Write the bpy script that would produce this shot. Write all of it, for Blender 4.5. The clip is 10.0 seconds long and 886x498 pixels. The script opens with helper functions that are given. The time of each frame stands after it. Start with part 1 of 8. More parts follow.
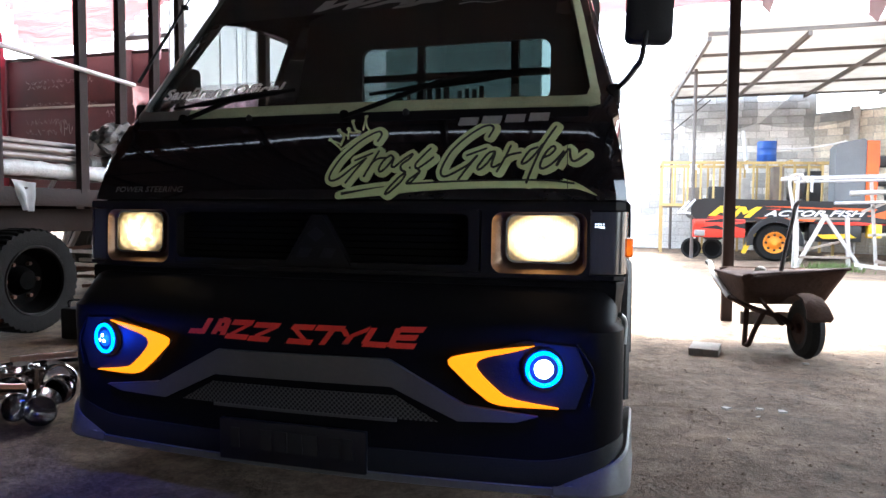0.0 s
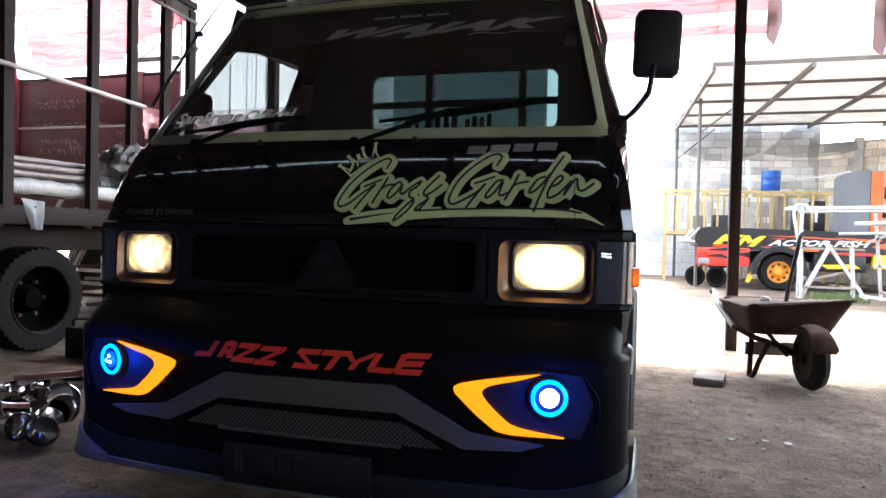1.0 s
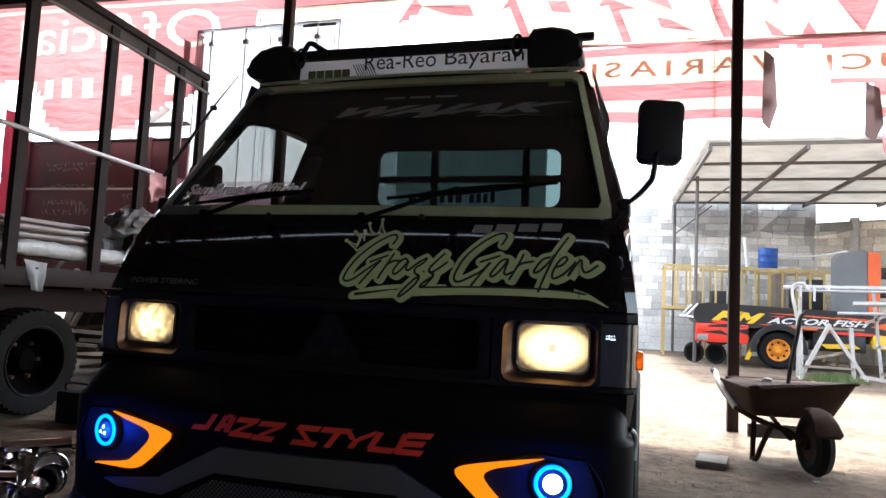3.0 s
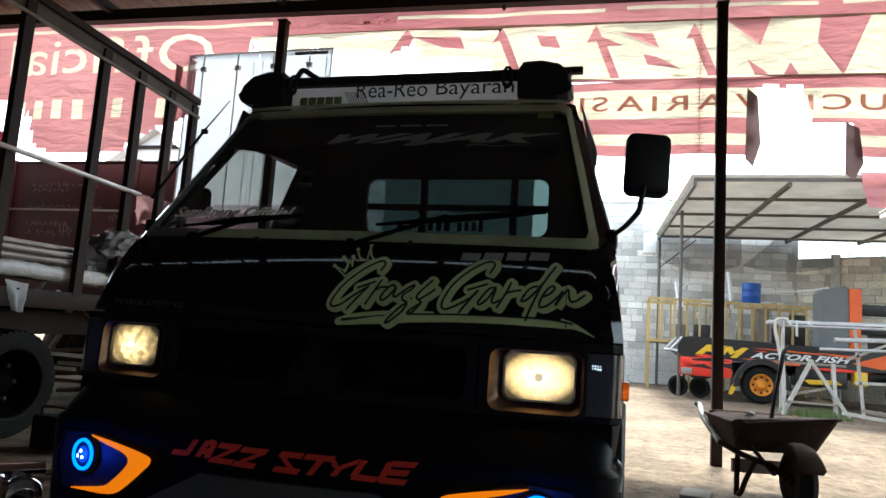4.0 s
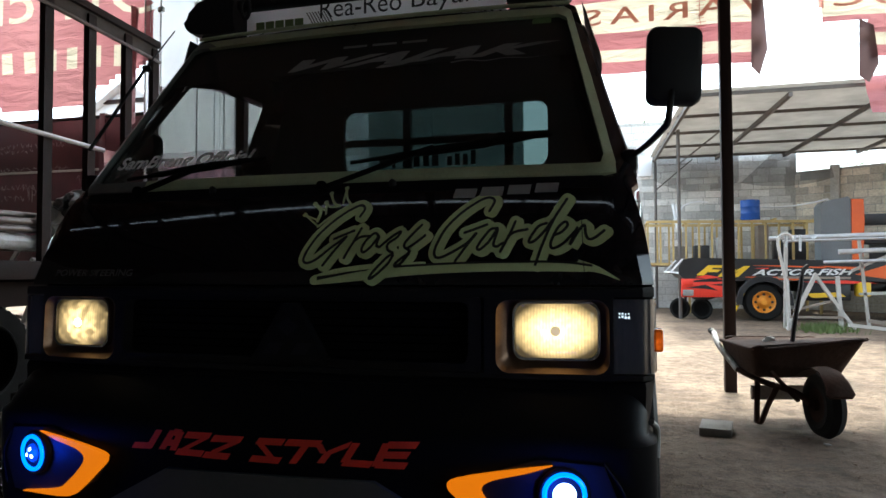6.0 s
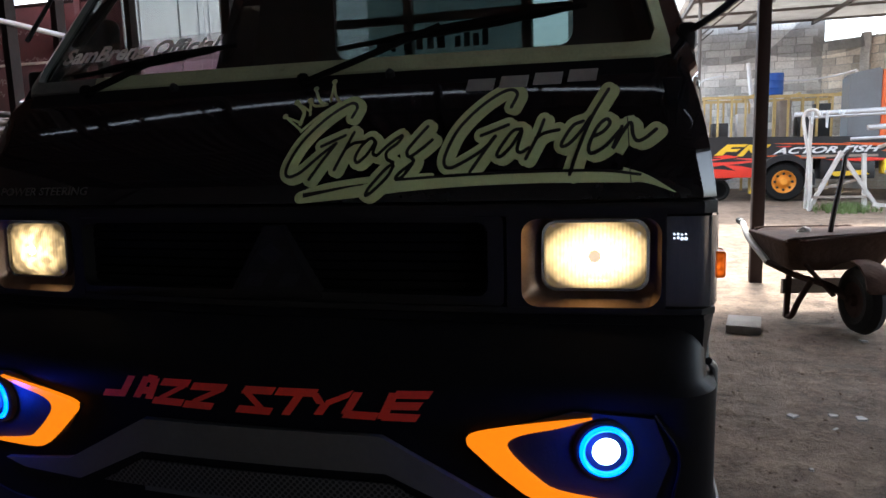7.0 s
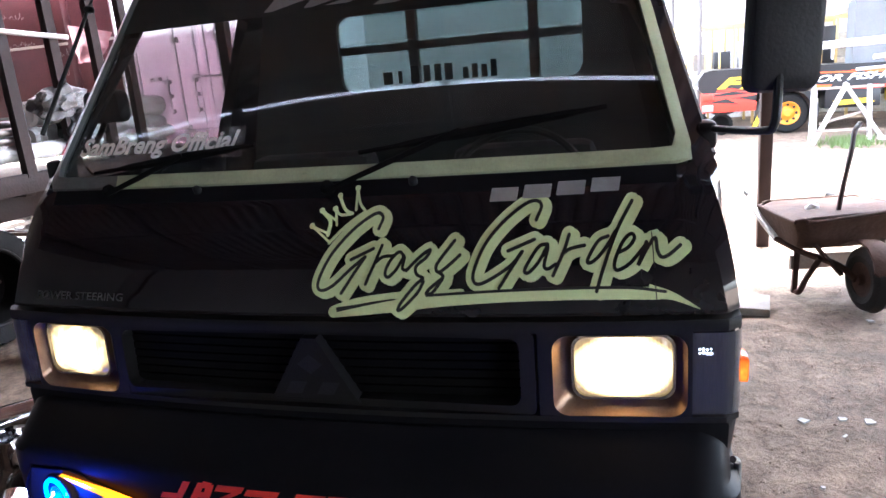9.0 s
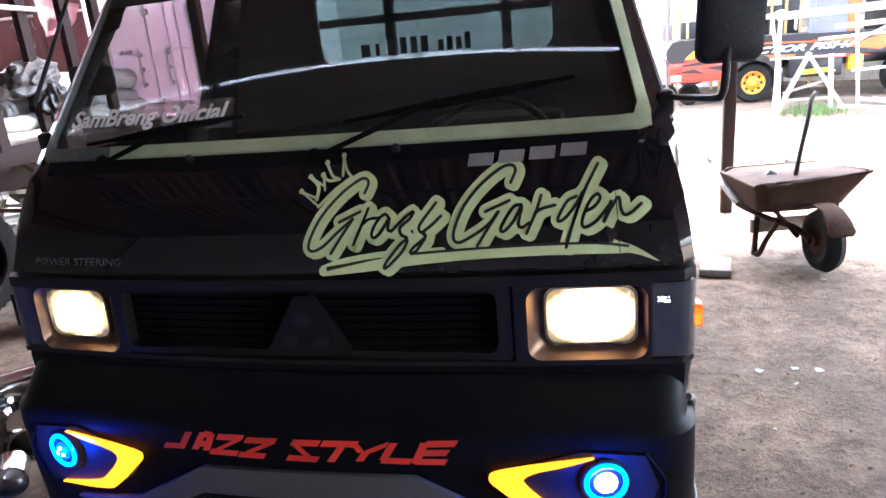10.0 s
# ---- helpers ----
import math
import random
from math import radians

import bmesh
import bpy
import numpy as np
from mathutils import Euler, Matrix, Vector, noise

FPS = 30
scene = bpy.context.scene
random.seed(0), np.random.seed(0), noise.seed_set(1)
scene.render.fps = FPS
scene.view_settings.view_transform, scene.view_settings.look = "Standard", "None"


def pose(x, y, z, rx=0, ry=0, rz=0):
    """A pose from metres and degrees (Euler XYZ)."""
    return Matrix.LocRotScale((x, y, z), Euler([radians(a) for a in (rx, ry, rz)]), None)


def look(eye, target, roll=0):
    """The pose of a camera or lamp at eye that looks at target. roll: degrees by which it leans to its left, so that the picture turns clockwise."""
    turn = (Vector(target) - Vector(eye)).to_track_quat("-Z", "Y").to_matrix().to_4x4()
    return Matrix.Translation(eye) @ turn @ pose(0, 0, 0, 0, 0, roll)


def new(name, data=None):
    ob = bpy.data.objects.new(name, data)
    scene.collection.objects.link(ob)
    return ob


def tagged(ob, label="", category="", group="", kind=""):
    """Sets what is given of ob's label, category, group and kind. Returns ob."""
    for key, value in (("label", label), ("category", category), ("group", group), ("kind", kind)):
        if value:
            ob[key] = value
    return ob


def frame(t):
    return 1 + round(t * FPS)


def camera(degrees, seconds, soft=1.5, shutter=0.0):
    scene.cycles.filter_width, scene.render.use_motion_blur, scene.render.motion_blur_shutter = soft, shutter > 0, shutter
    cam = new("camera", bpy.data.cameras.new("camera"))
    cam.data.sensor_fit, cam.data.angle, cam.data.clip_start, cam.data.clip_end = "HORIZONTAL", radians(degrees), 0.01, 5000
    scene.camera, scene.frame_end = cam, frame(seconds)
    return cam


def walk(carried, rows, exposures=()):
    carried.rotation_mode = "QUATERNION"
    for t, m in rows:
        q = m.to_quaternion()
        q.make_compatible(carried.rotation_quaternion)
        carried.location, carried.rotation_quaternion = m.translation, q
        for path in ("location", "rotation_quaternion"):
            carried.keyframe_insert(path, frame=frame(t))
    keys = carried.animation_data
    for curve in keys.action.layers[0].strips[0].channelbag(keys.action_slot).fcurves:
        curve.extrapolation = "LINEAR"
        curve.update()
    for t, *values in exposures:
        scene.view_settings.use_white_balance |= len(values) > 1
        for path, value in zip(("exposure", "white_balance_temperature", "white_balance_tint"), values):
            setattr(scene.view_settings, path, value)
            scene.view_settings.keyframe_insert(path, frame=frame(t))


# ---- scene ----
cam = camera(66.8, 10.0)
PATH = [
    (0, (0.084, 0.243, 0.877), (-0.472, 2.161, 0.767), 0.4),
    (0.5, (0.078, 0.235, 0.881), (-0.486, 2.153, 0.822), 0.9),
    (1, (0.076, 0.228, 0.887), (-0.491, 2.146, 0.847), 1.3),
    (1.5, (0.071, 0.215, 0.9), (-0.502, 2.131, 0.895), 1.8),
    (2, (0.066, 0.222, 0.904), (-0.513, 2.136, 0.937), 1.9),
    (2.5, (0.06, 0.217, 0.916), (-0.514, 2.13, 1.018), 2.3),
    (4, (0.053, 0.203, 0.909), (-0.475, 2.116, 1.158), 3.8),
    (4.5, (0.026, 0.246, 0.903), (-0.434, 2.169, 1.204), 2.9),
    (5, (0.003, 0.313, 0.918), (-0.444, 2.236, 1.239), 2.2),
    (6.5, (-0.061, 0.666, 0.966), (-0.59, 2.591, 0.853), -1.2),
    (7, (-0.113, 0.817, 1.01), (-0.646, 2.725, 0.731), -1.7),
    (7.5, (-0.147, 0.913, 1.138), (-0.648, 2.77, 0.589), -2.0),
    (8, (-0.161, 0.934, 1.267), (-0.661, 2.779, 0.679), -2.8),
    (8.5, (-0.165, 0.906, 1.365), (-0.702, 2.76, 0.84), -4.1),
    (9, (-0.16, 0.837, 1.406), (-0.697, 2.702, 0.919), -4.8),
    (9.5, (-0.155, 0.775, 1.407), (-0.63, 2.636, 0.85), -4.3),
    (10, (-0.149, 0.713, 1.411), (-0.61, 2.574, 0.841), -5.1),
]
LIGHTNESS = [(0, 4.25, 5900, 4), (1, 4.2, 5900, 4), (2.5, 3.85, 6000, 4), (4, 2.82, 6050, -4), (4.5, 2.67, 6000, -8), (5, 2.62, 5950, -8), (6.5, 2.87, 5980, 1),
             (7, 3.25, 6000, 5), (7.5, 4.05, 5700, 8), (8, 4.6, 5800, 9), (8.5, 5.05, 5650, 9), (9, 5.3, 5650, 9), (10, 5.4, 5650, 9)]
walk(cam, [(t, look(eye, target, roll)) for t, eye, target, roll in PATH], LIGHTNESS)

from mathutils.geometry import delaunay_2d_cdt

# ---------------------------------------------------------------- world, sun, exposure
SUN_EL, SUN_AZ = 67.5, -7.0          # height of the sun; degrees from straight behind the van towards -x
world = bpy.data.worlds.new("sky")
scene.world = world
world.use_nodes = True
wn = world.node_tree
wn.nodes.clear()
w_sky = wn.nodes.new("ShaderNodeTexSky")
w_sky.sky_type, w_sky.sun_disc = "NISHITA", False
w_sky.sun_elevation, w_sky.sun_rotation = radians(SUN_EL), radians(-SUN_AZ)
w_sky.dust_density, w_sky.air_density = 4.0, 1.0
w_bg = wn.nodes.new("ShaderNodeBackground")
w_bg.inputs[1].default_value = 0.15
w_out = wn.nodes.new("ShaderNodeOutputWorld")
w_hsv = wn.nodes.new("ShaderNodeHueSaturation")
w_hsv.inputs["Saturation"].default_value = 0.45
wn.links.new(w_sky.outputs[0], w_hsv.inputs["Color"])
wn.links.new(w_hsv.outputs[0], w_bg.inputs[0])
wn.links.new(w_bg.outputs[0], w_out.inputs[0])
sun = new("sun", bpy.data.lights.new("sun", "SUN"))
sun.data.energy, sun.data.angle, sun.data.color = 1.5, radians(5.0), (1.0, 0.95, 0.87)
sun_from = Vector((-math.sin(radians(SUN_AZ)) * math.cos(radians(SUN_EL)), math.cos(radians(SUN_AZ)) * math.cos(radians(SUN_EL)), math.sin(radians(SUN_EL))))
sun.matrix_world = look(sun_from * 30, (0, 0, 0))


# ---------------------------------------------------------------- materials
def shader(name):
    m = bpy.data.materials.new(name)
    m.use_nodes = True
    t = m.node_tree
    return m, t, t.nodes["Principled BSDF"], t.nodes["Material Output"]


def surface(name, a, b=None, scale=6.0, rough=(0.5, 0.7), metal=0.0, bump=0.0, bscale=60.0, fine=0.35, coat=0.0, spec=0.5, stretch=(1, 1, 1), vary=0.0, relief=0.01, placed=False):
    """A surface whose colour wanders between a and b at two scales, with roughness variation and relief."""
    m, t, p, _ = shader(name)
    n, l = t.nodes, t.links
    b = b or tuple(c * 0.75 for c in a)
    co = n.new("ShaderNodeTexCoord")
    mp = n.new("ShaderNodeMapping")
    mp.inputs["Scale"].default_value = stretch
    l.new(n.new("ShaderNodeNewGeometry").outputs["Position"] if placed else co.outputs["Object"], mp.inputs[0])
    big, small = n.new("ShaderNodeTexNoise"), n.new("ShaderNodeTexNoise")
    big.inputs["Scale"].default_value, big.inputs["Detail"].default_value = scale, 5
    small.inputs["Scale"].default_value, small.inputs["Detail"].default_value = scale * 14, 3
    for q in (big, small):
        l.new(mp.outputs[0], q.inputs["Vector"])
    mix = n.new("ShaderNodeMix")
    mix.inputs[0].default_value = fine
    l.new(big.outputs[0], mix.inputs[2])
    l.new(small.outputs[0], mix.inputs[3])
    ramp = n.new("ShaderNodeValToRGB")
    ramp.color_ramp.elements[0].position, ramp.color_ramp.elements[1].position = 0.32, 0.68
    ramp.color_ramp.elements[0].color, ramp.color_ramp.elements[1].color = (*b, 1), (*a, 1)
    l.new(mix.outputs[0], ramp.inputs[0])
    col = ramp.outputs[0]
    if vary:
        info, hsv, mr = n.new("ShaderNodeObjectInfo"), n.new("ShaderNodeHueSaturation"), n.new("ShaderNodeMapRange")
        mr.inputs[3].default_value, mr.inputs[4].default_value = 1 - vary, 1 + vary
        l.new(info.outputs["Random"], mr.inputs[0])
        l.new(mr.outputs[0], hsv.inputs["Value"])
        l.new(col, hsv.inputs["Color"])
        col = hsv.outputs[0]
    l.new(col, p.inputs["Base Color"])
    rr = n.new("ShaderNodeMapRange")
    rr.inputs[3].default_value, rr.inputs[4].default_value = rough
    l.new(mix.outputs[0], rr.inputs[0])
    l.new(rr.outputs[0], p.inputs["Roughness"])
    p.inputs["Metallic"].default_value = metal
    p.inputs["Specular IOR Level"].default_value = spec
    if coat:
        p.inputs["Coat Weight"].default_value, p.inputs["Coat Roughness"].default_value = coat, 0.03
    if bump:
        bn, bt = n.new("ShaderNodeBump"), n.new("ShaderNodeTexNoise")
        bt.inputs["Scale"].default_value, bt.inputs["Detail"].default_value = bscale, 5
        l.new(mp.outputs[0], bt.inputs["Vector"])
        bn.inputs["Strength"].default_value, bn.inputs["Distance"].default_value = min(bump, 1.0), relief
        l.new(bt.outputs[0], bn.inputs["Height"])
        l.new(bn.outputs[0], p.inputs["Normal"])
    return m


def ground_surface(name, a, b):
    """Trodden dirt: broad stains, dark scuffs, pale dusting and fine grit, with lumpy relief."""
    m, t, p, _ = shader(name)
    n, l = t.nodes, t.links
    co = n.new("ShaderNodeTexCoord")

    def field(scale, detail, rough=0.6, twist=0.0):
        q = n.new("ShaderNodeTexNoise")
        q.inputs["Scale"].default_value, q.inputs["Detail"].default_value, q.inputs["Roughness"].default_value, q.inputs["Distortion"].default_value = scale, detail, rough, twist
        l.new(co.outputs["Object"], q.inputs["Vector"])
        return q.outputs[0]

    def ramp(src, lo, hi, c0, c1):
        r = n.new("ShaderNodeValToRGB")
        r.color_ramp.elements[0].position, r.color_ramp.elements[1].position = lo, hi
        r.color_ramp.elements[0].color, r.color_ramp.elements[1].color = (*c0, 1), (*c1, 1)
        l.new(src, r.inputs[0])
        return r.outputs[0]

    def blend(kind, fac, x, y):
        q = n.new("ShaderNodeMix")
        q.data_type, q.blend_type = "RGBA", kind
        q.inputs[0].default_value = fac
        l.new(x, q.inputs[6])
        l.new(y, q.inputs[7])
        return q.outputs[2]

    stains, scuffs, grit = field(0.9, 6), field(9.0, 8, 0.70, 0.25), field(60, 5, 0.75)
    col = ramp(stains, 0.32, 0.66, b, a)
    col = blend("MULTIPLY", 0.75, col, ramp(scuffs, 0.36, 0.60, (0.34, 0.32, 0.31), (1.12, 1.1, 1.08)))
    col = blend("MULTIPLY", 0.7, col, ramp(grit, 0.34, 0.62, (0.5, 0.5, 0.5), (1.15, 1.15, 1.15)))
    l.new(col, p.inputs["Base Color"])
    p.inputs["Roughness"].default_value, p.inputs["Specular IOR Level"].default_value = 0.95, 0.25
    b1, b2 = n.new("ShaderNodeBump"), n.new("ShaderNodeBump")
    b1.inputs["Strength"].default_value, b1.inputs["Distance"].default_value = 0.8, 0.03
    b2.inputs["Strength"].default_value, b2.inputs["Distance"].default_value = 0.8, 0.006
    l.new(scuffs, b1.inputs["Height"])
    l.new(grit, b2.inputs["Height"])
    l.new(b1.outputs[0], b2.inputs["Normal"])
    l.new(b2.outputs[0], p.inputs["Normal"])
    return m


def glowing(name, col, strength, base=(0.8, 0.8, 0.8), rough=0.2, pattern=None, low=0.25):
    """A lit lamp face; pattern: the size of the ribs and facets that break the light up."""
    m, t, p, _ = shader(name)
    n, l = t.nodes, t.links
    p.inputs["Base Color"].default_value = (*base, 1)
    p.inputs["Roughness"].default_value = rough
    p.inputs["Emission Color"].default_value = (*col, 1)
    p.inputs["Emission Strength"].default_value = strength
    if pattern:
        co, vo, mr = n.new("ShaderNodeTexCoord"), n.new("ShaderNodeTexVoronoi"), n.new("ShaderNodeMapRange")
        vo.feature = "SMOOTH_F1"
        vo.inputs["Scale"].default_value = pattern
        l.new(co.outputs["Object"], vo.inputs["Vector"])
        mr.inputs[3].default_value, mr.inputs[4].default_value = strength * low, strength
        mr.inputs[1].default_value, mr.inputs[2].default_value = 0.15, 0.85
        sep = n.new("ShaderNodeSeparateColor")
        l.new(vo.outputs["Color"], sep.inputs[0])
        l.new(sep.outputs[0], mr.inputs[0])
        wv, m2, mu = n.new("ShaderNodeTexWave"), n.new("ShaderNodeMapRange"), n.new("ShaderNodeMath")
        wv.inputs["Scale"].default_value = 42
        l.new(co.outputs["Object"], wv.inputs["Vector"])
        m2.inputs[3].default_value, m2.inputs[4].default_value = 0.72, 1.0
        l.new(wv.outputs[1], m2.inputs[0])
        mu.operation = "MULTIPLY"
        l.new(mr.outputs[0], mu.inputs[0])
        l.new(m2.outputs[0], mu.inputs[1])
        # brighter towards the middle, where the bulb sits
        mp, ln, m3, m4 = n.new("ShaderNodeMapping"), n.new("ShaderNodeVectorMath"), n.new("ShaderNodeMapRange"), n.new("ShaderNodeMath")
        mp.inputs["Location"].default_value, mp.inputs["Scale"].default_value = (-0.5, 0, -0.5), (1, 0, 1)
        l.new(co.outputs["Generated"], mp.inputs[0])
        ln.operation = "LENGTH"
        l.new(mp.outputs[0], ln.inputs[0])
        m3.inputs[1].default_value, m3.inputs[2].default_value, m3.inputs[3].default_value, m3.inputs[4].default_value = 0.05, 0.55, 7.0, 0.15
        l.new(ln.outputs["Value"], m3.inputs[0])
        m4.operation = "MULTIPLY"
        l.new(mu.outputs[0], m4.inputs[0])
        l.new(m3.outputs[0], m4.inputs[1])
        l.new(m4.outputs[0], p.inputs["Emission Strength"])
    return m


def pane(name, tint, gloss=1.5, rough=0.0, haze=0.0):
    """Thin glass: lets light straight through, with a mirror image that grows towards the edge."""
    m, t, p, out = shader(name)
    n, l = t.nodes, t.links
    n.remove(p)
    tr, gl, fr, mx = n.new("ShaderNodeBsdfTransparent"), n.new("ShaderNodeBsdfGlossy"), n.new("ShaderNodeLayerWeight"), n.new("ShaderNodeMixShader")
    pw, ma = n.new("ShaderNodeMath"), n.new("ShaderNodeMath")
    pw.operation, ma.operation = "POWER", "MULTIPLY_ADD"
    pw.inputs[1].default_value = 5.0
    r0 = ((gloss - 1) / (gloss + 1)) ** 2
    ma.inputs[1].default_value, ma.inputs[2].default_value = 1 - r0, r0
    tr.inputs[0].default_value = (*tint, 1)
    gl.inputs["Roughness"].default_value = rough
    fr.inputs[0].default_value = 0.5
    l.new(fr.outputs["Facing"], pw.inputs[0])
    l.new(pw.outputs[0], ma.inputs[0])
    l.new(ma.outputs[0], mx.inputs[0])
    l.new(tr.outputs[0], mx.inputs[1])
    l.new(gl.outputs[0], mx.inputs[2])
    l.new(mx.outputs[0], out.inputs[0])
    # patchy pale film mixed in, standing for veiling haze over the glass
    if haze:
        df, dm, dn, co, dr = n.new("ShaderNodeBsdfDiffuse"), n.new("ShaderNodeMixShader"), n.new("ShaderNodeTexNoise"), n.new("ShaderNodeTexCoord"), n.new("ShaderNodeMapRange")
        df.inputs[0].default_value = (0.62, 0.60, 0.57, 1)
        dn.inputs["Scale"].default_value, dn.inputs["Detail"].default_value = 3.5, 6
        dr.inputs[1].default_value, dr.inputs[2].default_value, dr.inputs[3].default_value, dr.inputs[4].default_value = 0.3, 0.7, haze * 0.6, haze * 1.4
        l.new(co.outputs["Object"], dn.inputs["Vector"])
        l.new(dn.outputs[0], dr.inputs[0])
        l.new(dr.outputs[0], dm.inputs[0])
        l.new(mx.outputs[0], dm.inputs[1])
        l.new(df.outputs[0], dm.inputs[2])
        l.new(dm.outputs[0], out.inputs[0])
    return m


def film(name, col, cover):
    """A part-clear printed film."""
    m, t, p, out = shader(name)
    n, l = t.nodes, t.links
    p.inputs["Base Color"].default_value, p.inputs["Roughness"].default_value = (*col, 1), 0.5
    tr, mx = n.new("ShaderNodeBsdfTransparent"), n.new("ShaderNodeMixShader")
    mx.inputs[0].default_value = cover
    l.new(tr.outputs[0], mx.inputs[1])
    l.new(p.outputs[0], mx.inputs[2])
    l.new(mx.outputs[0], out.inputs[0])
    return m


def sheet(name, a, b, through_part, scale=1.2, folds=0.0):
    """Thin cloth or plastic that light shines through."""
    m, t, p, out = shader(name)
    n, l = t.nodes, t.links
    co, no, ramp = n.new("ShaderNodeTexCoord"), n.new("ShaderNodeTexNoise"), n.new("ShaderNodeValToRGB")
    no.inputs["Scale"].default_value, no.inputs["Detail"].default_value = scale, 6
    l.new(co.outputs["Object"], no.inputs["Vector"])
    ramp.color_ramp.elements[0].position, ramp.color_ramp.elements[1].position = 0.3, 0.7
    ramp.color_ramp.elements[0].color, ramp.color_ramp.elements[1].color = (*b, 1), (*a, 1)
    l.new(no.outputs[0], ramp.inputs[0])
    l.new(ramp.outputs[0], p.inputs["Base Color"])
    p.inputs["Roughness"].default_value = 0.6
    tl, mx = n.new("ShaderNodeBsdfTranslucent"), n.new("ShaderNodeMixShader")
    fold, bn, sm = n.new("ShaderNodeTexNoise"), n.new("ShaderNodeBump"), n.new("ShaderNodeMapping")
    sm.inputs["Scale"].default_value, sm.inputs["Rotation"].default_value = (1.0, 1.0, 3.5), (0, 0.35, 0)
    fold.inputs["Scale"].default_value, fold.inputs["Detail"].default_value, fold.inputs["Distortion"].default_value = 3.0, 7, 0.6
    bn.inputs["Strength"].default_value, bn.inputs["Distance"].default_value = folds, 0.05
    l.new(co.outputs["Object"], sm.inputs[0])
    l.new(sm.outputs[0], fold.inputs["Vector"])
    l.new(fold.outputs[0], bn.inputs["Height"])
    l.new(bn.outputs[0], p.inputs["Normal"])
    l.new(bn.outputs[0], tl.inputs["Normal"])
    l.new(ramp.outputs[0], tl.inputs[0])
    mx.inputs[0].default_value = through_part
    l.new(p.outputs[0], mx.inputs[1])
    l.new(tl.outputs[0], mx.inputs[2])
    l.new(mx.outputs[0], out.inputs[0])
    return m


def perforated(name, a, hole, scale):
    """Sheet metal with round holes in staggered rows."""
    m, t, p, _ = shader(name)
    n, l = t.nodes, t.links
    co, mp, vo, ramp = n.new("ShaderNodeTexCoord"), n.new("ShaderNodeMapping"), n.new("ShaderNodeTexVoronoi"), n.new("ShaderNodeValToRGB")
    mp.inputs["Rotation"].default_value = (0, radians(45), 0)
    vo.inputs["Scale"].default_value, vo.inputs["Randomness"].default_value = scale, 0.0
    vo.voronoi_dimensions = "2D"
    sep, com = n.new("ShaderNodeSeparateXYZ"), n.new("ShaderNodeCombineXYZ")
    l.new(co.outputs["Object"], mp.inputs[0])
    l.new(mp.outputs[0], sep.inputs[0])
    l.new(sep.outputs[0], com.inputs[0])
    l.new(sep.outputs[2], com.inputs[1])
    l.new(com.outputs[0], vo.inputs["Vector"])
    ramp.color_ramp.elements[0].position, ramp.color_ramp.elements[1].position = 0.36, 0.42
    ramp.color_ramp.elements[0].color, ramp.color_ramp.elements[1].color = (*hole, 1), (*a, 1)
    l.new(vo.outputs[0], ramp.inputs[0])
    l.new(ramp.outputs[0], p.inputs["Base Color"])
    p.inputs["Roughness"].default_value, p.inputs["Metallic"].default_value = 0.45, 0.3
    return m


M_PAINT = surface("black_paint", (0.010, 0.0095, 0.0115), (0.007, 0.0065, 0.0085), 3, (0.025, 0.06), spec=0.35)
M_SATIN = surface("satin_black_bumper", (0.008, 0.0075, 0.009), (0.005, 0.005, 0.006), 5, (0.34, 0.48), spec=0.05)
M_PLATE = surface("plate_marks", (0.012, 0.012, 0.012), (0.008, 0.008, 0.008), 30, (0.5, 0.7))
M_GRILLE = surface("grey_plastic", (0.0135, 0.0122, 0.0112), (0.009, 0.0082, 0.0078), 8, (0.5, 0.65), bump=0.1, bscale=200, spec=0.14)
M_BLACK = surface("black_plastic", (0.014, 0.014, 0.015), (0.009, 0.009, 0.01), 12, (0.45, 0.65), bump=0.12, bscale=150, spec=0.25)
M_WIPER = surface("wiper_black", (0.004, 0.004, 0.004), (0.003, 0.003, 0.003), 12, (0.8, 0.9), spec=0.05)
M_RUBBER = surface("tyre_rubber", (0.014, 0.013, 0.012), (0.007, 0.007, 0.007), 9, (0.75, 0.92), bump=0.3, bscale=90, spec=0.2)
M_BEIGE = surface("beige_trim", (0.40, 0.45, 0.28), (0.28, 0.31, 0.20), 10, (0.22, 0.38), coat=0.4)
M_MOULD_SHADED = surface("shaded_moulding", (0.105, 0.11, 0.105), (0.06, 0.063, 0.06), 14, (0.4, 0.6), bump=0.2)
M_KIT = surface("grey_kit_paint", (0.085, 0.083, 0.080), (0.065, 0.063, 0.060), 7, (0.3, 0.45), coat=0.3)
M_LIP = surface("lip_grey_paint", (0.13, 0.125, 0.12), (0.08, 0.077, 0.075), 7, (0.35, 0.5))
M_MESH = perforated("perforated_sheet", (0.10, 0.098, 0.095), (0.01, 0.01, 0.01), 95)
# warm brown in the bezel metal stands for the headlamp's reflected glow
M_BEZEL = surface("bezel_lamp_tint", (0.24, 0.15, 0.095), (0.13, 0.08, 0.05), 20, (0.28, 0.42), metal=0.8)
M_LETTER = surface("pale_green_vinyl", (0.62, 0.72, 0.37), (0.52, 0.61, 0.31), 9, (0.35, 0.5))
M_INK = surface("black_vinyl", (0.008, 0.008, 0.009), (0.006, 0.006, 0.007), 5, (0.25, 0.35))
M_SILVER = surface("silver_letters", (0.35, 0.35, 0.34), (0.25, 0.25, 0.25), 30, (0.3, 0.4), metal=0.4)
M_REDV = surface("red_vinyl", (0.80, 0.05, 0.025), (0.66, 0.035, 0.02), 8, (0.35, 0.5))
M_GREYV = surface("grey_vinyl", (0.20, 0.20, 0.20), (0.13, 0.13, 0.13), 8, (0.4, 0.5))
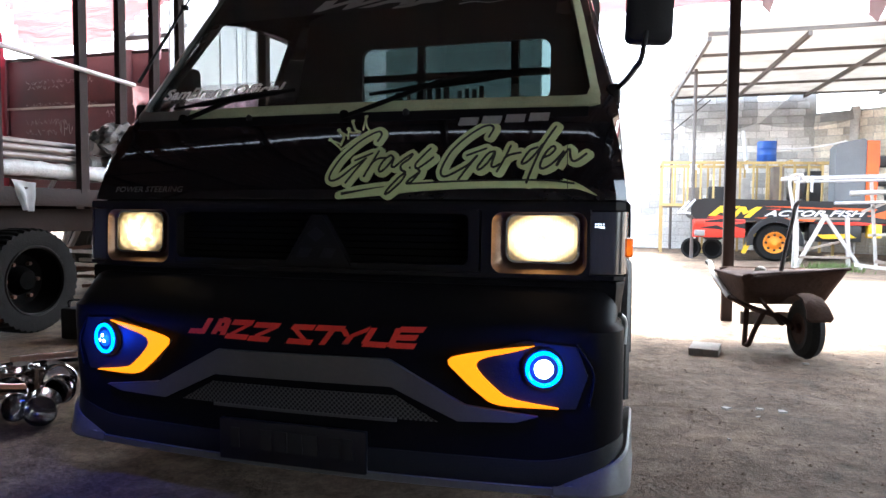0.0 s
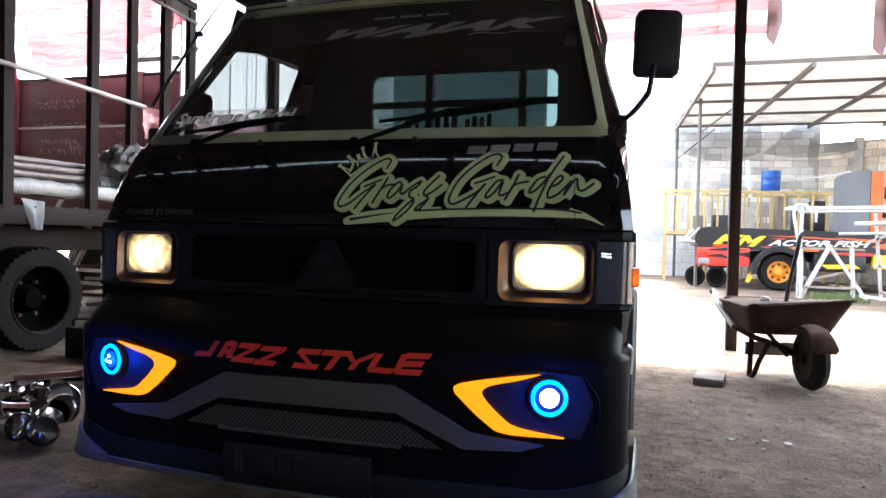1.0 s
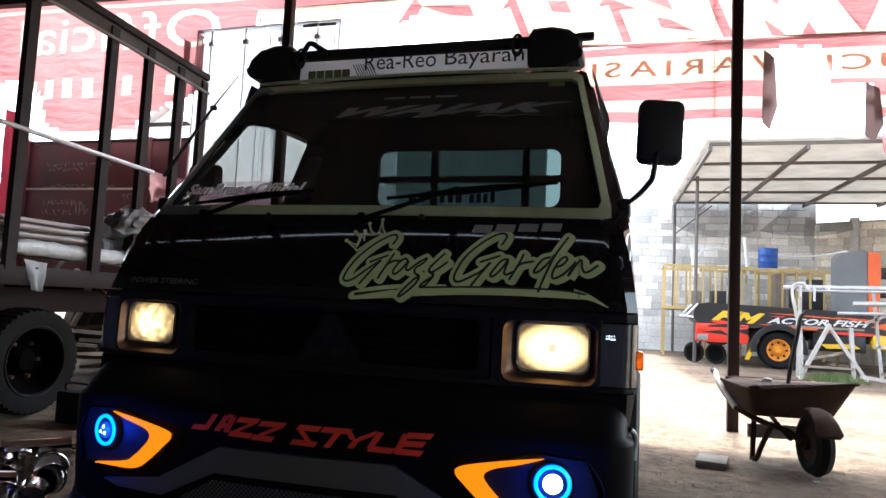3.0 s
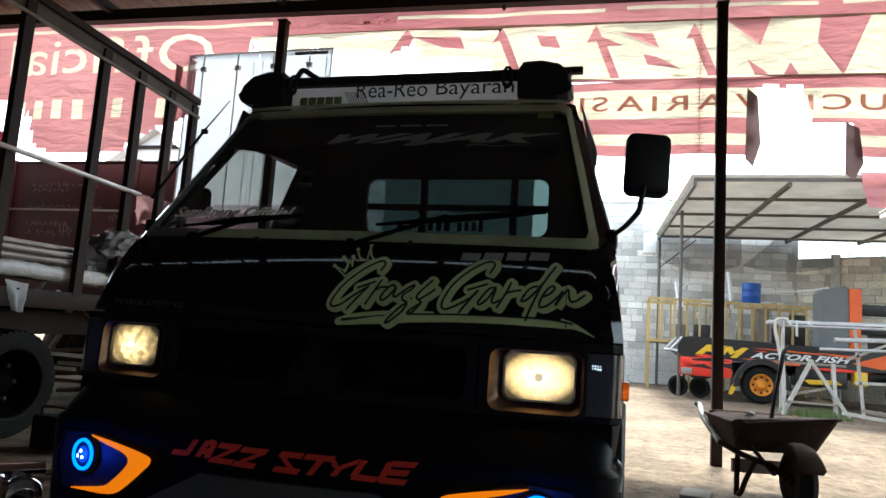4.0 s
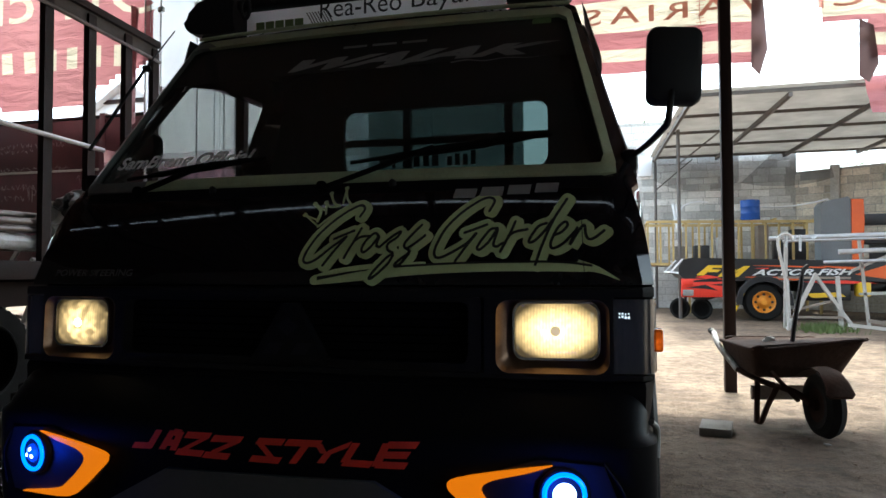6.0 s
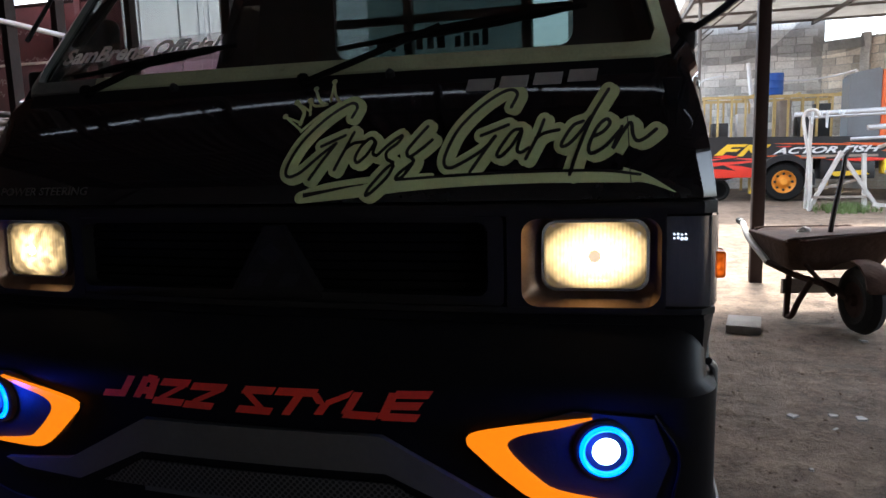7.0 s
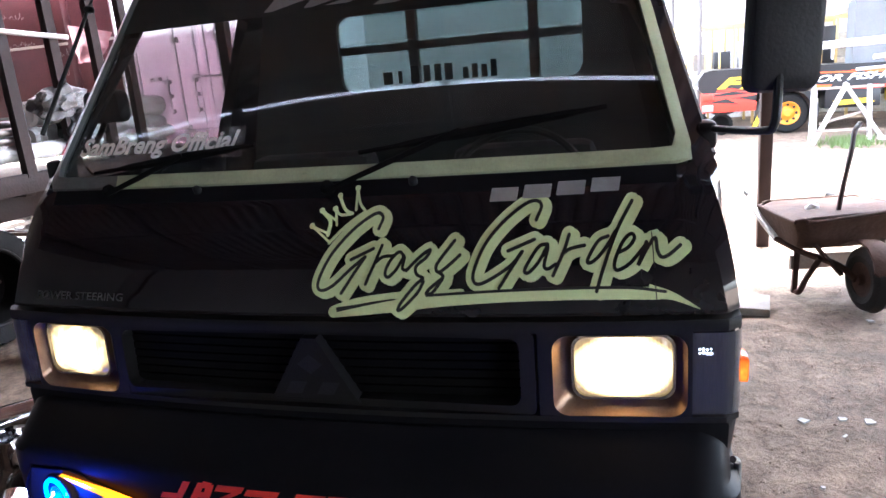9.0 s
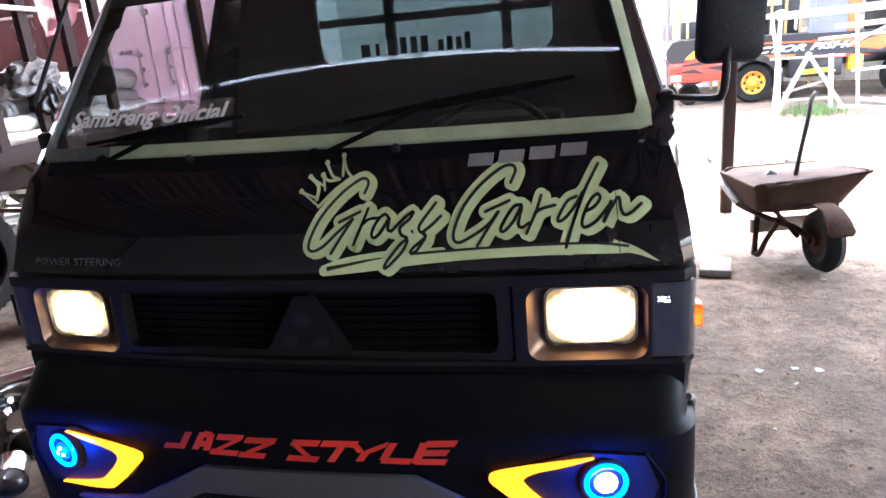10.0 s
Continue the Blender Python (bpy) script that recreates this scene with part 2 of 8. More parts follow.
M_FAINT = surface("faint_grey_vinyl", (0.09, 0.09, 0.088), (0.06, 0.06, 0.058), 8, (0.4, 0.5))
M_WHITEV = surface("white_vinyl", (0.75, 0.75, 0.74), (0.65, 0.65, 0.64), 6, (0.4, 0.55))
M_GREENV = surface("green_vinyl", (0.16, 0.22, 0.08), (0.12, 0.17, 0.06), 10, (0.4, 0.5))
M_SCREEN = pane("windscreen_glass", (0.43, 0.455, 0.445), 1.45, haze=0.032)
M_SIDEG = pane("side_glass", (0.78, 0.80, 0.79), 1.4)
M_REARG = pane("rear_glass", (0.070, 0.097, 0.096), 1.45)
M_STICK = film("frosted_sticker", (0.5, 0.5, 0.52), 0.22)
M_SIGN = sheet("sign_acrylic", (0.85, 0.86, 0.88), (0.78, 0.79, 0.82), 0.6, 3)
# lets sun through from behind, standing for daylight on the box's shaded face
M_BOXGLOW = sheet("white_box_panel", (0.74, 0.74, 0.78), (0.66, 0.66, 0.70), 0.36, 2)
M_HEAD_A = glowing("headlamp_bright", (1.0, 0.64, 0.27), 0.13, base=(0.12, 0.12, 0.11), pattern=110, low=0.7)
M_HEAD_B = glowing("headlamp_facets", (1.0, 0.64, 0.27), 0.10, base=(0.12, 0.12, 0.11), pattern=64, low=0.3)
M_LED = glowing("small_led", (0.75, 0.88, 1.0), 0.20)
M_BULB = glowing("headlamp_bulb", (1.0, 0.9, 0.7), 1.5)
M_SHIELD = glowing("headlamp_shield", (1.0, 0.70, 0.36), 0.10)
M_AMBER = glowing("amber_strip", (1.0, 0.22, 0.003), 0.12, base=(0.25, 0.07, 0.0))
M_RING = glowing("blue_ring", (0.010, 0.16, 1.0), 0.45, base=(0.05, 0.1, 0.2))
M_FOGLENS = glowing("fog_lens", (0.03, 0.16, 1.0), 0.05, base=(0.02, 0.04, 0.10))
M_FOGLED = glowing("fog_led", (0.6, 0.8, 1.0), 0.9)
M_FOGHOT = glowing("fog_lens_lit", (0.45, 0.75, 1.0), 1.5)
M_ORANGE_L = glowing("side_marker_lens", (1.0, 0.16, 0.01), 0.04, base=(0.7, 0.1, 0.01), pattern=110, low=0.2)
M_CLEAR = surface("clear_lens", (0.045, 0.047, 0.055), (0.028, 0.030, 0.036), 40, (0.1, 0.2), coat=0.6, bump=0.08, bscale=120, stretch=(1, 1, 0.05))
M_SLAT = surface("slat_black", (0.007, 0.0068, 0.0066), (0.005, 0.0048, 0.0046), 6, (0.85, 0.95), spec=0.0)
M_CABIN = surface("cabin_dark", (0.022, 0.021, 0.022), (0.014, 0.0135, 0.014), 6, (0.6, 0.8))
M_STEEL = surface("painted_steel_post", (0.028, 0.015, 0.014), (0.016, 0.0095, 0.009), 5, (0.5, 0.7), bump=0.2, spec=0.2)
M_WEB = surface("grey_brown_web", (0.11, 0.095, 0.085), (0.06, 0.05, 0.046), 5, (0.5, 0.7), bump=0.2, spec=0.25)
M_RUST = surface("rusty_steel", (0.16, 0.075, 0.045), (0.06, 0.03, 0.022), 7, (0.6, 0.85), bump=0.4, bscale=70)
M_GALV = surface("galvanised_pipe", (0.62, 0.62, 0.64), (0.45, 0.45, 0.47), 8, (0.3, 0.5), metal=0.6, bump=0.1)
M_CHROME = surface("chrome", (0.66, 0.66, 0.67), (0.52, 0.52, 0.54), 10, (0.04, 0.14), metal=1.0)
M_DULLPIPE = surface("dull_steel_pipe", (0.24, 0.22, 0.21), (0.11, 0.09, 0.085), 9, (0.3, 0.5), metal=0.8, bump=0.15, stretch=(1, 0.15, 1))
M_CRUMPLE = surface("grey_plastic_sheet", (0.15, 0.145, 0.145), (0.08, 0.078, 0.078), 9, (0.25, 0.45), bump=0.6, bscale=30)
M_WRAP = surface("plastic_wrap", (0.74, 0.74, 0.74), (0.46, 0.45, 0.45), 14, (0.25, 0.5), bump=0.9, bscale=28)
M_MAROON = surface("maroon_panel", (0.115, 0.032, 0.038), (0.06, 0.022, 0.027), 4, (0.4, 0.6), bump=0.2)
M_CLEARP = pane("added_clear_roof", (0.86, 0.88, 0.88), 1.3)
M_CHALK = surface("chalk", (0.42, 0.36, 0.36), (0.25, 0.2, 0.2), 30, (0.8, 0.95))
M_REDCLOTH = sheet("red_cloth", (0.19, 0.018, 0.032), (0.12, 0.011, 0.02), 0.32, 3)
M_TRAY = surface("cement_crusted_tray", (0.072, 0.041, 0.030), (0.028, 0.0155, 0.012), 5, (0.75, 0.92), bump=0.5, bscale=30, fine=0.3, spec=0.12)
M_DOORTINT = sheet("mauve_door_tint", (0.44, 0.24, 0.31), (0.36, 0.19, 0.25), 0.6, 2)
M_BACKDROP = surface("dark_backdrop", (0.20, 0.24, 0.23), (0.13, 0.16, 0.155), 0.8, (0.8, 0.95))
M_DIRT = ground_surface("packed_dirt", (0.245, 0.178, 0.128), (0.098, 0.069, 0.050))
M_ROOF = surface("corrugated_iron", (0.22, 0.13, 0.095), (0.10, 0.055, 0.045), 2.5, (0.5, 0.7), metal=0.2, bump=0.2)
M_CANOPY = sheet("canopy_sheet", (0.50, 0.48, 0.45), (0.36, 0.34, 0.315), 0.07, 2.5)
M_CANFRAME = surface("canopy_steel", (0.13, 0.11, 0.10), (0.08, 0.07, 0.065), 6, (0.5, 0.7))
M_BLOCK = surface("concrete_block", (0.76, 0.745, 0.72), (0.44, 0.43, 0.41), 1.6, (0.8, 0.95), bump=0.8, bscale=14, fine=0.5, vary=0.34, relief=0.02, placed=True)
M_BLOCK_W = surface("warm_block", (0.76, 0.70, 0.60), (0.44, 0.39, 0.32), 1.6, (0.8, 0.95), bump=0.8, bscale=14, fine=0.5, vary=0.34, relief=0.02, placed=True)
M_MORTAR = surface("mortar", (0.54, 0.52, 0.49), (0.30, 0.29, 0.27), 2.2, (0.85, 0.97), bump=0.5, fine=0.5)
M_BOXW = surface("white_box_panel", (0.84, 0.84, 0.86), (0.76, 0.76, 0.78), 2.0, (0.35, 0.5), bump=0.05)
M_TIMBER = surface("yellow_timber", (0.62, 0.45, 0.18), (0.40, 0.28, 0.11), 5, (0.6, 0.8), stretch=(1, 1, 0.2), bump=0.2)
M_OLDWOOD = surface("weathered_wood", (0.32, 0.26, 0.21), (0.20, 0.16, 0.13), 5, (0.7, 0.9), bump=0.4)
M_PALEWOOD = surface("pale_painted_wood", (0.55, 0.52, 0.48), (0.38, 0.35, 0.32), 6, (0.6, 0.85), bump=0.3)
M_TBLACK = surface("truck_black", (0.02, 0.02, 0.022), (0.014, 0.014, 0.015), 4, (0.3, 0.45))
M_TORANGE = surface("truck_orange", (0.75, 0.13, 0.02), (0.62, 0.09, 0.015), 4, (0.35, 0.5))
M_TYELLOW = surface("truck_yellow", (0.80, 0.52, 0.03), (0.68, 0.42, 0.02), 4, (0.35, 0.5))
M_RIMO = surface("orange_rim", (0.85, 0.33, 0.03), (0.65, 0.22, 0.02), 9, (0.4, 0.55))
M_BLUE = surface("blue_plastic", (0.02, 0.10, 0.42), (0.015, 0.07, 0.32), 5, (0.35, 0.5))
M_BANNER = sheet("banner_red", (0.45, 0.20, 0.20), (0.29, 0.09, 0.10), 0.46, 0.45, folds=0.5)
M_BANCREAM = sheet("banner_cream", (0.58, 0.51, 0.39), (0.47, 0.40, 0.30), 0.50, folds=0.5)
M_BANINK = sheet("banner_dark_red", (0.50, 0.22, 0.18), (0.42, 0.17, 0.14), 0.7)
M_TORN = sheet("torn_faded_cloth", (0.20, 0.13, 0.13), (0.12, 0.075, 0.075), 0.3)
M_CLOTH = sheet("pink_cloth", (0.50, 0.33, 0.34), (0.36, 0.11, 0.13), 0.3, 6, folds=0.5)
M_NET = film("shade_net", (0.055, 0.058, 0.056), 0.42)
M_PINK = sheet("faded_pink_sheet", (0.46, 0.17, 0.17), (0.36, 0.12, 0.13), 0.22, 2, folds=0.4)
M_BARPIPE = surface("worn_barrow_tube", (0.40, 0.38, 0.36), (0.20, 0.18, 0.16), 14, (0.5, 0.7), metal=0.3, bump=0.2)
M_TARP = sheet("pale_tarpaulin", (0.75, 0.77, 0.78), (0.65, 0.67, 0.68), 0.4, 2)
M_GRASS = surface("grass", (0.16, 0.23, 0.06), (0.09, 0.13, 0.035), 10, (0.6, 0.8), vary=0.2)
M_LEAF = surface("leaves", (0.07, 0.12, 0.04), (0.04, 0.07, 0.025), 6, (0.6, 0.8))
M_WALL = surface("workshop_wall", (0.27, 0.26, 0.245), (0.20, 0.19, 0.18), 1.5, (0.8, 0.95), bump=0.2)
M_TILE = surface("grey_paver", (0.20, 0.175, 0.15), (0.12, 0.10, 0.085), 12, (0.7, 0.9), bump=0.4)
M_STONE = surface("pale_stone", (0.44, 0.41, 0.38), (0.29, 0.27, 0.245), 20, (0.7, 0.9), bump=0.5)


# ---------------------------------------------------------------- building blocks
base_of = {}


def thing(name, loc, label, category, group="", kind=""):
    ob = new(name)
    ob.location = loc
    ob.empty_display_size = 0.1
    base_of[ob] = Vector(loc)
    return tagged(ob, label, category, group, kind)


def link_mesh(name, bm, mat, smooth=30):
    me = bpy.data.meshes.new(name)
    bmesh.ops.recalc_face_normals(bm, faces=bm.faces)
    bm.to_mesh(me)
    bm.free()
    me.materials.append(mat)
    if smooth:
        me.polygons.foreach_set("use_smooth", [True] * len(me.polygons))
        me.set_sharp_from_angle(angle=radians(smooth))
    return me


def part(name, bm, mat, parent, label="", smooth=30):
    """Links a bmesh, drawn in world places, as one mesh under a thing or a part."""
    off = base_of[parent]
    bmesh.ops.translate(bm, verts=bm.verts, vec=-off)
    ob = new(name, link_mesh(name, bm, mat, smooth))
    ob.parent = parent
    base_of[ob] = off
    return tagged(ob, label)


def single(name, bm, mat, loc, label, category="", group="", kind="", smooth=30):
    """A thing that is one mesh."""
    off = Vector(loc)
    bmesh.ops.translate(bm, verts=bm.verts, vec=-off)
    ob = new(name, link_mesh(name, bm, mat, smooth))
    ob.location = off
    base_of[ob] = off
    return tagged(ob, label, category, group, kind)


def box(bm, x0, x1, y0, y1, z0, z1, bev=0.0, m=None):
    vs = [bm.verts.new((x, y, z)) for z in (z0, z1) for y in (y0, y1) for x in (x0, x1)]
    fs = [bm.faces.new([vs[i] for i in q]) for q in ((0, 2, 3, 1), (4, 5, 7, 6), (0, 1, 5, 4), (2, 6, 7, 3), (0, 4, 6, 2), (1, 3, 7, 5))]
    if bev:
        es = list({e for f in fs for e in f.edges})
        r = bmesh.ops.bevel(bm, geom=es, offset=bev, segments=2, affect="EDGES", profile=0.5)
        vs = list({v for f in r["faces"] for v in f.verts} | {v for v in vs if v.is_valid})
    if m is not None:
        bmesh.ops.transform(bm, matrix=m, verts=[v for v in vs if v.is_valid])
    return bm


def ring_loft(bm, rings, closed=True, caps=True):
    """Skins rows of points; closed: each row runs round."""
    rows = [[bm.verts.new(p) for p in r] for r in rings]
    for a, b in zip(rows, rows[1:]):
        n = len(a)
        for i in range(n if closed else n - 1):
            j = (i + 1) % n
            bm.faces.new((a[i], a[j], b[j], b[i]))
    if caps and closed:
        bm.faces.new(rows[0])
        bm.faces.new(list(reversed(rows[-1])))
    return rows


def axes(d):
    d = Vector(d).normalized()
    u = d.cross(Vector((0, 0, 1)) if abs(d.z) < 0.9 else Vector((1, 0, 0))).normalized()
    return d, u, d.cross(u).normalized()


def rod(bm, p, q, r, r2=None, n=12, flat=None):
    """A round bar from p to q; flat: a square one."""
    p, q = Vector(p), Vector(q)
    d, u, v = axes(q - p)
    r2 = r if r2 is None else r2
    if flat:
        u, v, n = u, v, 4
    off = math.pi / 4 if flat else 0
    k = math.sqrt(2) if flat else 1
    ring_loft(bm, [[c + k * s * (math.cos(off + 2 * math.pi * i / n) * u + math.sin(off + 2 * math.pi * i / n) * v) for i in range(n)] for c, s in ((p, r), (q, r2))])
    return bm


def bar(bm, p, q, w, h):
    """A rectangular bar from p to q, w across and h high."""
    p, q = Vector(p), Vector(q)
    d, u, v = axes(q - p)
    ring_loft(bm, [[c + a * w / 2 * u + b * h / 2 * v for a, b in ((-1, -1), (1, -1), (1, 1), (-1, 1))] for c in (p, q)])
    return bm


def smooth_line(pts, steps=5):
    """A rounded run through the points."""
    pts = [Vector(p) for p in pts]
    ext = [2 * pts[0] - pts[1]] + pts + [2 * pts[-1] - pts[-2]]
    out = []
    for i in range(1, len(ext) - 2):
        a, b, c, d = ext[i - 1:i + 3]
        for s in range(steps):
            t = s / steps
            out.append(0.5 * (2 * b + (c - a) * t + (2 * a - 5 * b + 4 * c - d) * t * t + (3 * b - a - 3 * c + d) * t ** 3))
    return out + [pts[-1]]


def pipe(bm, pts, r, n=10, steps=5):
    line = smooth_line(pts, steps)
    rings = []
    d, u, v = axes(line[1] - line[0])
    for i, p in enumerate(line):
        d = (line[min(i + 1, len(line) - 1)] - line[max(i - 1, 0)]).normalized()
        u = (u - u.dot(d) * d).normalized()
        v = d.cross(u)
        rr = r[min(i * len(r) // len(line), len(r) - 1)] if isinstance(r, (list, tuple)) else r
        rings.append([p + rr * (math.cos(2 * math.pi * k / n) * u + math.sin(2 * math.pi * k / n) * v) for k in range(n)])
    ring_loft(bm, rings)
    return bm


def lathe(bm, c, d, profile, n=32, close=False):
    """Turns rows of (along, radius) about the line through c towards d."""
    c = Vector(c)
    d, u, v = axes(d)
    ring_loft(bm, [[c + a * d + r * (math.cos(2 * math.pi * i / n) * u + math.sin(2 * math.pi * i / n) * v) for i in range(n)] for a, r in profile], caps=not close)
    return bm


def rr_loop(x0, x1, z0, z1, r, n=5):
    """A rectangle with rounded corners, as (x, z) points."""
    out = []
    for cx, cz, a0 in ((x1 - r, z1 - r, 0), (x0 + r, z1 - r, 90), (x0 + r, z0 + r, 180), (x1 - r, z0 + r, 270)):
        for i in range(n + 1):
            a = radians(a0 + 90 * i / n)
            out.append((cx + r * math.cos(a), cz + r * math.sin(a)))
    return out


def letters(text, size, shear=0.0, bold=0.0, mirror=False, spacing=1.0):
    """The text as points and faces in a plane, from (0, 0); the built-in font. Returns points, faces, width."""
    cu = bpy.data.curves.new("text", "FONT")
    cu.body, cu.size, cu.shear, cu.offset, cu.space_character, cu.resolution_u = text, size, shear, bold, spacing, 3
    ob = bpy.data.objects.new("text", cu)
    scene.collection.objects.link(ob)
    bpy.context.view_layer.update()
    me = bpy.data.meshes.new_from_object(ob.evaluated_get(bpy.context.evaluated_depsgraph_get()))
    vs = [(v.co.x, v.co.y) for v in me.vertices]
    fs = [list(p.vertices) for p in me.polygons]
    bpy.data.objects.remove(ob)
    bpy.data.meshes.remove(me)
    x0, x1 = min(v[0] for v in vs), max(v[0] for v in vs)
    y0 = min(v[1] for v in vs)
    h = max(v[1] for v in vs) - y0
    vs = [((x1 - x if mirror else x - x0), y - y0) for x, y in vs]
    return vs, fs, x1 - x0, h


def lettering(bm, text, place, width, height, shear=0.0, bold=0.0, mirror=False, spacing=1.0):
    """Adds the text to bm, fitted to width and height, each point laid by place(a, b)."""
    vs, fs, w, h = letters(text, 1.0, shear, bold, mirror, spacing)
    mv = [bm.verts.new(place(x / w * width, y / h * height)) for x, y in vs]
    for f in fs:
        try:
            bm.faces.new([mv[i] for i in f])
        except ValueError:
            pass
    return bm


def ribbon(bm, pts, width, place, steps=5, taper=False):
    """A brush stroke through (a, b) points with round ends."""
    line = smooth_line([Vector((p[0], p[1], 0)) for p in pts], steps)
    lefts, rights = [], []
    for i, p in enumerate(line):
        d = (line[min(i + 1, len(line) - 1)] - line[max(i - 1, 0)]).normalized()
        nrm = Vector((-d.y, d.x, 0))
        w = width / 2 * ((1 - i / (len(line) - 1)) * 0.95 + 0.05 if taper else 1)
        lefts.append(p + nrm * w)
        rights.append(p - nrm * w)
    a = [bm.verts.new(place(p.x, p.y)) for p in lefts]
    b = [bm.verts.new(place(p.x, p.y)) for p in rights]
    for i in range(len(a) - 1):
        bm.faces.new((a[i], b[i], b[i + 1], a[i + 1]))
    if not taper:
        for c, edge in ((line[0], (a[0], b[0])), (line[-1], (a[-1], b[-1]))):
            disc = [bm.verts.new(place(c.x + width / 2 * math.cos(k * math.pi / 6), c.y + width / 2 * math.sin(k * math.pi / 6))) for k in range(12)]
            bm.faces.new(disc)
    return bm


def flat_poly(bm, pts, place, cuts=0):
    vs = [bm.verts.new(place(*p)) for p in pts]
    bm.faces.new(vs)
    return bm


# ---------------------------------------------------------------- ground
def ground_height(x, y):
    h = 0.014 * noise.noise((x * 1.3, y * 1.3, 0.3)) + 0.010 * noise.noise((x * 3.9, y * 4.6, 1.7)) + 0.004 * noise.noise((x * 13, y * 12, 4.0))
    return h - 0.006


def steps_axis(lo, hi, near0, near1, fine, grow=1.35):
    out = list(np.arange(near0, near1 + 1e-6, fine))
    s, v = fine, near1
    while v < hi:
        s *= grow
        v += s
        out.append(v)
    s, v = fine, near0
    while v > lo:
        s *= grow
        v -= s
        out.insert(0, v)
    return out


gx, gy = steps_axis(-900, 900, -3.6, 2.8, 0.034), steps_axis(-300, 1500, 2.0, 7.0, 0.034)
bm = bmesh.new()
grid = [[bm.verts.new((x, y, ground_height(x, y) if abs(x) < 40 and abs(y) < 40 else -0.006)) for x in gx] for y in gy]
for r0, r1 in zip(grid, grid[1:]):
    for i in range(len(gx) - 1):
        bm.faces.new((r0[i], r0[i + 1], r1[i + 1], r1[i]))
single("ground", bm, M_DIRT, (0, 0, 0), "packed brown dirt yard, dusty and uneven", "ground", kind="structure", smooth=60)

# ---------------------------------------------------------------- the van
VX = -0.865
van = thing("pickup_van", (VX, 2.2, 0.0), "black cab-over pickup van with lit headlights and blue fog rings", "van")


def lerp_table(rows, v):
    if v <= rows[0][0]:
        return rows[0][1]
    for (a, p), (b, q) in zip(rows, rows[1:]):
        if v <= b:
            return p + (q - p) * (v - a) / (b - a)
    return rows[-1][1]


NOSE = [(0.5, 2.11), (0.62, 2.115), (0.70, 2.12), (0.90, 2.128), (0.935, 2.141), (1.0, 2.162), (1.05, 2.185), (1.1, 2.215), (1.15, 2.247), (1.2, 2.281), (1.83, 2.702), (1.88, 2.78)]
HALF = [(0.3, 0.895), (0.62, 0.905), (0.69, 0.917), (0.9, 0.919), (1.0, 0.908), (1.12, 0.893), (1.2, 0.884), (1.5, 0.798), (1.8, 0.718), (1.87, 0.695)]
CORNER = 0.045


def nose(x, z):
    """The y of the cab's front at x across from its middle and height z."""
    r = CORNER
    w, yc = lerp_table(HALF, z), lerp_table(NOSE, z)
    a, ax = w - r, min(abs(x), w)
    y = yc + 0.040 * (min(ax, a) / 0.8) ** 2
    if ax > a:
        y += 1.0 * (r - math.sqrt(max(r * r - (ax - a) ** 2, 0)))
    return y


def on_nose(x, z, out=0.0):
    return Vector((VX + x, nose(x, z) - out, z))


def cab_section(z, back, inset=0.0):
    """Half-open run from the back of one side round the front to the other."""
    w = lerp_table(HALF, z)
    xs = [-w + w * 2 * i / 48 for i in range(49)]
    xs = sorted(set([round(v, 4) for v in xs] + [s * (w - CORNER * (1 - math.sin(k * math.pi / 16))) for s in (-1, 1) for k in range(9)]))
    front = [Vector((VX + x, nose(x, z) + inset, z)) for x in xs]
    y0 = front[0].y
    side = [y0 + (back - y0) * k / 6 for k in range(6, 0, -1)]
    return [Vector((VX - w, y, z)) for y in side] + front + [Vector((VX + w, y, z)) for y in reversed(side)]


def same_count(rows, n=90):
    """Resamples runs to one number of points, by length."""
    out = []
    for r in rows:
        d = [0]
        for a, b in zip(r, r[1:]):
            d.append(d[-1] + (b - a).length)
        res, k = [], 0
        for i in range(n):
            t = d[-1] * i / (n - 1)
            while k < len(d) - 2 and d[k + 1] < t:
                k += 1
            f = (t - d[k]) / max(d[k + 1] - d[k], 1e-9)
            res.append(r[k].lerp(r[k + 1], min(f, 1)))
        out.append(res)
    return out


BACK = 3.32
# lower shell under the grille, dark core behind it, and the bonnet panel
bm = bmesh.new()
ring_loft(bm, same_count([cab_section(z, BACK, i) for z, i in ((0.46, 0.05), (0.47, 0.0), (0.60, 0.0), (0.672, 0.0), (0.684, 0.006), (0.69, 0.05))]), closed=False)
part("lower_panel", bm, M_SATIN, van)
bm = bmesh.new()
ring_loft(bm, same_count([cab_section(z, BACK, 0.055) for z in (0.66, 0.75, 0.85, 0.93)]), closed=False)
part("grille_core", bm, M_SLAT, van)
bm = bmesh.new()
ring_loft(bm, same_count([cab_section(z, BACK, i) for z, i in ((0.912, 0.05), (0.914, 0.004), (0.925, 0.0), (0.96, 0), (1.0, 0), (1.05, 0), (1.1, 0), (1.15, 0), (1.185, 0), (1.196, 0.006), (1.2, 0.03))]), closed=False)
part("bonnet_panel", bm, M_PAINT, van, "glossy black front panel below the windscreen")

# grille surround: plate with openings, wrapped round the corners


def nose_plate(bm, loops, out0, out1):
    """A closed band between two like loops of (x, z), from out0 to out1 proud of the nose."""
    a, b = loops
    n = len(a)
    rows = [[bm.verts.new(on_nose(*p, o)) for p in l] for l, o in ((a, out0), (a, out1), (b, out1), (b, out0))]
    for r, s in zip(rows, rows[1:]):
        for i in range(n):
            bm.faces.new((r[i], r[(i + 1) % n], s[(i + 1) % n], s[i]))


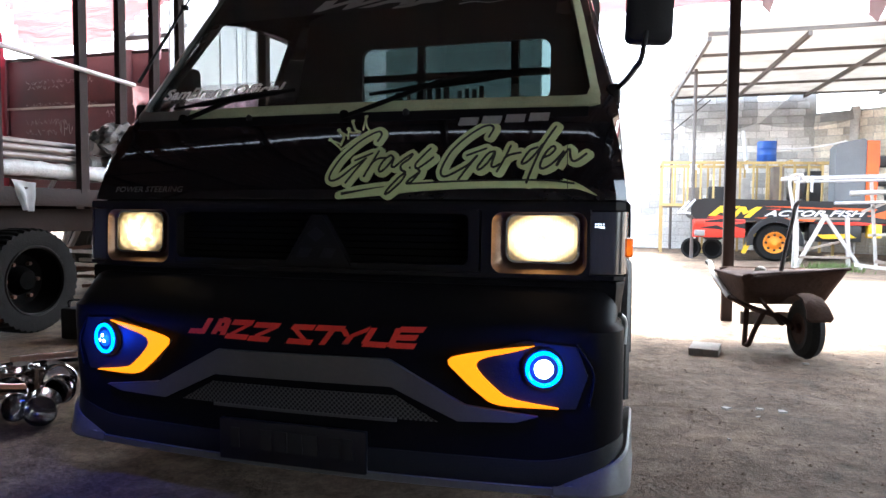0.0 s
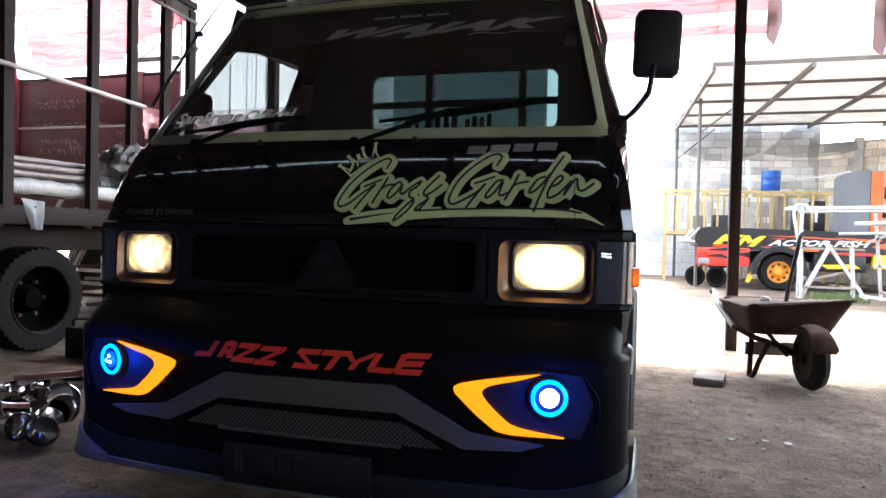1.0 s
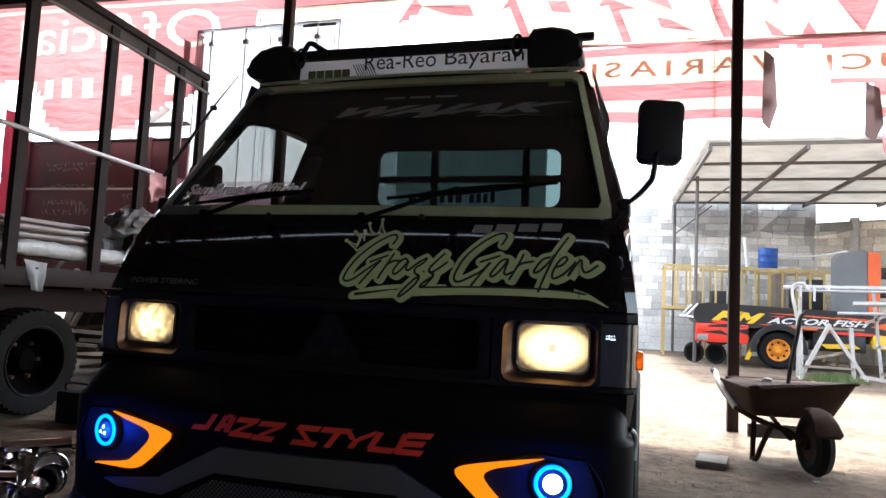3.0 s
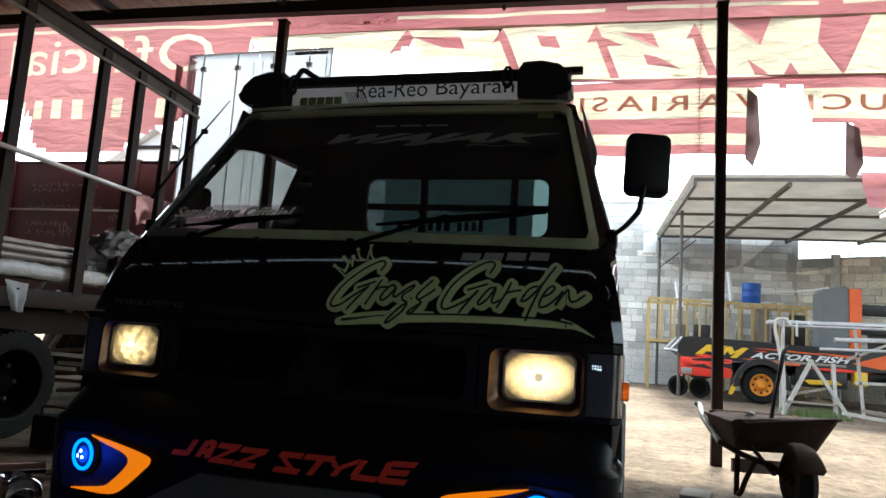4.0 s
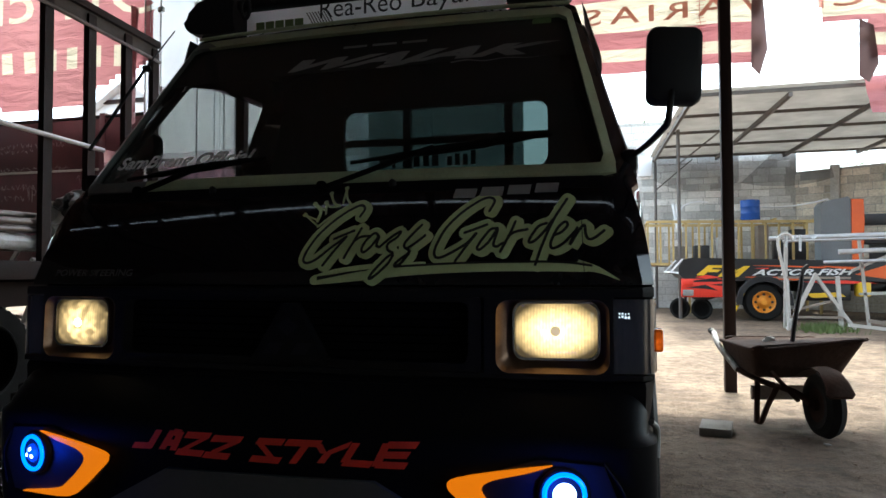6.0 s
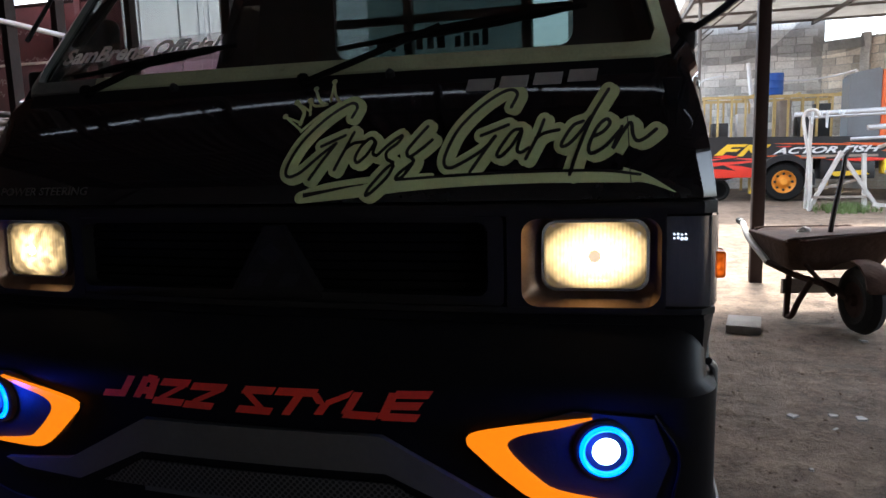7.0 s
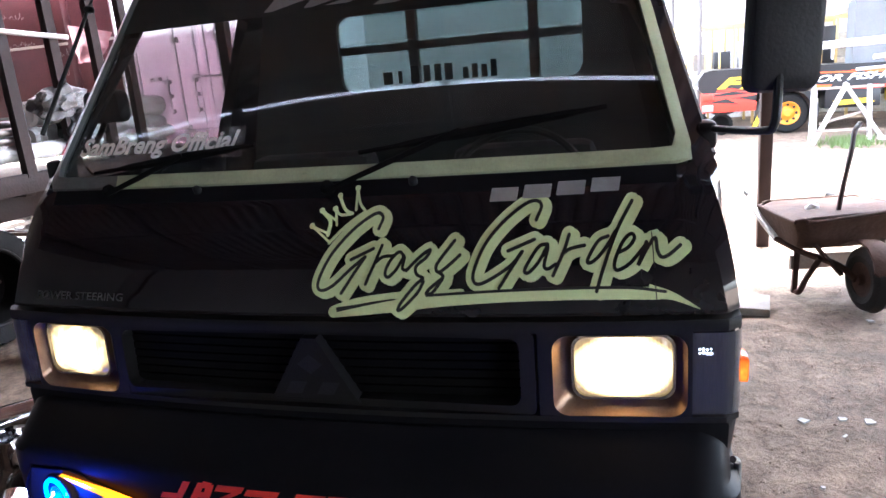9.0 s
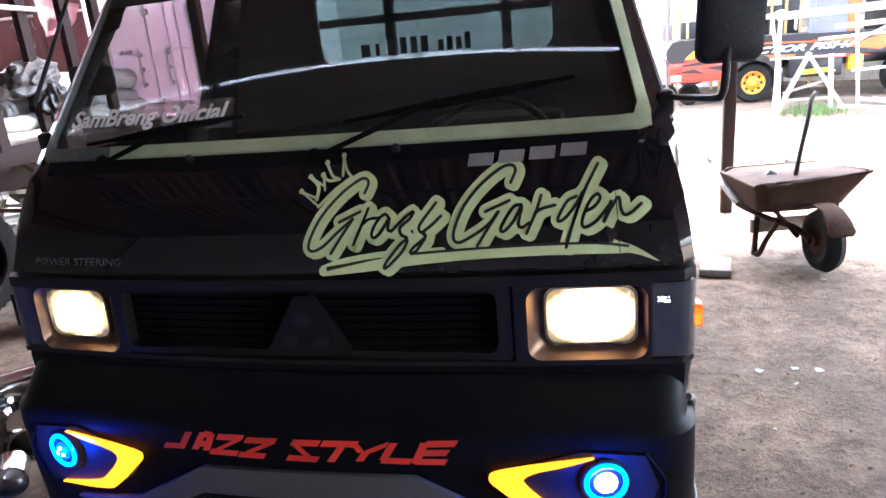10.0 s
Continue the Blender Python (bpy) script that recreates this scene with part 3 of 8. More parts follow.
def nose_patch(bm, x0, x1, z0, z1, out, deep=0.03, nx=12, nz=3):
    g = [[bm.verts.new(on_nose(x0 + (x1 - x0) * i / nx, z0 + (z1 - z0) * j / nz, out)) for i in range(nx + 1)] for j in range(nz + 1)]
    h = [[bm.verts.new(on_nose(x0 + (x1 - x0) * i / nx, z0 + (z1 - z0) * j / nz, out - deep)) for i in range(nx + 1)] for j in (0, nz)]
    for j in range(nz):
        for i in range(nx):
            bm.faces.new((g[j][i], g[j][i + 1], g[j + 1][i + 1], g[j + 1][i]))
    for k, j in ((0, 0), (1, nz)):
        for i in range(nx):
            bm.faces.new((g[j][i], g[j][i + 1], h[k][i + 1], h[k][i]))
    return g


bm = bmesh.new()
nose_patch(bm, -0.916, 0.916, 0.885, 0.908, 0.012, 0.05, 70)
part("grille_top_rail", bm, M_GRILLE, van)
bm = bmesh.new()
nose_patch(bm, -0.914, 0.914, 0.690, 0.702, 0.012, 0.05, 70)
part("grille_bottom_rail", bm, M_GRILLE, van)
bm = bmesh.new()
nose_plate(bm, (rr_loop(-0.548, 0.51, 0.703, 0.884, 0.012), rr_loop(-0.515, 0.478, 0.722, 0.872, 0.022)), -0.03, 0.010)
part("grille_frame", bm, M_GRILLE, van)
for k in range(7):
    bm = bmesh.new()
    nose_patch(bm, -0.52, 0.48, 0.728 + k * 0.0205, 0.744 + k * 0.0205, -0.026, 0.03, 40, 1)
    part("grille_slat", bm, M_SLAT, van)
for s, mat_l in ((-1, M_HEAD_B), (1, M_HEAD_A)):
    x0, x1 = sorted((s * 0.517, s * 0.822))
    r0, r1 = sorted((s * 0.546, s * 0.813))
    bm = bmesh.new()
    nose_plate(bm, (rr_loop(x0, x1, 0.702, 0.885, 0.004), rr_loop(r0, r1, 0.7035, 0.8785, 0.032)), -0.03, 0.011)
    surround = part("headlight_surround", bm, M_GRILLE, van)
    bm = bmesh.new()
    lo, li = rr_loop(r0, r1, 0.7035, 0.8785, 0.032), rr_loop(min(s * 0.585, s * 0.79), max(s * 0.585, s * 0.79), 0.734, 0.873, 0.026)
    rows = [[bm.verts.new(on_nose(a0 + (a1 - a0) * f, b0 + (b1 - b0) * f, o)) for (a0, b0), (a1, b1) in zip(lo, li)] for f, o in ((0, 0.012), (0.08, 0.008), (0.4, -0.010), (0.9, -0.020), (1.0, -0.026))]
    for ra, rb in zip(rows, rows[1:]):
        for i in range(len(ra)):
            j = (i + 1) % len(ra)
            bm.faces.new((ra[i], ra[j], rb[j], rb[i]))
    part("headlight_bezel", bm, M_BEZEL, van, "dull metal headlight recess, tinted warm for the lamp's glow")
    # domed lens with upright ribs
    bm = bmesh.new()
    cx, cz = s * 0.6875, 0.8035
    rows = []
    for f, o in ((1.0, -0.026), (0.97, -0.014), (0.85, -0.005), (0.6, 0.002), (0.3, 0.005), (0.05, 0.006)):
        rows.append([on_nose(cx + (p[0] - cx) * f, cz + (p[1] - cz) * f, o) for p in rr_loop(cx - 0.0995, cx + 0.0995, cz - 0.067, cz + 0.067, 0.028, 8)])
    ring_loft(bm, rows)
    lens = part("headlight_lens", bm, mat_l, van, "lit warm-white rectangular headlight")
    bm = bmesh.new()
    nose_plate(bm, (rr_loop(cx - 0.104, cx + 0.104, cz - 0.071, cz + 0.071, 0.03), rr_loop(cx - 0.098, cx + 0.098, cz - 0.065, cz + 0.065, 0.027)), -0.026, -0.006)
    part("rim", bm, M_CHROME, lens)
    bm = bmesh.new()
    lathe(bm, on_nose(cx, cz, 0.006), (0, -1, 0), [(-0.004, 0.012), (0.001, 0.012), (0.002, 0.008), (0.0025, 0.001)], 20)
    part("bulb_shield", bm, M_SHIELD if s > 0 else M_BULB, lens)
    # corner lens round the side, and the amber marker
    bm = bmesh.new()
    n = 14
    rows = [[on_nose(s * (0.822 + 0.094 * i / n), z, 0.006) for i in range(n + 1)] + [Vector((VX + s * 0.9215, 2.222 + 0.018 * k, z)) for k in range(3)] for z in (0.706, 0.71, 0.76, 0.82, 0.87, 0.88)]
    ring_loft(bm, rows, closed=False)
    lens_c = part("corner_lens", bm, M_CLEAR, van, "ribbed clear corner lens")
    if s > 0:
        for dx, dz, r in ((0.836, 0.846, 0.0024), (0.836, 0.838, 0.0022), (0.843, 0.846, 0.0026), (0.843, 0.839, 0.003), (0.850, 0.845, 0.0022), (0.850, 0.837, 0.0034), (0.857, 0.846, 0.002), (0.857, 0.837, 0.0034)):
            bm = bmesh.new()
            lathe(bm, on_nose(dx, dz, 0.0065), (0, -1, 0), [(-0.002, r), (0.001, r * 0.9), (0.002, r * 0.1)], 8)
            part("corner_bulb", bm, M_LED, lens_c, "small white lit bulb")
    bm = bmesh.new()
    box(bm, VX + s * 0.922 - 0.015, VX + s * 0.922 + 0.015, 2.215, 2.275, 0.752, 0.806, 0.006)
    part("side_marker", bm, M_ORANGE_L, van, "orange side marker lamp")

# triangular badge
bm = bmesh.new()
tri = [(-0.018, 0.866), (0.018, 0.866), (0.112, 0.712), (-0.112, 0.712)]
nose_plate(bm, (tri, [(-0.012, 0.858), (0.012, 0.858), (0.098, 0.720), (-0.098, 0.720)]), -0.03, 0.006)
flat_poly(bm, [(-0.012, 0.858), (0.012, 0.858), (0.098, 0.720), (-0.098, 0.720)], lambda a, b: on_nose(a, b, 0.005))
badge = part("grille_badge", bm, M_GRILLE, van, "dull grey triangular badge plate")
for cx, cz in ((0.0, 0.806), (-0.040, 0.752), (0.040, 0.752)):
    bm = bmesh.new()
    flat_poly(bm, [(cx, cz + 0.024), (cx + 0.032, cz), (cx, cz - 0.024), (cx - 0.032, cz)] if cx == 0 else [(cx - 0.03, cz - 0.018), (cx + 0.012, cz - 0.018), (cx + 0.03, cz + 0.012), (cx - 0.012, cz + 0.012)], lambda a, b: on_nose(a, b, 0.010))
    part("diamond", bm, M_BLACK, badge)

# lettering on the front panel
def art(px, py):
    """From the drawing's own grid (x right, y down) to the panel."""
    return 0.055 + (px - 568) * 1.304e-3, 0.931 + (473 - (px - 568) * 0.0236 - py) * 1.28e-3


STROKES = []


def stroke(*pts):
    STROKES.append(pts)


# first capital with its bar and stem, then r, a, s, s
stroke((652, 342), (658, 324), (644, 318), (606, 343), (568, 385), (547, 428), (552, 442), (574, 434), (604, 408), (630, 387))
stroke((606, 391), (646, 373))
stroke((632, 386), (612, 414), (590, 446))
stroke((661, 368), (653, 388), (634, 430))
stroke((652, 394), (664, 386), (682, 384))
stroke((701, 384), (692, 378), (677, 392), (669, 410), (674, 418), (688, 406), (702, 384), (699, 403), (706, 407))
stroke((706, 407), (728, 386), (746, 374), (740, 386), (723, 400), (724, 412), (735, 418))
stroke((735, 420), (722, 430), (698, 458), (692, 471), (702, 466), (726, 442), (736, 424))
stroke((787, 360), (766, 386), (757, 400), (762, 409), (780, 397), (797, 382))
stroke((764, 410), (769, 417), (748, 434), (741, 444), (752, 441), (768, 420))
# second capital, then a, r, d, e, n
stroke((920, 330), (928, 309), (918, 301), (898, 308), (866, 333), (838, 366), (822, 402), (820, 421), (830, 427), (852, 417), (882, 397), (898, 377))
stroke((876, 376), (918, 359))
stroke((899, 377), (880, 405), (862, 433))
stroke((939, 366), (926, 369), (912, 388), (903, 405), (909, 409), (925, 393), (940, 368), (934, 397), (940, 403), (952, 396))
stroke((973, 352), (965, 376), (948, 413))
stroke((962, 381), (975, 373), (997, 368))
stroke((1033, 355), (1018, 362), (1004, 384), (1002, 394), (1013, 390), (1030, 371), (1044, 348))
stroke((1070, 304), (1046, 348), (1027, 398), (1015, 437))
stroke((1049, 379), (1063, 372), (1073, 359), (1068, 352), (1055, 364), (1043, 392), (1046, 405), (1066, 395), (1088, 370))
stroke((1091, 364), (1084, 382), (1078, 398), (1092, 373), (1104, 358), (1107, 376), (1113, 386), (1124, 383), (1141, 369))
bm = bmesh.new()
for k, st in enumerate(STROKES):
    ribbon(bm, [art(*p) for p in st], 0.031, lambda a, b, k=k: on_nose(a, b, 0.0012 + k * 0.00004))
    ribbon(bm, [art(p[0] + 6, p[1] + 3) for p in st], 0.029, lambda a, b, k=k: on_nose(a, b, 0.0021 + k * 0.00004))
for k, (st, w) in enumerate((([(576, 477), (640, 470), (700, 463), (760, 455), (850, 447), (950, 442), (1050, 440), (1108, 440)], 0.024), ([(1092, 437), (1128, 444), (1168, 463)], 0.029), ([(576, 472), (620, 458), (700, 446), (800, 440)], 0.013))):
    ribbon(bm, [art(*p) for p in st], w, lambda a, b, k=k: on_nose(a, b, 0.0030 + k * 0.00006), taper=k == 1)
part("script_lettering", bm, M_LETTER, van, "pale green script lettering decal", smooth=0)
bm = bmesh.new()
for k, st in enumerate(STROKES):
    ribbon(bm, [art(*p) for p in st], 0.0072, lambda a, b, k=k: on_nose(a, b, 0.0034 + k * 0.00005))
for k, (st, w) in enumerate((([(582, 473), (640, 462), (694, 452)], 0.010), ([(742, 446), (850, 438), (950, 433), (1060, 431), (1118, 437)], 0.0058), ([(1099, 350), (1102, 400)], 0.002), ([(1103, 426), (1105, 449)], 0.002))):
    ribbon(bm, [art(*p) for p in st], w, lambda a, b, k=k: on_nose(a, b, 0.0044 + k * 0.0001), taper=k == 0)
part("script_ink", bm, M_INK, van, "black script strokes", smooth=0)
bm = bmesh.new()
# crown: a band over the capital, prongs with a ball on each tip
k = 0
for st, w in (([(562, 365), (592, 337), (624, 315)], 0.0065), ([(527, 339), (563, 364)], 0.005), ([(527, 339), (558, 350)], 0.005), ([(558, 352), (560, 330), (543, 314)], 0.009), ([(543, 314), (572, 330)], 0.005), ([(573, 336), (568, 311)], 0.006),
              ([(568, 311), (578, 320), (597, 319)], 0.006), ([(600, 318), (586, 312), (573, 291)], 0.007), ([(606, 312), (605, 279)], 0.006), ([(605, 279), (613, 302), (624, 314)], 0.006)):
    ribbon(bm, [art(*p) for p in st], w, lambda u, v, k=k: on_nose(u, v, 0.002 + k * 0.00004), steps=3)
    k += 1
for px, py in ((526, 338), (542, 313), (567, 310), (573, 289), (605, 277)):
    c = art(px, py)
    flat_poly(bm, [(c[0] + 0.0068 * math.cos(i), c[1] + 0.0062 * math.sin(i)) for i in np.linspace(0, 2 * math.pi, 12, endpoint=False)], lambda u, v, k=k: on_nose(u, v, 0.002 + k * 0.00004))
    k += 1
part("crown_decal", bm, M_LETTER, van, "pale crown decal", smooth=0)

# added matt band, hides the roof gap's reflection along the bonnet top
bm = bmesh.new()
nose_patch(bm, -0.80, 0.80, 1.163, 1.197, 0.0016, 0.006, 60, 2)
part("cowl_strip", bm, M_SATIN, van, "matt black strip added under the windscreen to hide a reflection")
# model badge as plain silver blocks, and the small side words
bm = bmesh.new()
for k in range(4):
    x0, z0, wd = 0.412 + k * 0.0712, 1.142 + 0.0035 * k, 0.058
    lean = 0.004
    box_pts = [(x0, z0), (x0 + wd, z0), (x0 + wd + lean, z0 + 0.026), (x0 + lean, z0 + 0.026)]
    core = [(x0 + 0.002, z0 + 0.001), (x0 + wd - 0.002, z0 + 0.001), (x0 + wd + lean - 0.002, z0 + 0.025), (x0 + lean + 0.002, z0 + 0.025)]
    nose_plate(bm, (box_pts, core), 0.0, 0.004)
    flat_poly(bm, core, lambda u, v: on_nose(u, v, 0.0042))
part("model_badge", bm, M_SILVER, van, "silver block badge")
bm = bmesh.new()
lettering(bm, "POWER STEERING", lambda a, b: on_nose(-0.802 + a, 0.938 + b, 0.0016), 0.29, 0.019, 0.1, 0.01)
part("small_lettering", bm, M_FAINT, van, "faint grey lettering", smooth=0)

# windscreen, its frame and rubber, pillars, roof, doors
WS_Z0, WS_Z1 = 1.232, 1.772


def screen_loop(z0, z1, inset, out, r=0.05):
    """The rounded outline of the windscreen opening, laid on the slope."""
    pts = []
    w0, w1 = lerp_table(HALF, z0) - inset - 0.034, lerp_table(HALF, z1) - inset - 0.012
    for (x, z) in rr_loop(-1, 1, 0, 1, 0.032, 6):
        zz = z0 + (z1 - z0) * z
        pts.append((x * (w0 + (w1 - w0) * z), zz))
    # more points along the long runs, so that the frame follows the bow
    dense = []
    for (a, b) in zip(pts, pts[1:] + pts[:1]):
        n = max(1, int(math.hypot(b[0] - a[0], b[1] - a[1]) / 0.06))
        dense += [(a[0] + (b[0] - a[0]) * i / n, a[1] + (b[1] - a[1]) * i / n) for i in range(n)]
    return [on_nose(x, z, out) for x, z in dense]


def screen_half(z):
    """Half the width of the glass at height z."""
    return lerp_table(HALF, z) - lerp_table([(1.2, 0.064), (1.8, 0.040)], z)


def frame_band(bm, outer, inner, back):
    n = min(len(outer), len(inner))
    rows = [[bm.verts.new(p) for p in l] for l in (outer, inner, [q + Vector((0, back, -back * 0.4)) for q in inner])]
    for r, s in zip(rows, rows[1:]):
        for i in range(n):
            bm.faces.new((r[i], r[(i + 1) % n], s[(i + 1) % n], s[i]))


def resample_loop(l, n=120):
    return same_count([l + [l[0]]], n + 1)[0][:-1]


outer = resample_loop(screen_loop(1.196, 1.812, 0.008, -0.004))
mid = resample_loop(screen_loop(1.203, 1.806, 0.014, 0.003))
inner = resample_loop(screen_loop(WS_Z0, WS_Z1, 0.034, 0.014))
bm = bmesh.new()
frame_band(bm, outer, mid, 0.0)
frame_band(bm, mid, inner, 0.02)
bmesh.ops.remove_doubles(bm, verts=bm.verts, dist=0.0004)
# left end gets a greyer copy of the moulding: shade put into its colour
shade_side = bm.copy()
for half, keep in ((bm, False), (shade_side, True)):
    bmesh.ops.delete(half, geom=[q for q in half.faces if (q.calc_center_median().x - VX < -0.60) != keep], context="FACES")
part("windscreen_frame", bm, M_BEIGE, van, "pale beige windscreen moulding")
part("windscreen_frame", shade_side, M_MOULD_SHADED, van, "left end of the windscreen moulding, greyed for shade")
bm = bmesh.new()
nx, nz = 24, 8
g = []
for j in range(nz + 1):
    z = WS_Z0 - 0.006 + (WS_Z1 - WS_Z0 + 0.012) * j / nz
    w = screen_half(z) + 0.012
    g.append([bm.verts.new(on_nose(-w + 2 * w * i / nx, z, -0.004)) for i in range(nx + 1)])
for a, b in zip(g, g[1:]):
    for i in range(nx):
        bm.faces.new((a[i], a[i + 1], b[i + 1], b[i]))
glass = part("windscreen", bm, M_SCREEN, van, "slightly tinted windscreen glass")
glass.visible_shadow = False

# sun strip across the top of the screen with its lettering
bm = bmesh.new()
g = []
for j in range(4):
    z = 1.61 + 0.172 * j / 3
    w = screen_half(z)
    g.append([bm.verts.new(on_nose(-w + 2 * w * i / nx, z, -0.0075)) for i in range(nx + 1)])
for a, b in zip(g, g[1:]):
    for i in range(nx):
        bm.faces.new((a[i], a[i + 1], b[i + 1], b[i]))
part("sun_strip", bm, M_CABIN, glass, "black sun strip")
bm = bmesh.new()
lettering(bm, "WAJAK", lambda a, b: on_nose(-0.24 + a, 1.606 + b, -0.0015), 0.915, 0.062, 0.6, 0.05)
part("strip_lettering", bm, M_GREYV, glass, "grey slanted lettering", smooth=0)
bm = bmesh.new()
for k in range(3):
    x0 = -0.06 + 0.105 * k
    flat_poly(bm, [(x0, 1.702), (x0 + 0.085, 1.702), (x0 + 0.085, 1.712), (x0, 1.712)], lambda a, b: on_nose(a, b, -0.0015))
part("dealer_bar", bm, M_GREYV, glass, smooth=0)
bm = bmesh.new()
ribbon(bm, [(0.33, 1.606), (0.38, 1.612), (0.44, 1.604), (0.50, 1.611), (0.58, 1.606), (0.63, 1.612)], 0.006, lambda a, b: on_nose(a, b, -0.0012), taper=True)
part("script_bar", bm, M_GREYV, glass, smooth=0)
bm = bmesh.new()
flat_poly(bm, [(0.575, 1.742), (0.635, 1.742), (0.635, 1.768), (0.575, 1.768)], lambda a, b: on_nose(a, b, -0.0012))
part("corner_sticker", bm, M_GREENV, glass, "small green sticker", smooth=0)
bm = bmesh.new()
flat_poly(bm, [(-0.765, 1.262), (-0.225, 1.262), (-0.225, 1.335), (-0.765, 1.335)], lambda a, b: on_nose(a, b, -0.0015))
part("sticker", bm, M_STICK, glass, "frosted strip sticker", smooth=0)
bm = bmesh.new()
lettering(bm, "SamBreng Official", lambda a, b: on_nose(-0.752 + a, 1.268 + b, 0.0005), 0.512, 0.059, 0.25, 0.03)
part("sticker_lettering", bm, M_WHITEV, glass, "white italic lettering", smooth=0)

# cab sides: sills, doors below the glass, pillars and roof
for s in (-1, 1):
    bm = bmesh.new()
    rows = []
    for z in (1.19, 1.3, 1.4, 1.5, 1.6, 1.7, 1.82):
        w = lerp_table(HALF, z)
        k = lerp_table([(1.2, 0.046), (1.8, 0.022)], z)
        a = on_nose(s * (w - k), z, 0.0)
        b = Vector((VX + s * w, nose(w, z) + 0.03, z))
        c = Vector((VX + s * (w - 0.03), nose(w, z) + 0.02, z))
        d = on_nose(s * (w - k - 0.022), z, -0.02)
        rows.append([a, on_nose(s * (w - 0.004), z, -0.006), b, c, d])
    ring_loft(bm, rows)
    part("windscreen_pillar", bm, M_PAINT, van)
    if s > 0:
        bm = bmesh.new()
        rows = []
        for z in (1.195, 1.35, 1.5, 1.65, 1.80):
            w = lerp_table(HALF, z)
            k = lerp_table([(1.2, 0.078), (1.8, 0.052)], z)
            rows.append([on_nose(w - k, z, -0.010), Vector((VX + w - 0.034, nose(w, z) + 0.15, z)), Vector((VX + w - 0.026, nose(w, z) + 0.15, z)), on_nose(w - k + 0.02, z, -0.012)])
        ring_loft(bm, rows)
        part("pillar_trim", bm, M_CABIN, van, "dark inner trim of the windscreen pillar")
    bm = bmesh.new()
    rows = []
    for z in (1.08, 1.19, 1.35, 1.5, 1.65, 1.82):
        w = lerp_table(HALF, z) - (0.006 if z < 1.2 else 0.0)
        rows.append([Vector((VX + s * (w - i), y, z)) for i, y in ((0, 3.19 + (z - 1.19) * 0.18), (0, BACK + 0.03), (0.12, BACK + 0.03), (0.05, 3.19 + (z - 1.19) * 0.18))])
    ring_loft(bm, rows)
    part("rear_pillar", bm, M_PAINT, van)
    bm = bmesh.new()
    g = []
    for z in (1.2, 1.4, 1.6, 1.815):
        w = lerp_table(HALF, z) - 0.018
        y0 = nose(w, z) + 0.06
        g.append([bm.verts.new((VX + s * w, y0 + (3.24 - y0) * i / 5, z)) for i in range(6)])
    for a, b in zip(g, g[1:]):
        for i in range(5):
            bm.faces.new((a[i], a[i + 1], b[i + 1], b[i]))
    sg = part("side_window", bm, M_SIDEG, van, "clear side window")
    sg.visible_shadow = False
    bm = bmesh.new()
    pipe(bm, [(VX + s * 0.872, 2.40, 1.2), (VX + s * 0.802, 2.58, 1.45), (VX + s * 0.727, 2.80, 1.74), (VX + s * 0.712, 2.95, 1.80), (VX + s * 0.712, 3.12, 1.80)], 0.016, 8)
    part("door_frame", bm, M_BLACK, van)
    # solid head of the door above the glass
    bm = bmesh.new()
    rows = []
    for y, z in ((2.56, 1.53), (2.63, 1.59), (2.72, 1.645), (2.9, 1.682), (3.1, 1.70), (BACK + 0.02, 1.706)):
        w, wt = lerp_table(HALF, z), lerp_table(HALF, 1.83)
        zt = max(z + 0.02, min(1.835, 1.6 + (y - 2.60) * 1.55))
        rows.append([Vector((VX + s * (w - 0.004), y, z)), Vector((VX + s * (wt + 0.004), y, zt)), Vector((VX + s * (wt - 0.04), y, zt)), Vector((VX + s * (w - 0.04), y, z))])
    ring_loft(bm, rows)
    part("door_head", bm, M_PAINT, van)
    # rain guard that bows out along the top of the door
    bm = bmesh.new()
    rows = []
    for k in range(9):
        y = 2.72 + 0.075 * k
        up = 0.02 * math.sin(math.pi * k / 8)
        rows.append([Vector((VX + s * 0.728, y, 1.825)), Vector((VX + s * (0.742 + 0.6 * up), y, 1.79)), Vector((VX + s * (0.764 + up), y, 1.71)), Vector((VX + s * (0.761 + up), y, 1.71)), Vector((VX + s * (0.737 + 0.6 * up), y, 1.787))])
    ring_loft(bm, rows)
    part("rain_guard", bm, M_BLACK, van)
    # wheel arch flare and front wheel
    bm = bmesh.new()
    arch = [(VX + s * 0.905, 2.72 + 0.37 * math.cos(a), 0.31 + 0.38 * math.sin(a)) for a in np.linspace(math.pi * 1.0, 0, 12)]
    pipe(bm, arch, 0.028, 10, 3)
    part("wheel_arch", bm, M_BLACK, van)
    bm = bmesh.new()
    lathe(bm, (VX + s * 0.62, 2.72, 0.29), (s, 0, 0), [(0, 0.19), (0.0, 0.26), (0.02, 0.285), (0.10, 0.29), (0.18, 0.285), (0.20, 0.26), (0.20, 0.19), (0.19, 0.17), (0.14, 0.06), (0.15, 0.01)], 36)
    part("front_wheel", bm, M_RUBBER, van)
    bm = bmesh.new()
    lathe(bm, (VX + s * 0.58, 5.0, 0.29), (s, 0, 0), [(0, 0.19), (0.0, 0.26), (0.02, 0.285), (0.10, 0.29), (0.18, 0.285), (0.20, 0.26), (0.20, 0.19), (0.14, 0.06), (0.15, 0.01)], 30)
    part("rear_wheel", bm, M_RUBBER, van)
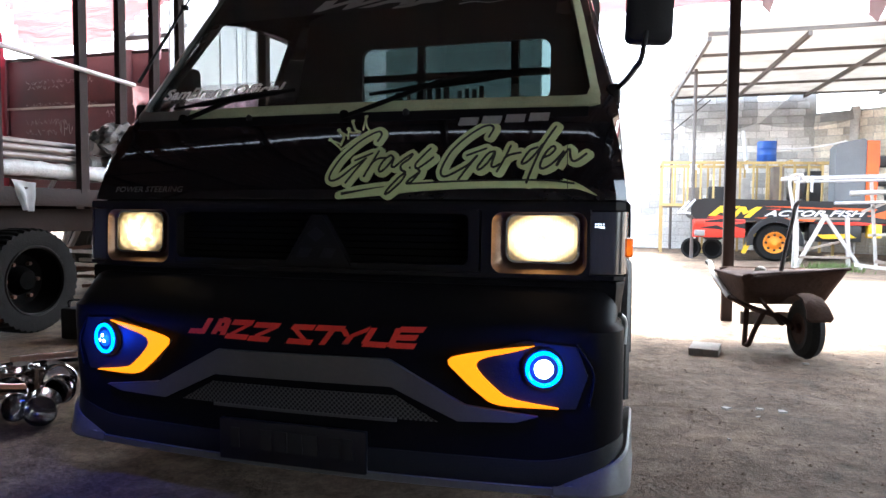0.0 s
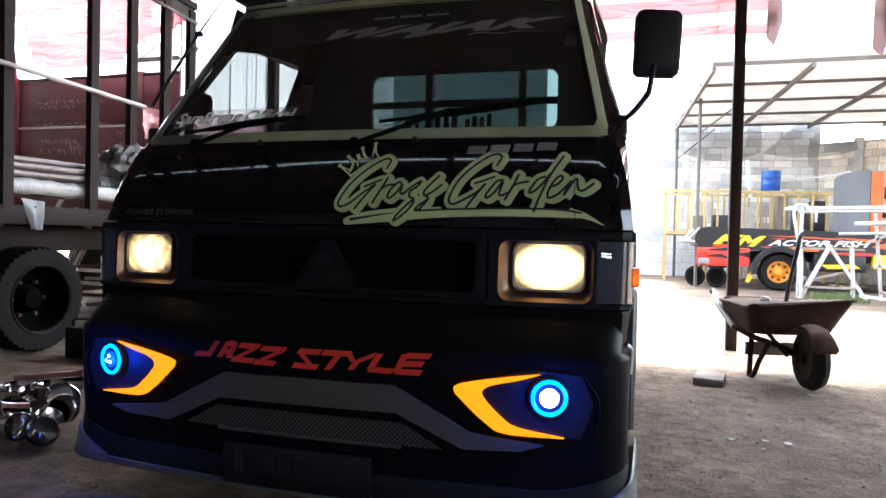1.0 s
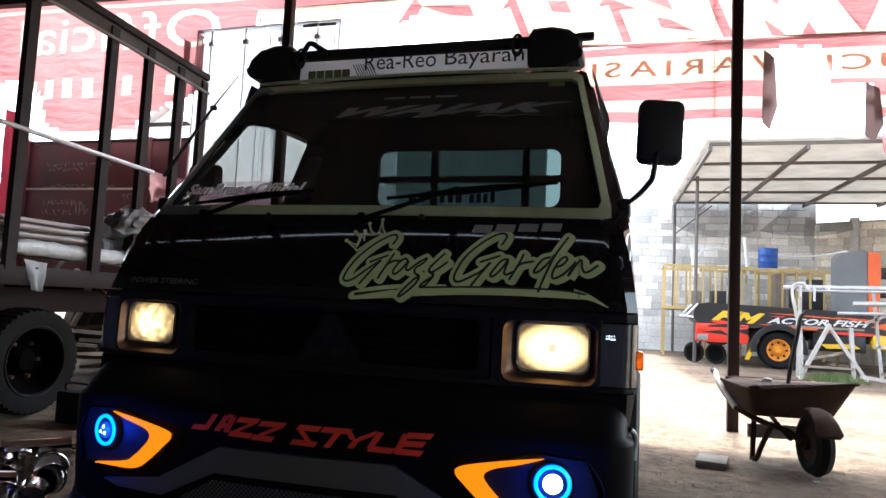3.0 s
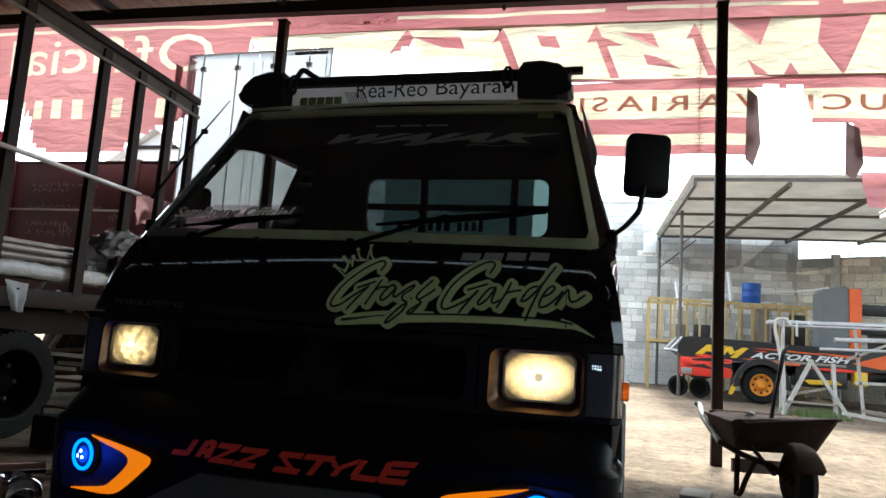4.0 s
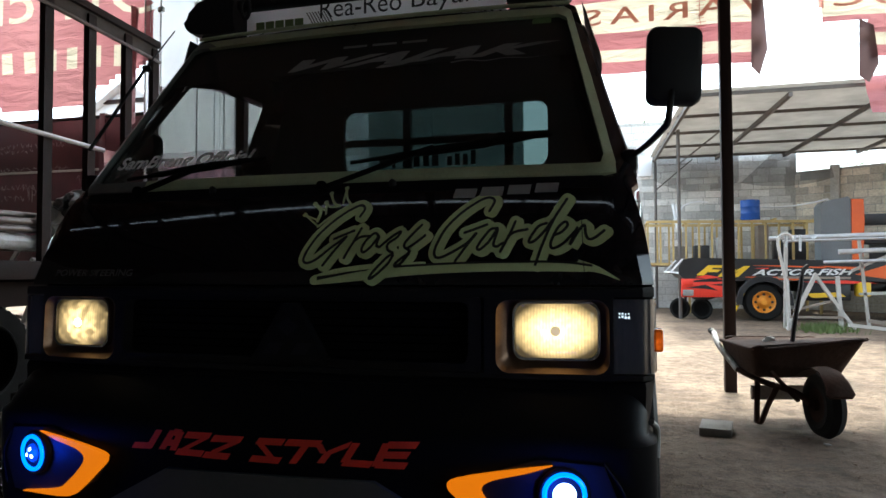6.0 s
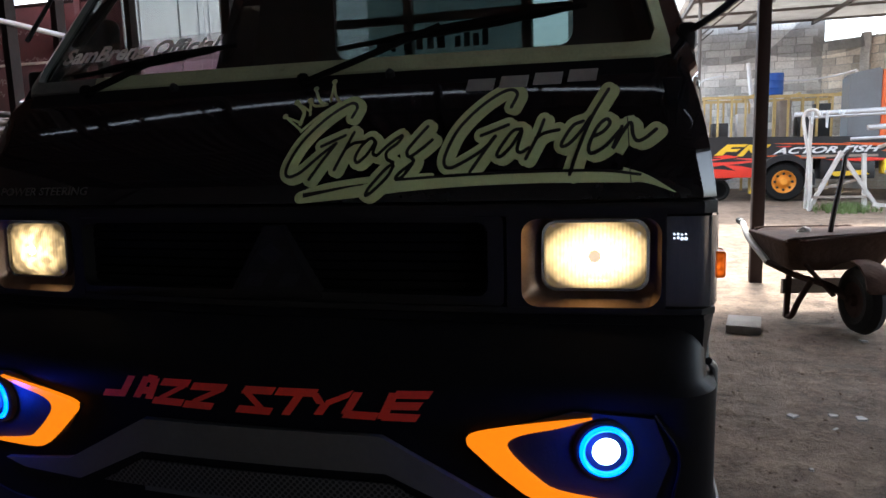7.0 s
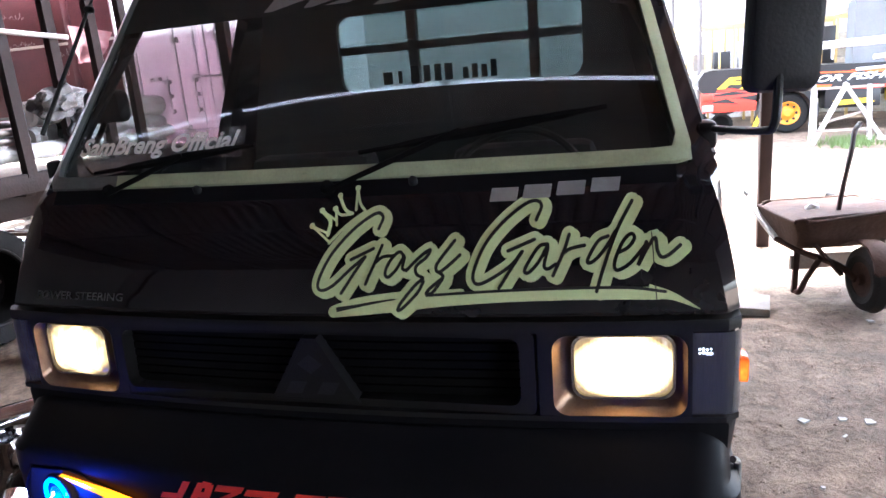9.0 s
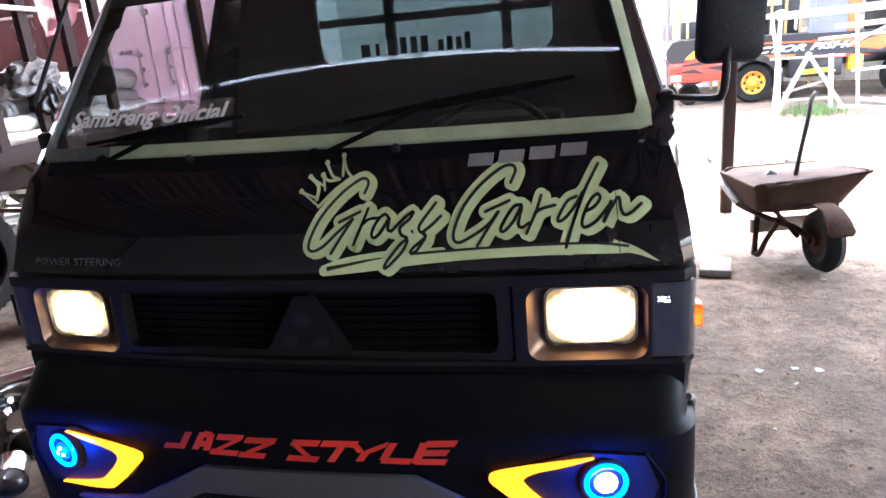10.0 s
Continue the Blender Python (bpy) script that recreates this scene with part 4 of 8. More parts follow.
# roof
bm = bmesh.new()
rows = []
for y0, z, inset in ((2.690, 1.812, 0.0), (2.72, 1.834, 0.0), (2.80, 1.858, 0.02), (2.95, 1.878, 0.05), (3.2, 1.884, 0.06), (BACK, 1.87, 0.05), (BACK + 0.01, 1.80, 0.03)):
    w = 0.724 - inset
    rows.append([Vector((VX + w * math.sin(a) * 1.0, y0 + 0.052 * (abs(math.sin(a)) * 0.9) ** 2 * (1 if y0 < 3 else 0), z - 0.075 * (abs(math.sin(a)) ** 6))) for a in np.linspace(-math.pi / 2, math.pi / 2, 31)])
ring_loft(bm, rows, closed=False)
part("roof", bm, M_PAINT, van)
bm = bmesh.new()
pipe(bm, [on_nose(x, 1.818, 0.0) + Vector((0, 0.0, 0.008)) for x in np.linspace(-0.69, 0.69, 13)], 0.007, 8, 2)
part("roof_edge_moulding", bm, M_BEIGE, van)
# cab back wall with its window
bm = bmesh.new()
RW = (-0.36, 0.555, 1.385, 1.665)
lo, li = rr_loop(-0.72, 0.72, 0.75, 1.85, 0.06, 6), rr_loop(RW[0], RW[1], RW[2], RW[3], 0.05, 6)
lo = [(x * (lerp_table(HALF, z) - 0.012) / 0.72 if abs(x) > 0.6 else x, z) for x, z in lo]
rows = [[bm.verts.new((VX + x, y, z)) for x, z in l] for l, y in ((lo, BACK), (li, BACK), (li, BACK + 0.03), (lo, BACK + 0.03))]
for r, q in zip(rows, rows[1:] + rows[:1]):
    for i in range(len(r)):
        bm.faces.new((r[i], r[(i + 1) % len(r)], q[(i + 1) % len(r)], q[i]))
part("cab_back", bm, M_CABIN, van)
bm = bmesh.new()
flat_poly(bm, rr_loop(RW[0] - 0.01, RW[1] + 0.01, RW[2] - 0.01, RW[3] + 0.01, 0.05, 6), lambda a, b: Vector((VX + a, BACK + 0.012, b)))
rg = part("rear_window", bm, M_REARG, van, "green-tinted rear window")
rg.visible_shadow = False
for k, (x0, w, h) in enumerate(((-0.19, 0.05, 0.045), (-0.13, 0.022, 0.045), (-0.08, 0.04, 0.06), (-0.03, 0.035, 0.06), (0.012, 0.035, 0.06), (0.052, 0.04, 0.06), (0.12, 0.03, 0.04), (0.155, 0.03, 0.05), (0.19, 0.03, 0.045), (0.225, 0.03, 0.06))):
    nose_z = 1.405
    bm = bmesh.new()
    flat_poly(bm, [(x0, nose_z), (x0 + w * 0.75, nose_z), (x0 + w * 0.75, nose_z + h), (x0, nose_z + h)], lambda a, b: Vector((VX + a, BACK + 0.008, b)))
    part("rear_sticker_bar", bm, M_INK, rg, smooth=0)
# floor, dashboard, seats and wheel inside
bm = bmesh.new()
rows = []
for f, z in ((0.0, 1.205), (0.05, 1.215), (0.2, 1.20), (0.30, 1.17), (0.32, 1.0)):
    rows.append([Vector((VX + x, nose(x, 1.2) + 0.035 + f, z)) for x in np.linspace(-0.83, 0.83, 21)])
ring_loft(bm, rows, closed=False)
part("dashboard", bm, M_CABIN, van)
for cx in (-0.42, 0.36):
    bm = bmesh.new()
    box(bm, VX + cx - 0.25, VX + cx + 0.25, 2.75, 3.22, 0.82, 0.98, 0.04)
    box(bm, VX + cx - 0.24, VX + cx + 0.24, 3.06, 3.20, 0.95, 1.18, 0.04)
    part("seat", bm, M_CABIN, van)
bm = bmesh.new()
c = Vector((VX + 0.40, 2.68, 1.10))
pipe(bm, [c + Vector((0.19 * math.cos(a), 0.10 * math.sin(a), 0.15 * math.sin(a))) for a in np.linspace(0, 2 * math.pi, 18)], 0.012, 8, 2)
part("steering_wheel", bm, M_CABIN, van)
bm = bmesh.new()
box(bm, VX - 0.80, VX + 0.80, 2.35, BACK - 0.02, 0.60, 0.66)
part("cab_floor", bm, M_CABIN, van)
# cargo bed with its head board rack
bm = bmesh.new()
box(bm, VX - 0.80, VX + 0.80, 3.40, 5.75, 0.62, 0.70, 0.01)
for x in (-0.80, 0.76):
    box(bm, VX + x, VX + x + 0.04, 3.40, 5.75, 0.70, 1.08, 0.008)
box(bm, VX - 0.76, VX + 0.76, 5.71, 5.75, 0.70, 1.08, 0.008)
part("cargo_bed", bm, M_PAINT, van)
bm = bmesh.new()
for x in (-0.74, -0.10, 0.37, 0.74):
    bar(bm, (VX + x, 3.46, 0.70), (VX + x, 3.46, 1.80), 0.035, 0.035)
for z in (1.23, 1.545, 1.78):
    bar(bm, (VX - 0.76, 3.46, z), (VX + 0.76, 3.46, z), 0.03, 0.03)
part("headboard_rack", bm, M_BLACK, van, "black steel rack behind the cab")
# bumper and body kit
LIPS = [(0.10, 2.03), (0.16, 2.02), (0.26, 2.015), (0.36, 2.005), (0.52, 2.0), (0.558, 2.003), (0.59, 2.025), (0.63, 2.065), (0.67, 2.11)]


def kit(x, z, grow=0.0, r=0.10):
    w, yc = 0.917 + grow - (0.018 if z > 0.56 else 0), lerp_table(LIPS, z) - grow
    a, ax = w - r, min(abs(x), w)
    y = yc + 0.050 * (min(ax, a) / 0.8) ** 2
    if ax > a:
        y += 1.0 * (r - math.sqrt(max(r * r - (ax - a) ** 2, 0)))
    return y


def on_kit(x, z, out=0.0):
    return Vector((VX + x, kit(x, z) - out, z))


def kit_section(z, back, grow=0.0, inset=0.0):
    w = 0.917 + grow - (0.018 if z > 0.56 else 0)
    xs = [(w - 0.10) * i / 18 for i in range(-18, 19)]
    c = [w - 0.10 * (1 - math.sin(k * math.pi / 24)) for k in range(1, 13)]
    xs = [-v for v in reversed(c)] + xs + c
    front = [Vector((VX + x, kit(x, z, grow) + inset, z)) for x in xs]
    return [Vector((VX - w, back, z))] + front + [Vector((VX + w, back, z))]


bm = bmesh.new()
ring_loft(bm, same_count([kit_section(z, 2.32, 0, i) for z, i in ((0.17, 0.06), (0.17, 0.0), (0.22, 0), (0.28, 0), (0.34, 0), (0.42, 0), (0.50, 0), (0.52, 0), (0.558, 0), (0.575, 0), (0.59, 0), (0.61, 0), (0.63, 0), (0.65, 0), (0.668, 0.0), (0.67, 0.02))], 110), closed=False)
bumper = part("bumper", bm, M_SATIN, van, "glossy black custom front bumper")
bm = bmesh.new()
rows = []
for z, g, i in ((0.20, -0.01, 0.0), (0.195, 0.004, 0), (0.16, 0.010, 0), (0.115, 0.014, 0), (0.10, 0.012, 0), (0.10, -0.01, 0.03)):
    rows.append([p + Vector((0, 0, 0.075 * max(0, (abs(p.x - VX) - 0.70) / 0.23) ** 1.5 if z > 0.18 else 0)) for p in kit_section(z, 2.36, g, i)])
ring_loft(bm, same_count(rows, 110), closed=False)
part("chin_lip", bm, M_BLACK, bumper, "dark scuffed chin lip")
bm = bmesh.new()
ring_loft(bm, same_count([kit_section(z, 2.34, g) for z, g in ((0.128, 0.011), (0.126, 0.020), (0.106, 0.022), (0.102, 0.015))], 110), closed=False)
part("lip_edge", bm, M_LIP, bumper, "thin grey lip edge")
for s in (-1, 1):
    bm = bmesh.new()
    rows = []
    for ztop, dz, g0, g1 in ((1, 0.0, -0.006, 0.002), (1, 0.004, 0.006, 0.018), (1, -0.004, 0.010, 0.024), (0, 0.03, 0.018, 0.027), (0, 0.008, 0.022, 0.030), (0, 0.0, 0.018, 0.024), (0, 0.0, -0.006, -0.004)):
        q0, q1 = (same_count([[p for p in kit_section(0.2, 2.37, g) if (p.x - VX) * s > 0.72]], 28)[0] for g in (g0, g1))
        if s < 0:
            q0, q1 = q0[::-1], q1[::-1]
        row = []
        for i in range(28):
            f = i / 27
            p = q0[i].lerp(q1[i], min(1, f * 1.3))
            top = 0.113 + 0.165 * min(1, f * 1.3) ** 0.9
            row.append(Vector((p.x, p.y, (top if ztop else 0.105 + 0.02 * f) + dz)))
        rows.append(row)
    ring_loft(bm, rows, closed=False)
    part("lip_corner", bm, M_LIP, bumper, "pale grey flared lip corner")


def kit_band(bm, top, low, out, back=0.02, n=14):
    """A raised band between two like runs of (x, z)."""
    def dense(run):
        o = []
        for a, b in zip(run, run[1:]):
            o += [(a[0] + (b[0] - a[0]) * i / n, a[1] + (b[1] - a[1]) * i / n) for i in range(n)]
        return o + [run[-1]]
    t, l = dense(top), dense(low)
    rows = [[bm.verts.new(on_kit(*p, o)) for p in q] for q, o in ((t, -back), (t, out), (l, out), (l, -back))]
    for r, s in zip(rows, rows[1:]):
        for i in range(len(r) - 1):
            bm.faces.new((r[i], r[i + 1], s[i + 1], s[i]))
    for i in (0, -1):
        bm.faces.new([r[i] for r in rows])


bm = bmesh.new()
kit_band(bm, [(-0.72, 0.305), (-0.50, 0.335), (-0.272, 0.456), (0.282, 0.462), (0.50, 0.345), (0.70, 0.325)], [(-0.66, 0.288), (-0.48, 0.285), (-0.285, 0.378), (0.290, 0.384), (0.48, 0.298), (0.64, 0.305)], 0.014)
part("chin_band", bm, M_KIT, bumper, "grey raised chin band")
bm = bmesh.new()
kit_band(bm, [(-0.30, 0.352), (0.30, 0.356)], [(-0.42, 0.285), (0.42, 0.288)], 0.003, n=30)
part("mesh_insert", bm, M_MESH, bumper, "grey perforated mesh insert")
bm = bmesh.new()
kit_band(bm, [(-0.30, 0.285), (0.30, 0.288)], [(-0.30, 0.276), (0.30, 0.279)], 0.006, n=20)
part("mesh_edge", bm, M_KIT, bumper)
# number plate with plain bars
bm = bmesh.new()
box(bm, VX - 0.26, VX + 0.22, 1.985, 2.0, 0.125, 0.25, 0.004)
plate = part("number_plate", bm, M_INK, van, "black number plate with unreadable marks")
for k, (x, w) in enumerate(((-0.22, 0.03), (-0.12, 0.04), (-0.07, 0.04), (-0.02, 0.04), (0.03, 0.04), (0.11, 0.03), (0.15, 0.03))):
    bm = bmesh.new()
    box(bm, VX + x, VX + x + w, 1.982, 1.986, 0.165, 0.225)
    part("plate_bar", bm, M_PLATE, plate, smooth=0)
# red words along the top of the bumper
bm = bmesh.new()
def red(px, py):
    """From the drawing's own grid (x right, y down) to the bumper."""
    return -0.384 + (px - 288) * 1.486e-3, 0.496 + (796 + (px - 290) * 0.033 - py) * 1.62e-3


def red_bar(k, a, b, w=0.0165):
    """A straight stroke, cut level at its ends."""
    (ax, az), (bx_, bz_) = red(*a), red(*b)
    if abs(bx_ - ax) > abs(bz_ - az):
        q = [(ax, az - w / 2), (bx_, bz_ - w / 2), (bx_ + w * 0.7, bz_ + w / 2), (ax + w * 0.7, az + w / 2)]
    else:
        q = [(ax - w * 0.6, az), (ax + w * 0.6, az), (bx_ + w * 0.6, bz_), (bx_ - w * 0.6, bz_)]
    flat_poly(bm, q, lambda u, v: on_kit(u, v, 0.002 + k * 0.00004))


RED = [((286, 791), (328, 791)), ((324, 793), (344, 766)), ((350, 796), (372, 766)), ((368, 768), (384, 770)), ((372, 797), (388, 768)), ((360, 785), (376, 785)),
       ((394, 772), (442, 773)), ((438, 774), (384, 797)), ((376, 798), (428, 800)), ((446, 776), (502, 777)), ((498, 778), (442, 799)), ((430, 801), (478, 803))]
RED2 = [((530, 778), (578, 779)), ((537, 780), (562, 804)), ((518, 804), (572, 806)), ((582, 779), (642, 780)), ((622, 781), (597, 810)), ((642, 780), (652, 794)), ((692, 780), (652, 794)),
        ((660, 792), (646, 808)), ((706, 778), (686, 806)), ((680, 806), (728, 808)), ((756, 778), (738, 811)), ((752, 780), (802, 780)), ((745, 794), (788, 794)), ((736, 808), (784, 809))]
for k, (a, b) in enumerate(RED + RED2):
    red_bar(k, a, b)
part("red_lettering", bm, M_REDV, bumper, "red slanted lettering", smooth=0)

for s, lens_m in ((-1, M_FOGLENS), (1, M_FOGHOT)):
    # dark triangular pod, amber chevron and ringed fog lamp
    bm = bmesh.new()
    lo = [(0.45, 0.468), (0.66, 0.53), (0.80, 0.52), (0.83, 0.44), (0.80, 0.35), (0.62, 0.34), (0.50, 0.40)]
    rows = [[bm.verts.new(on_kit(s * x, z, o)) for x, z in q] for q, o in ((lo, -0.004), (lo, 0.006), ([(0.655 + (x - 0.655) * 0.93, 0.44 + (z - 0.44) * 0.9) for x, z in lo], 0.007))]
    for r, q in zip(rows, rows[1:]):
        for i in range(len(r)):
            bm.faces.new((r[i], r[(i + 1) % len(r)], q[(i + 1) % len(r)], q[i]))
    bm.faces.new(rows[-1])
    podob = part("fog_pod", bm, M_BLACK, bumper)
    bm = bmesh.new()
    outer = smooth_line([(0.690, 0.520, 0), (0.60, 0.507, 0), (0.475, 0.482, 0), (0.456, 0.463, 0), (0.478, 0.437, 0), (0.545, 0.378, 0), (0.60, 0.352, 0), (0.755, 0.350, 0)], 4)
    innr = smooth_line([(0.690, 0.519, 0), (0.63, 0.500, 0), (0.558, 0.482, 0), (0.533, 0.462, 0), (0.545, 0.437, 0), (0.585, 0.398, 0), (0.63, 0.371, 0), (0.755, 0.352, 0)], 4)
    rows = [[bm.verts.new(on_kit(s * p.x, p.y, o)) for p in q] for q, o in ((outer, 0.004), (outer, 0.016), (innr, 0.016), (innr, 0.004))]
    for r, q in zip(rows, rows[1:]):
        for i in range(len(r) - 1):
            bm.faces.new((r[i], r[i + 1], q[i + 1], q[i]))
    part("amber_chevron", bm, M_AMBER, podob, "lit amber chevron strip")
    fx, fz = s * 0.712, 0.458
    c = on_kit(fx, fz, 0.0)
    d = (s * 0.22, -0.97, 0)
    bm = bmesh.new()
    lathe(bm, c, d, [(-0.02, 0.058), (0.012, 0.058), (0.016, 0.054), (0.016, 0.026), (0.0, 0.024)], 32)
    fog = part("fog_lamp", bm, M_BLACK, bumper, "round fog lamp with lit blue ring")
    bm = bmesh.new()
    lathe(bm, c, d, [(0.014, 0.050), (0.021, 0.048), (0.023, 0.044), (0.021, 0.040), (0.014, 0.038)], 36, close=True)
    part("halo_ring", bm, M_RING, fog, "blue light ring")
    bm = bmesh.new()
    lathe(bm, c, d, [(0.010, 0.027), (0.018, 0.025), (0.024, 0.018), (0.027, 0.008), (0.0275, 0.001)], 24)
    lens_p = part("projector_lens", bm, lens_m, fog)
    if s < 0:
        d_, u_, v_ = axes(d)
        for a0 in (0.4, 2.5, 4.6):
            bm = bmesh.new()
            q = c + Vector(d).normalized() * 0.024 + 0.011 * (math.cos(a0) * u_ + math.sin(a0) * v_)
            lathe(bm, q, d, [(0, 0.006), (0.003, 0.005), (0.004, 0.001)], 10)
            part("led", bm, M_FOGLED, lens_p, "small white light-emitting chip")
    lamp = new("fog_light", bpy.data.lights.new("fog_light", "POINT"))
    lamp.data.color, lamp.data.energy, lamp.data.shadow_soft_size = (0.01, 0.05, 1.0), 0.2, 0.03
    lamp.location = c + Vector((0, -0.055, 0))
    # pale end of the bumper where it turns in under the panel
    bm = bmesh.new()
    pipe(bm, [(VX + s * 0.905, 2.185, 0.592), (VX + s * 0.917, 2.205, 0.575), (VX + s * 0.919, 2.212, 0.545), (VX + s * 0.917, 2.205, 0.505)], 0.008, 8)
    part("bumper_end", bm, M_SILVER, bumper, "pale scuffed bumper end")
    bm = bmesh.new()
    pipe(bm, [on_kit(s * 0.80, 0.525, 0.002), on_kit(s * 0.845, 0.45, 0.004), on_kit(s * 0.835, 0.36, 0.002)], 0.003, 6)
    part("bumper_crease", bm, M_SATIN, bumper)

# wipers, washer jets, aerial
def wiper(px, pz, qx, qz, bx0, bz0, bx1, bz1):
    bm = bmesh.new()
    p, q = on_nose(px, pz, 0.02), on_nose(qx, qz, 0.030)
    lathe(bm, on_nose(px, pz, 0.0), (0, -0.85, 0.5), [(0, 0.016), (0.02, 0.016), (0.028, 0.010), (0.03, 0.002)], 14)
    bar(bm, p, q, 0.018, 0.012)
    arm = part("wiper", bm, M_WIPER, van)
    bm = bmesh.new()
    pipe(bm, [on_nose(bx0 + (bx1 - bx0) * i / 6, bz0 + (bz1 - bz0) * i / 6, 0.020) for i in range(7)], [0.006, 0.010, 0.013, 0.013, 0.010, 0.006], 6, 2)
    part("blade", bm, M_WIPER, arm)


wiper(0.03, 1.18, 0.34, 1.296, 0.10, 1.258, 0.66, 1.322)
wiper(-0.60, 1.19, -0.38, 1.275, -0.66, 1.24, -0.18, 1.29)
for x in (-0.33, 0.235):
    bm = bmesh.new()
    lathe(bm, on_nose(x, 1.186, 0.0), (0, -0.5, 0.85), [(0, 0.011), (0.012, 0.010), (0.018, 0.004)], 12)
    part("washer_jet", bm, M_BLACK, van)
bm = bmesh.new()
rod(bm, (-1.705, 2.350, 1.350), (-1.690, 2.595, 1.690), 0.0065, 0.0055, 8)
rod(bm, (-1.690, 2.590, 1.685), (-1.685, 2.752, 1.882), 0.0035, 0.002, 6)
box(bm, -1.700, -1.675, 2.585, 2.608, 1.680, 1.700, 0.005)
part("aerial", bm, M_BLACK, van)
# mirrors on bent arms; the far one is folded back along the door
for s in (-1, 1):
    bm = bmesh.new()
    base = Vector((VX + s * 0.868, 2.42, 1.245))
    if s > 0:
        pipe(bm, [(0.010, 2.40, 1.258), (0.045, 2.27, 1.264), (0.074, 2.135, 1.274), (0.082, 2.118, 1.285), (0.086, 2.122, 1.305), (0.095, 2.16, 1.37)], 0.0078, 10)
    else:
        pipe(bm, [base, base + Vector((-0.03, 0.06, 0.01)), base + Vector((-0.03, 0.18, 0.06)), base + Vector((-0.03, 0.27, 0.16))], 0.009, 10)
    arm = part("mirror_arm", bm, M_BLACK, van)
    bm = bmesh.new()
    box(bm, VX + s * 0.868 - 0.02, VX + s * 0.868 + 0.02, 2.38, 2.46, 1.215, 1.275, 0.012)
    part("bracket", bm, M_BLACK, arm)
    bm = bmesh.new()
    tilt = Matrix.Translation((VX + 0.968, 2.175, 1.428)) @ Matrix.Rotation(radians(12), 4, "Z") @ Matrix.Rotation(radians(2), 4, "Y") if s > 0 else Matrix.Translation((VX - 0.89, 2.665, 1.41)) @ Matrix.Rotation(radians(-12), 4, "Z")
    lp = rr_loop(-0.062, 0.062, -0.092, 0.092, 0.022, 5) if s > 0 else rr_loop(-0.085, 0.085, -0.05, 0.05, 0.03, 5)
    ring_loft(bm, [[tilt @ Vector((x * f, y, z * f)) for x, z in lp] for f, y in ((0.80, -0.022), (0.94, -0.018), (1.0, -0.005), (1.0, 0.018), (0.97, 0.022))])
    part("mirror_housing", bm, M_BLACK, arm, "black rounded mirror back")
# roof rack, sign board
RX = VX - 0.06
rack = thing("roof_rack", (RX, 2.86, 1.87), "black roof rack bar with rounded foot covers on the cab roof", "roof rack")
bm = bmesh.new()
box(bm, RX - 0.70, RX + 0.74, 2.82, 2.87, 1.968, 2.008, 0.010)
part("crossbar", bm, M_BLACK, rack)
for s in (-1, 1):
    bm = bmesh.new()
    rows = []
    for x, z1, z0 in ((0.745, 1.94, 1.905), (0.73, 1.985, 1.89), (0.69, 2.022, 1.88), (0.62, 2.038, 1.875), (0.545, 2.034, 1.875), (0.53, 2.01, 1.88)):
        lo = (z0 + z1) / 2
        rows.append([Vector((RX + s * x, y, z)) for y, z in ((2.80, z0), (2.92, z0), (2.935, lo), (2.92, z1 - 0.015), (2.90, z1), (2.82, z1), (2.795, z1 - 0.02), (2.785, lo))])
    ring_loft(bm, rows)
    foot = part("foot_cover", bm, M_BLACK, rack, "rounded black foot cover")
    bm = bmesh.new()
    pipe(bm, [(RX + s * 0.485 + 0.018 * math.cos(a), 2.805, 1.965 + 0.042 * math.sin(a)) for a in np.linspace(0, 2 * math.pi, 14)], 0.007, 8, 2)
    part("clamp_loop", bm, M_BLACK, foot)
    bm = bmesh.new()
    box(bm, RX + s * 0.64 - 0.05, RX + s * 0.64 + 0.05, 2.82, 2.90, 1.84, 1.885, 0.008)
    part("foot_pad", bm, M_BLACK, foot)
bm = bmesh.new()
box(bm, RX + 0.72, RX + 0.785, 2.83, 2.86, 1.985, 2.012, 0.004)
part("bar_end", bm, M_BLACK, rack)
bm = bmesh.new()
pipe(bm, [(RX - 0.47, 2.81, 2.005), (RX - 0.44, 2.80, 2.03), (RX - 0.40, 2.80, 2.01), (RX - 0.36, 2.80, 1.985)], 0.012, 8)
part("strap_end", bm, M_BLACK, rack)
board = thing("sign_board", (VX, 2.89, 1.87), "white translucent lettered sign board standing behind the rack bar", "sign")
bm = bmesh.new()
box(bm, VX - 0.59, VX + 0.455, 2.890, 2.894, 1.868, 1.995, 0.001)
part("panel", bm, M_SIGN, board)
for word, x0, w, h in (("Rea-Reo", -0.27, 0.33, 0.072), ("Bayaran", 0.10, 0.34, 0.088)):
    bm = bmesh.new()
    lettering(bm, word, lambda a, b: Vector((VX + x0 + a, 2.885, (1.925 if word == "Rea-Reo" else 1.908) + b)), w, h, 0.0, 0.0)
    part("lettering", bm, M_INK, board, "black lettering", smooth=0)
for k in range(5):
    bm = bmesh.new()
    box(bm, VX - 0.545 + k * 0.042, VX - 0.51 + k * 0.042, 2.884, 2.888, 1.892, 1.935)
    part("logo_block", bm, M_GREENV, board, "plain green logo block", smooth=0)
for k in range(8):
    bm = bmesh.new()
    flat_poly(bm, [(-0.285 + k * 0.012, 1.872), (-0.279 + k * 0.012, 1.872), (-0.325 + k * 0.012, 1.955), (-0.331 + k * 0.012, 1.955)], lambda a, b: Vector((VX + a, 2.887, b)))
    part("hatch_line", bm, M_GREYV, board, smooth=0)

# ---------------------------------------------------------------- the open workshop
TILT_B = radians(2.6)


